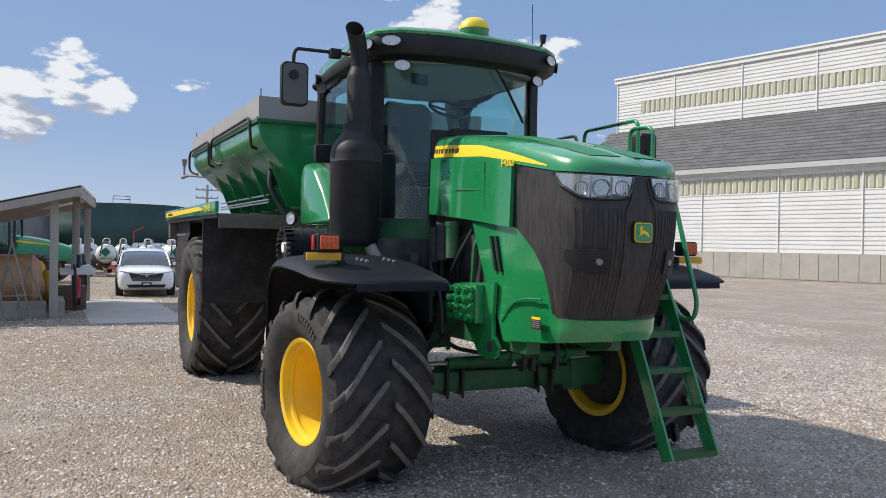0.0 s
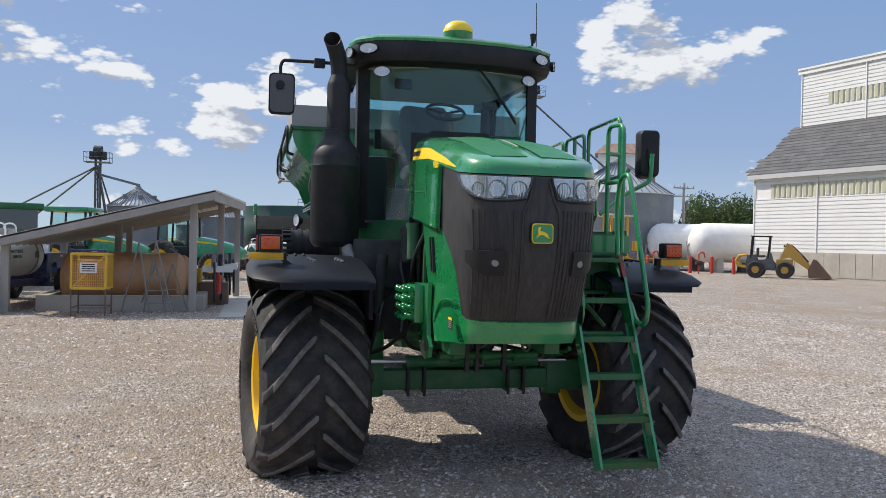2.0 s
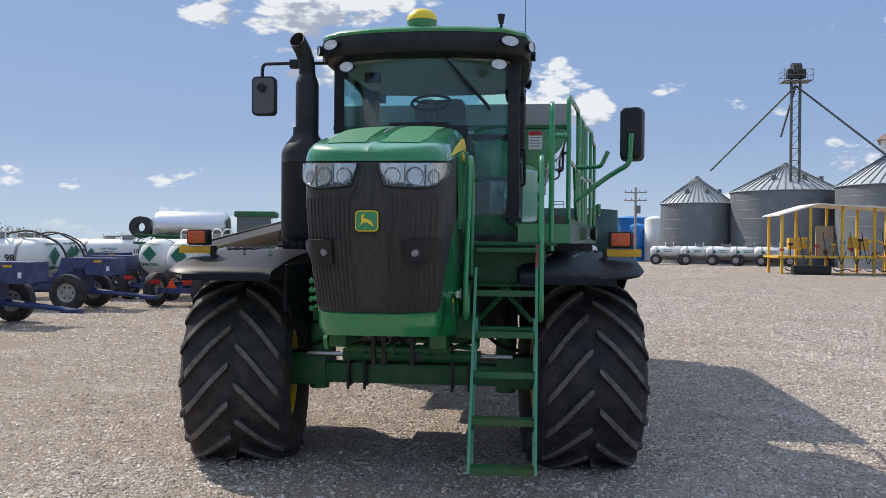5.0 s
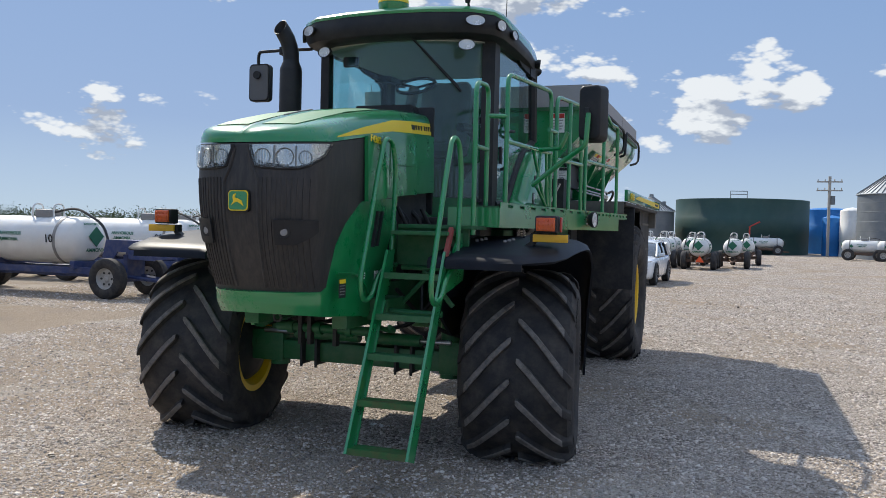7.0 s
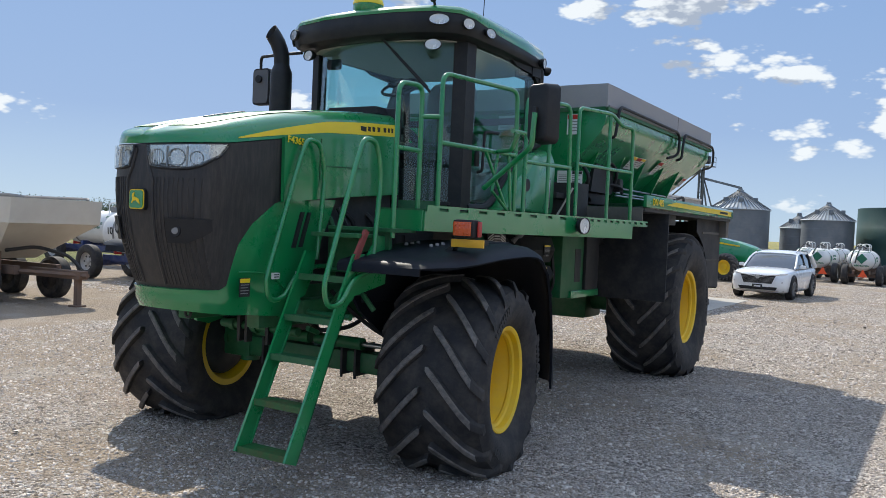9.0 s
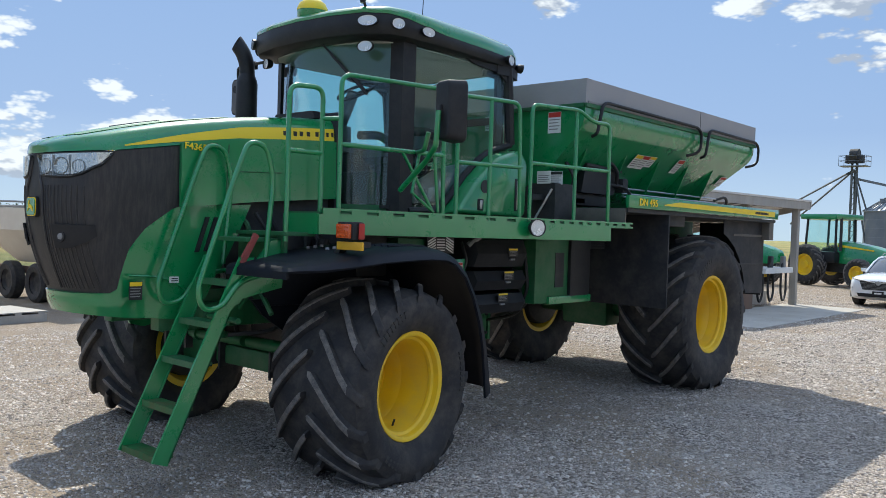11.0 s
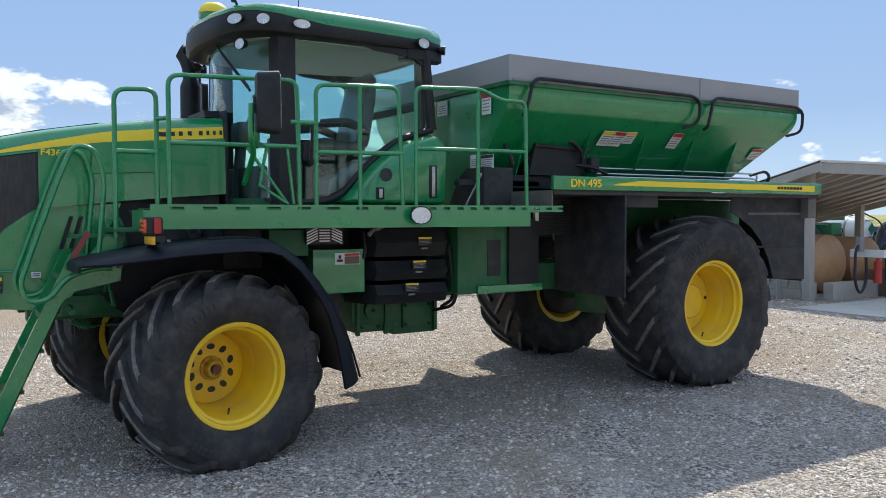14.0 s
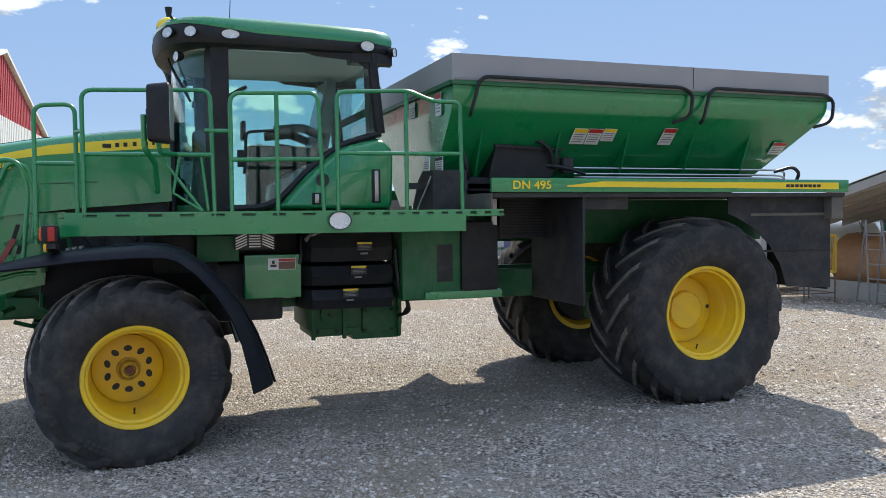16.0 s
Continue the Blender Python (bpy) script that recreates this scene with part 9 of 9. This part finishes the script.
box(bm, 1.5, 1.75, -0.9, -0.6, 0.5, 1.0, 0.03)
part("running_gear", bm, RUST, td, smooth=False)
bm = B()
tube(bm, [(1.7, -0.5, 1.0), (2.2, -0.2, 1.1), (2.9, 0, 0.95), (3.1, 0.1, 0.7)], 0.035, n=6, rnd=0.2)
part("hose", bm, INK, td)
for x in (-1.2, 0.1, 1.45):
    for s in (-1, 1):
        bm = B()
        revolve(bm, [(-0.12, 0.24), (-0.15, 0.36), (-0.1, 0.43), (0.1, 0.43), (0.15, 0.36), (0.12, 0.24)], 26)
        revolve(bm, [(-0.1, 0.24), (-0.05, 0.18), (-0.05, 0)], 20)
        revolve(bm, [(0.1, 0.24), (0.05, 0.18), (0.05, 0)], 20)
        part("wheel", bm, RUBBER, td, at=Matrix.Translation((x, s * 0.78, 0.42)) @ Matrix.Rotation(radians(90), 4, "Z"))

# ---- red and white barn gable ----
bn = thing("barn", "tall barn with ribbed red gable, white walls and a roof ventilator", "barn", at=pose(-19.25, -3.37, 0, 0, 0, 176.8))
# local x runs along world +y; faces local -y (world +x)
prof = [(-9.0, 4.52), (0.0, 6.96), (9.0, 4.52)]
bm = B()
x = -9.0
while x < 9.0:
    zt = along(prof, x + 0.13)
    zw = 5.3 + 0.25 * abs(x) * 0
    box(bm, x, x + 0.15, -0.04, 0.0, 4.95, max(5.0, zt - 0.05))
    x += 0.26
prism(bm, [(-9.0, 4.0), (9.0, 4.0), (9.0, 4.52), (0, 6.96), (-9.0, 4.52)], "y", 0.0, 0.2)
part("gable", bm, BARNRED, bn, "ribbed red steel gable", smooth=False)
bm = B()
x = -9.0
while x < 9.0:
    box(bm, x, x + 0.15, -0.10, -0.06, 0.0, min(5.0, along(prof, x) - 0.1))
    x += 0.26
prism(bm, [(-9.0, 0), (9.0, 0), (9.0, 4.5), (7.3, 5.0), (-7.3, 5.0), (-9.0, 4.5)], "y", -0.06, -0.045)
part("front_wall", bm, SIDING, bn, "ribbed white steel wall", smooth=False)
bm = B()
prism(bm, [(-9.4, 4.40), (0, 6.95), (9.4, 4.40), (9.4, 4.50), (0, 7.06), (-9.4, 4.50)], "y", -0.16, 20)
part("barn_roof", bm, SIDING, bn, smooth=False)
bm = B()
cyl(bm, (0, 0.6, 6.8), (0, 0.6, 7.4), 0.36, n=20)
cyl(bm, (0, 0.6, 7.4), (0, 0.6, 7.62), 0.52, 0.15, n=20)
part("ventilator", bm, GALV, bn, "round steel roof ventilator")
bm = B()
box(bm, -0.6, 0.6, 0, 1.0, 0, 0.14)
for k in range(3):
    box(bm, -0.6, 0.6, k * 0.42, k * 0.42 + 0.12, 0.14, 0.17)
box(bm, -0.6, 0.6, 0, 1.0, 0.17, 0.19)
solid("timber_pallet", bm, WOODY, "grey wooden pallet lying on the gravel", "pallet", smooth=False, at=pose(-9.5, 1.2, 0, 0, 0, 8))


# ---- trees far off ----
def tree(x, y, h, w, seed, n=2600, leaf=None):
    rnd = random.Random(seed)
    t = thing("tree", "broad leafy green tree at the far edge of the yard", "tree", "far trees", at=pose(x, y, 0))
    bm = B()
    tube(bm, [(0, 0, 0), (0.1, 0, h * 0.25), (0, 0.1, h * 0.5)], w * 0.035, n=7)
    for k in range(6):
        a = k * 1.05 + rnd.random()
        tube(bm, [(0, 0, h * 0.22), (math.cos(a) * w * 0.2, math.sin(a) * w * 0.2, h * 0.45), (math.cos(a) * w * 0.36, math.sin(a) * w * 0.36, h * 0.62)], w * 0.015, n=5)
    part("trunk", bm, BARK, t)
    lobes = [(rnd.uniform(-0.34, 0.34) * w, rnd.uniform(-0.34, 0.34) * w, rnd.uniform(0.25, 0.82) * h, rnd.uniform(0.14, 0.24) * w) for _ in range(16)]
    vs, fs = [], []
    for i in range(n):
        cx, cy, cz, r = lobes[i % 16]
        d = Vector((rnd.gauss(0, 1), rnd.gauss(0, 1), rnd.gauss(0, 0.8))).normalized() * r * rnd.uniform(0.55, 1.08)
        p = Vector((cx, cy, cz)) + d
        s = w * rnd.uniform(0.006, 0.013)
        for _ in range(2):
            a, b_ = Vector((rnd.gauss(0, 1), rnd.gauss(0, 1), rnd.gauss(0, 1))).normalized() * s, Vector((rnd.gauss(0, 1), rnd.gauss(0, 1), rnd.gauss(0, 1))).normalized() * s
            k = len(vs)
            vs += [tuple(p - a), tuple(p + b_), tuple(p + a), tuple(p - b_)]
            fs.append((k, k + 1, k + 2, k + 3))
    me = bpy.data.meshes.new("crown")
    me.from_pydata(vs, [], fs)
    me.materials.append(leaf or LEAF)
    o = new("crown", me)
    o.parent = t


for k, (x, y, h, w) in enumerate(((62, 100, 9.2, 13), (54, 103, 7, 9), (70, 98, 8.8, 12), (77, 104, 10.5, 13), (45, 110, 7.0, 9), (86, 98, 9, 12))):
    tree(x, y, h, w, k + 3, 15000)
for k in range(22):
    a = radians(36 + k * 2.2)
    d = 230 + (k * 37) % 50
    tree(-math.sin(a) * d, math.cos(a) * d, 1.3 + (k * 13) % 3 * 0.55, 20, 50 + k, 3000, LEAF_HAZE)

# dark litter scrap on the gravel
bm = B()
rnd = random.Random(8)
for k in range(7):
    x, y = rnd.uniform(-0.09, 0.09), rnd.uniform(-0.03, 0.03)
    s = rnd.uniform(0.015, 0.04)
    vs = [bm.verts.new((x + s * math.cos(a), y + s * 0.6 * math.sin(a), rnd.uniform(0.012, 0.035))) for a in (0, 1.3, 2.4, 3.7, 5)]
    bm.faces.new(vs)
solid("paper_scrap", bm, LABEL, "small torn white paper scrap on the gravel", "litter", smooth=False, at=pose(0.09, 0.49, 0.01))

# ---- loose stones ----
def stones(n, x0, x1, y0, y1, smin, smax, seed, name, fade=False):
    rng = np.random.default_rng(seed)
    u = rng.random(n)
    # thinning out towards the far end
    c = np.stack([rng.uniform(x0, x1, n), y0 + (y1 - y0) * (1 - np.sqrt(1 - u)) if fade else y0 + (y1 - y0) * u, np.zeros(n)], 1)
    s = smin + (smax - smin) * rng.random(n) ** 2.5
    base = np.array([(-1, -1, -.6), (1, -1, -.6), (1, 1, -.6), (-1, 1, -.6), (-.6, -.75, .35), (.85, -.4, .6), (.45, .8, .25), (-.8, .4, .55)], float)
    f = np.array([(0, 1, 5, 4), (1, 2, 6, 5), (2, 3, 7, 6), (3, 0, 4, 7), (4, 5, 6, 7)])
    v = base[None] * (s[:, None, None] * rng.uniform(0.55, 1.2, (n, 1, 3)) * rng.uniform(0.7, 1.25, (n, 8, 3)))
    a, b_ = rng.uniform(0, 2 * np.pi, n), rng.normal(0, 0.35, n)
    ca, sa, cb, sb = np.cos(a), np.sin(a), np.cos(b_), np.sin(b_)
    x, y, z = v[..., 0], v[..., 1], v[..., 2]
    y, z = y * cb[:, None] - z * sb[:, None], y * sb[:, None] + z * cb[:, None]
    x, y = x * ca[:, None] - y * sa[:, None], x * sa[:, None] + y * ca[:, None]
    P = np.stack([x + c[:, :1], y + c[:, 1:2], z + (s * 0.18)[:, None]], 2).reshape(-1, 3)
    F = (f[None] + (np.arange(n) * 8)[:, None, None]).reshape(-1, 4)
    me = bpy.data.meshes.new(name)
    me.vertices.add(len(P))
    me.vertices.foreach_set("co", P.ravel())
    me.loops.add(F.size)
    me.loops.foreach_set("vertex_index", F.ravel())
    me.polygons.add(len(F))
    me.polygons.foreach_set("loop_start", np.arange(0, F.size, 4))
    me.update(calc_edges=True)
    me.materials.append(STONE)
    tagged(new(name, me), "loose pale crushed limestone chips on the yard", "gravel", kind="stuff")


stones(105000, -7.5, 9.5, -5.2, 7.0, 0.005, 0.020, 1, "gravel_chips")
stones(45000, -3.6, 6.6, -4.2, 2.2, 0.004, 0.013, 3, "gravel_chips")
stones(45000, -14.0, 13.0, 6.8, 32.0, 0.010, 0.030, 2, "gravel_chips", True)
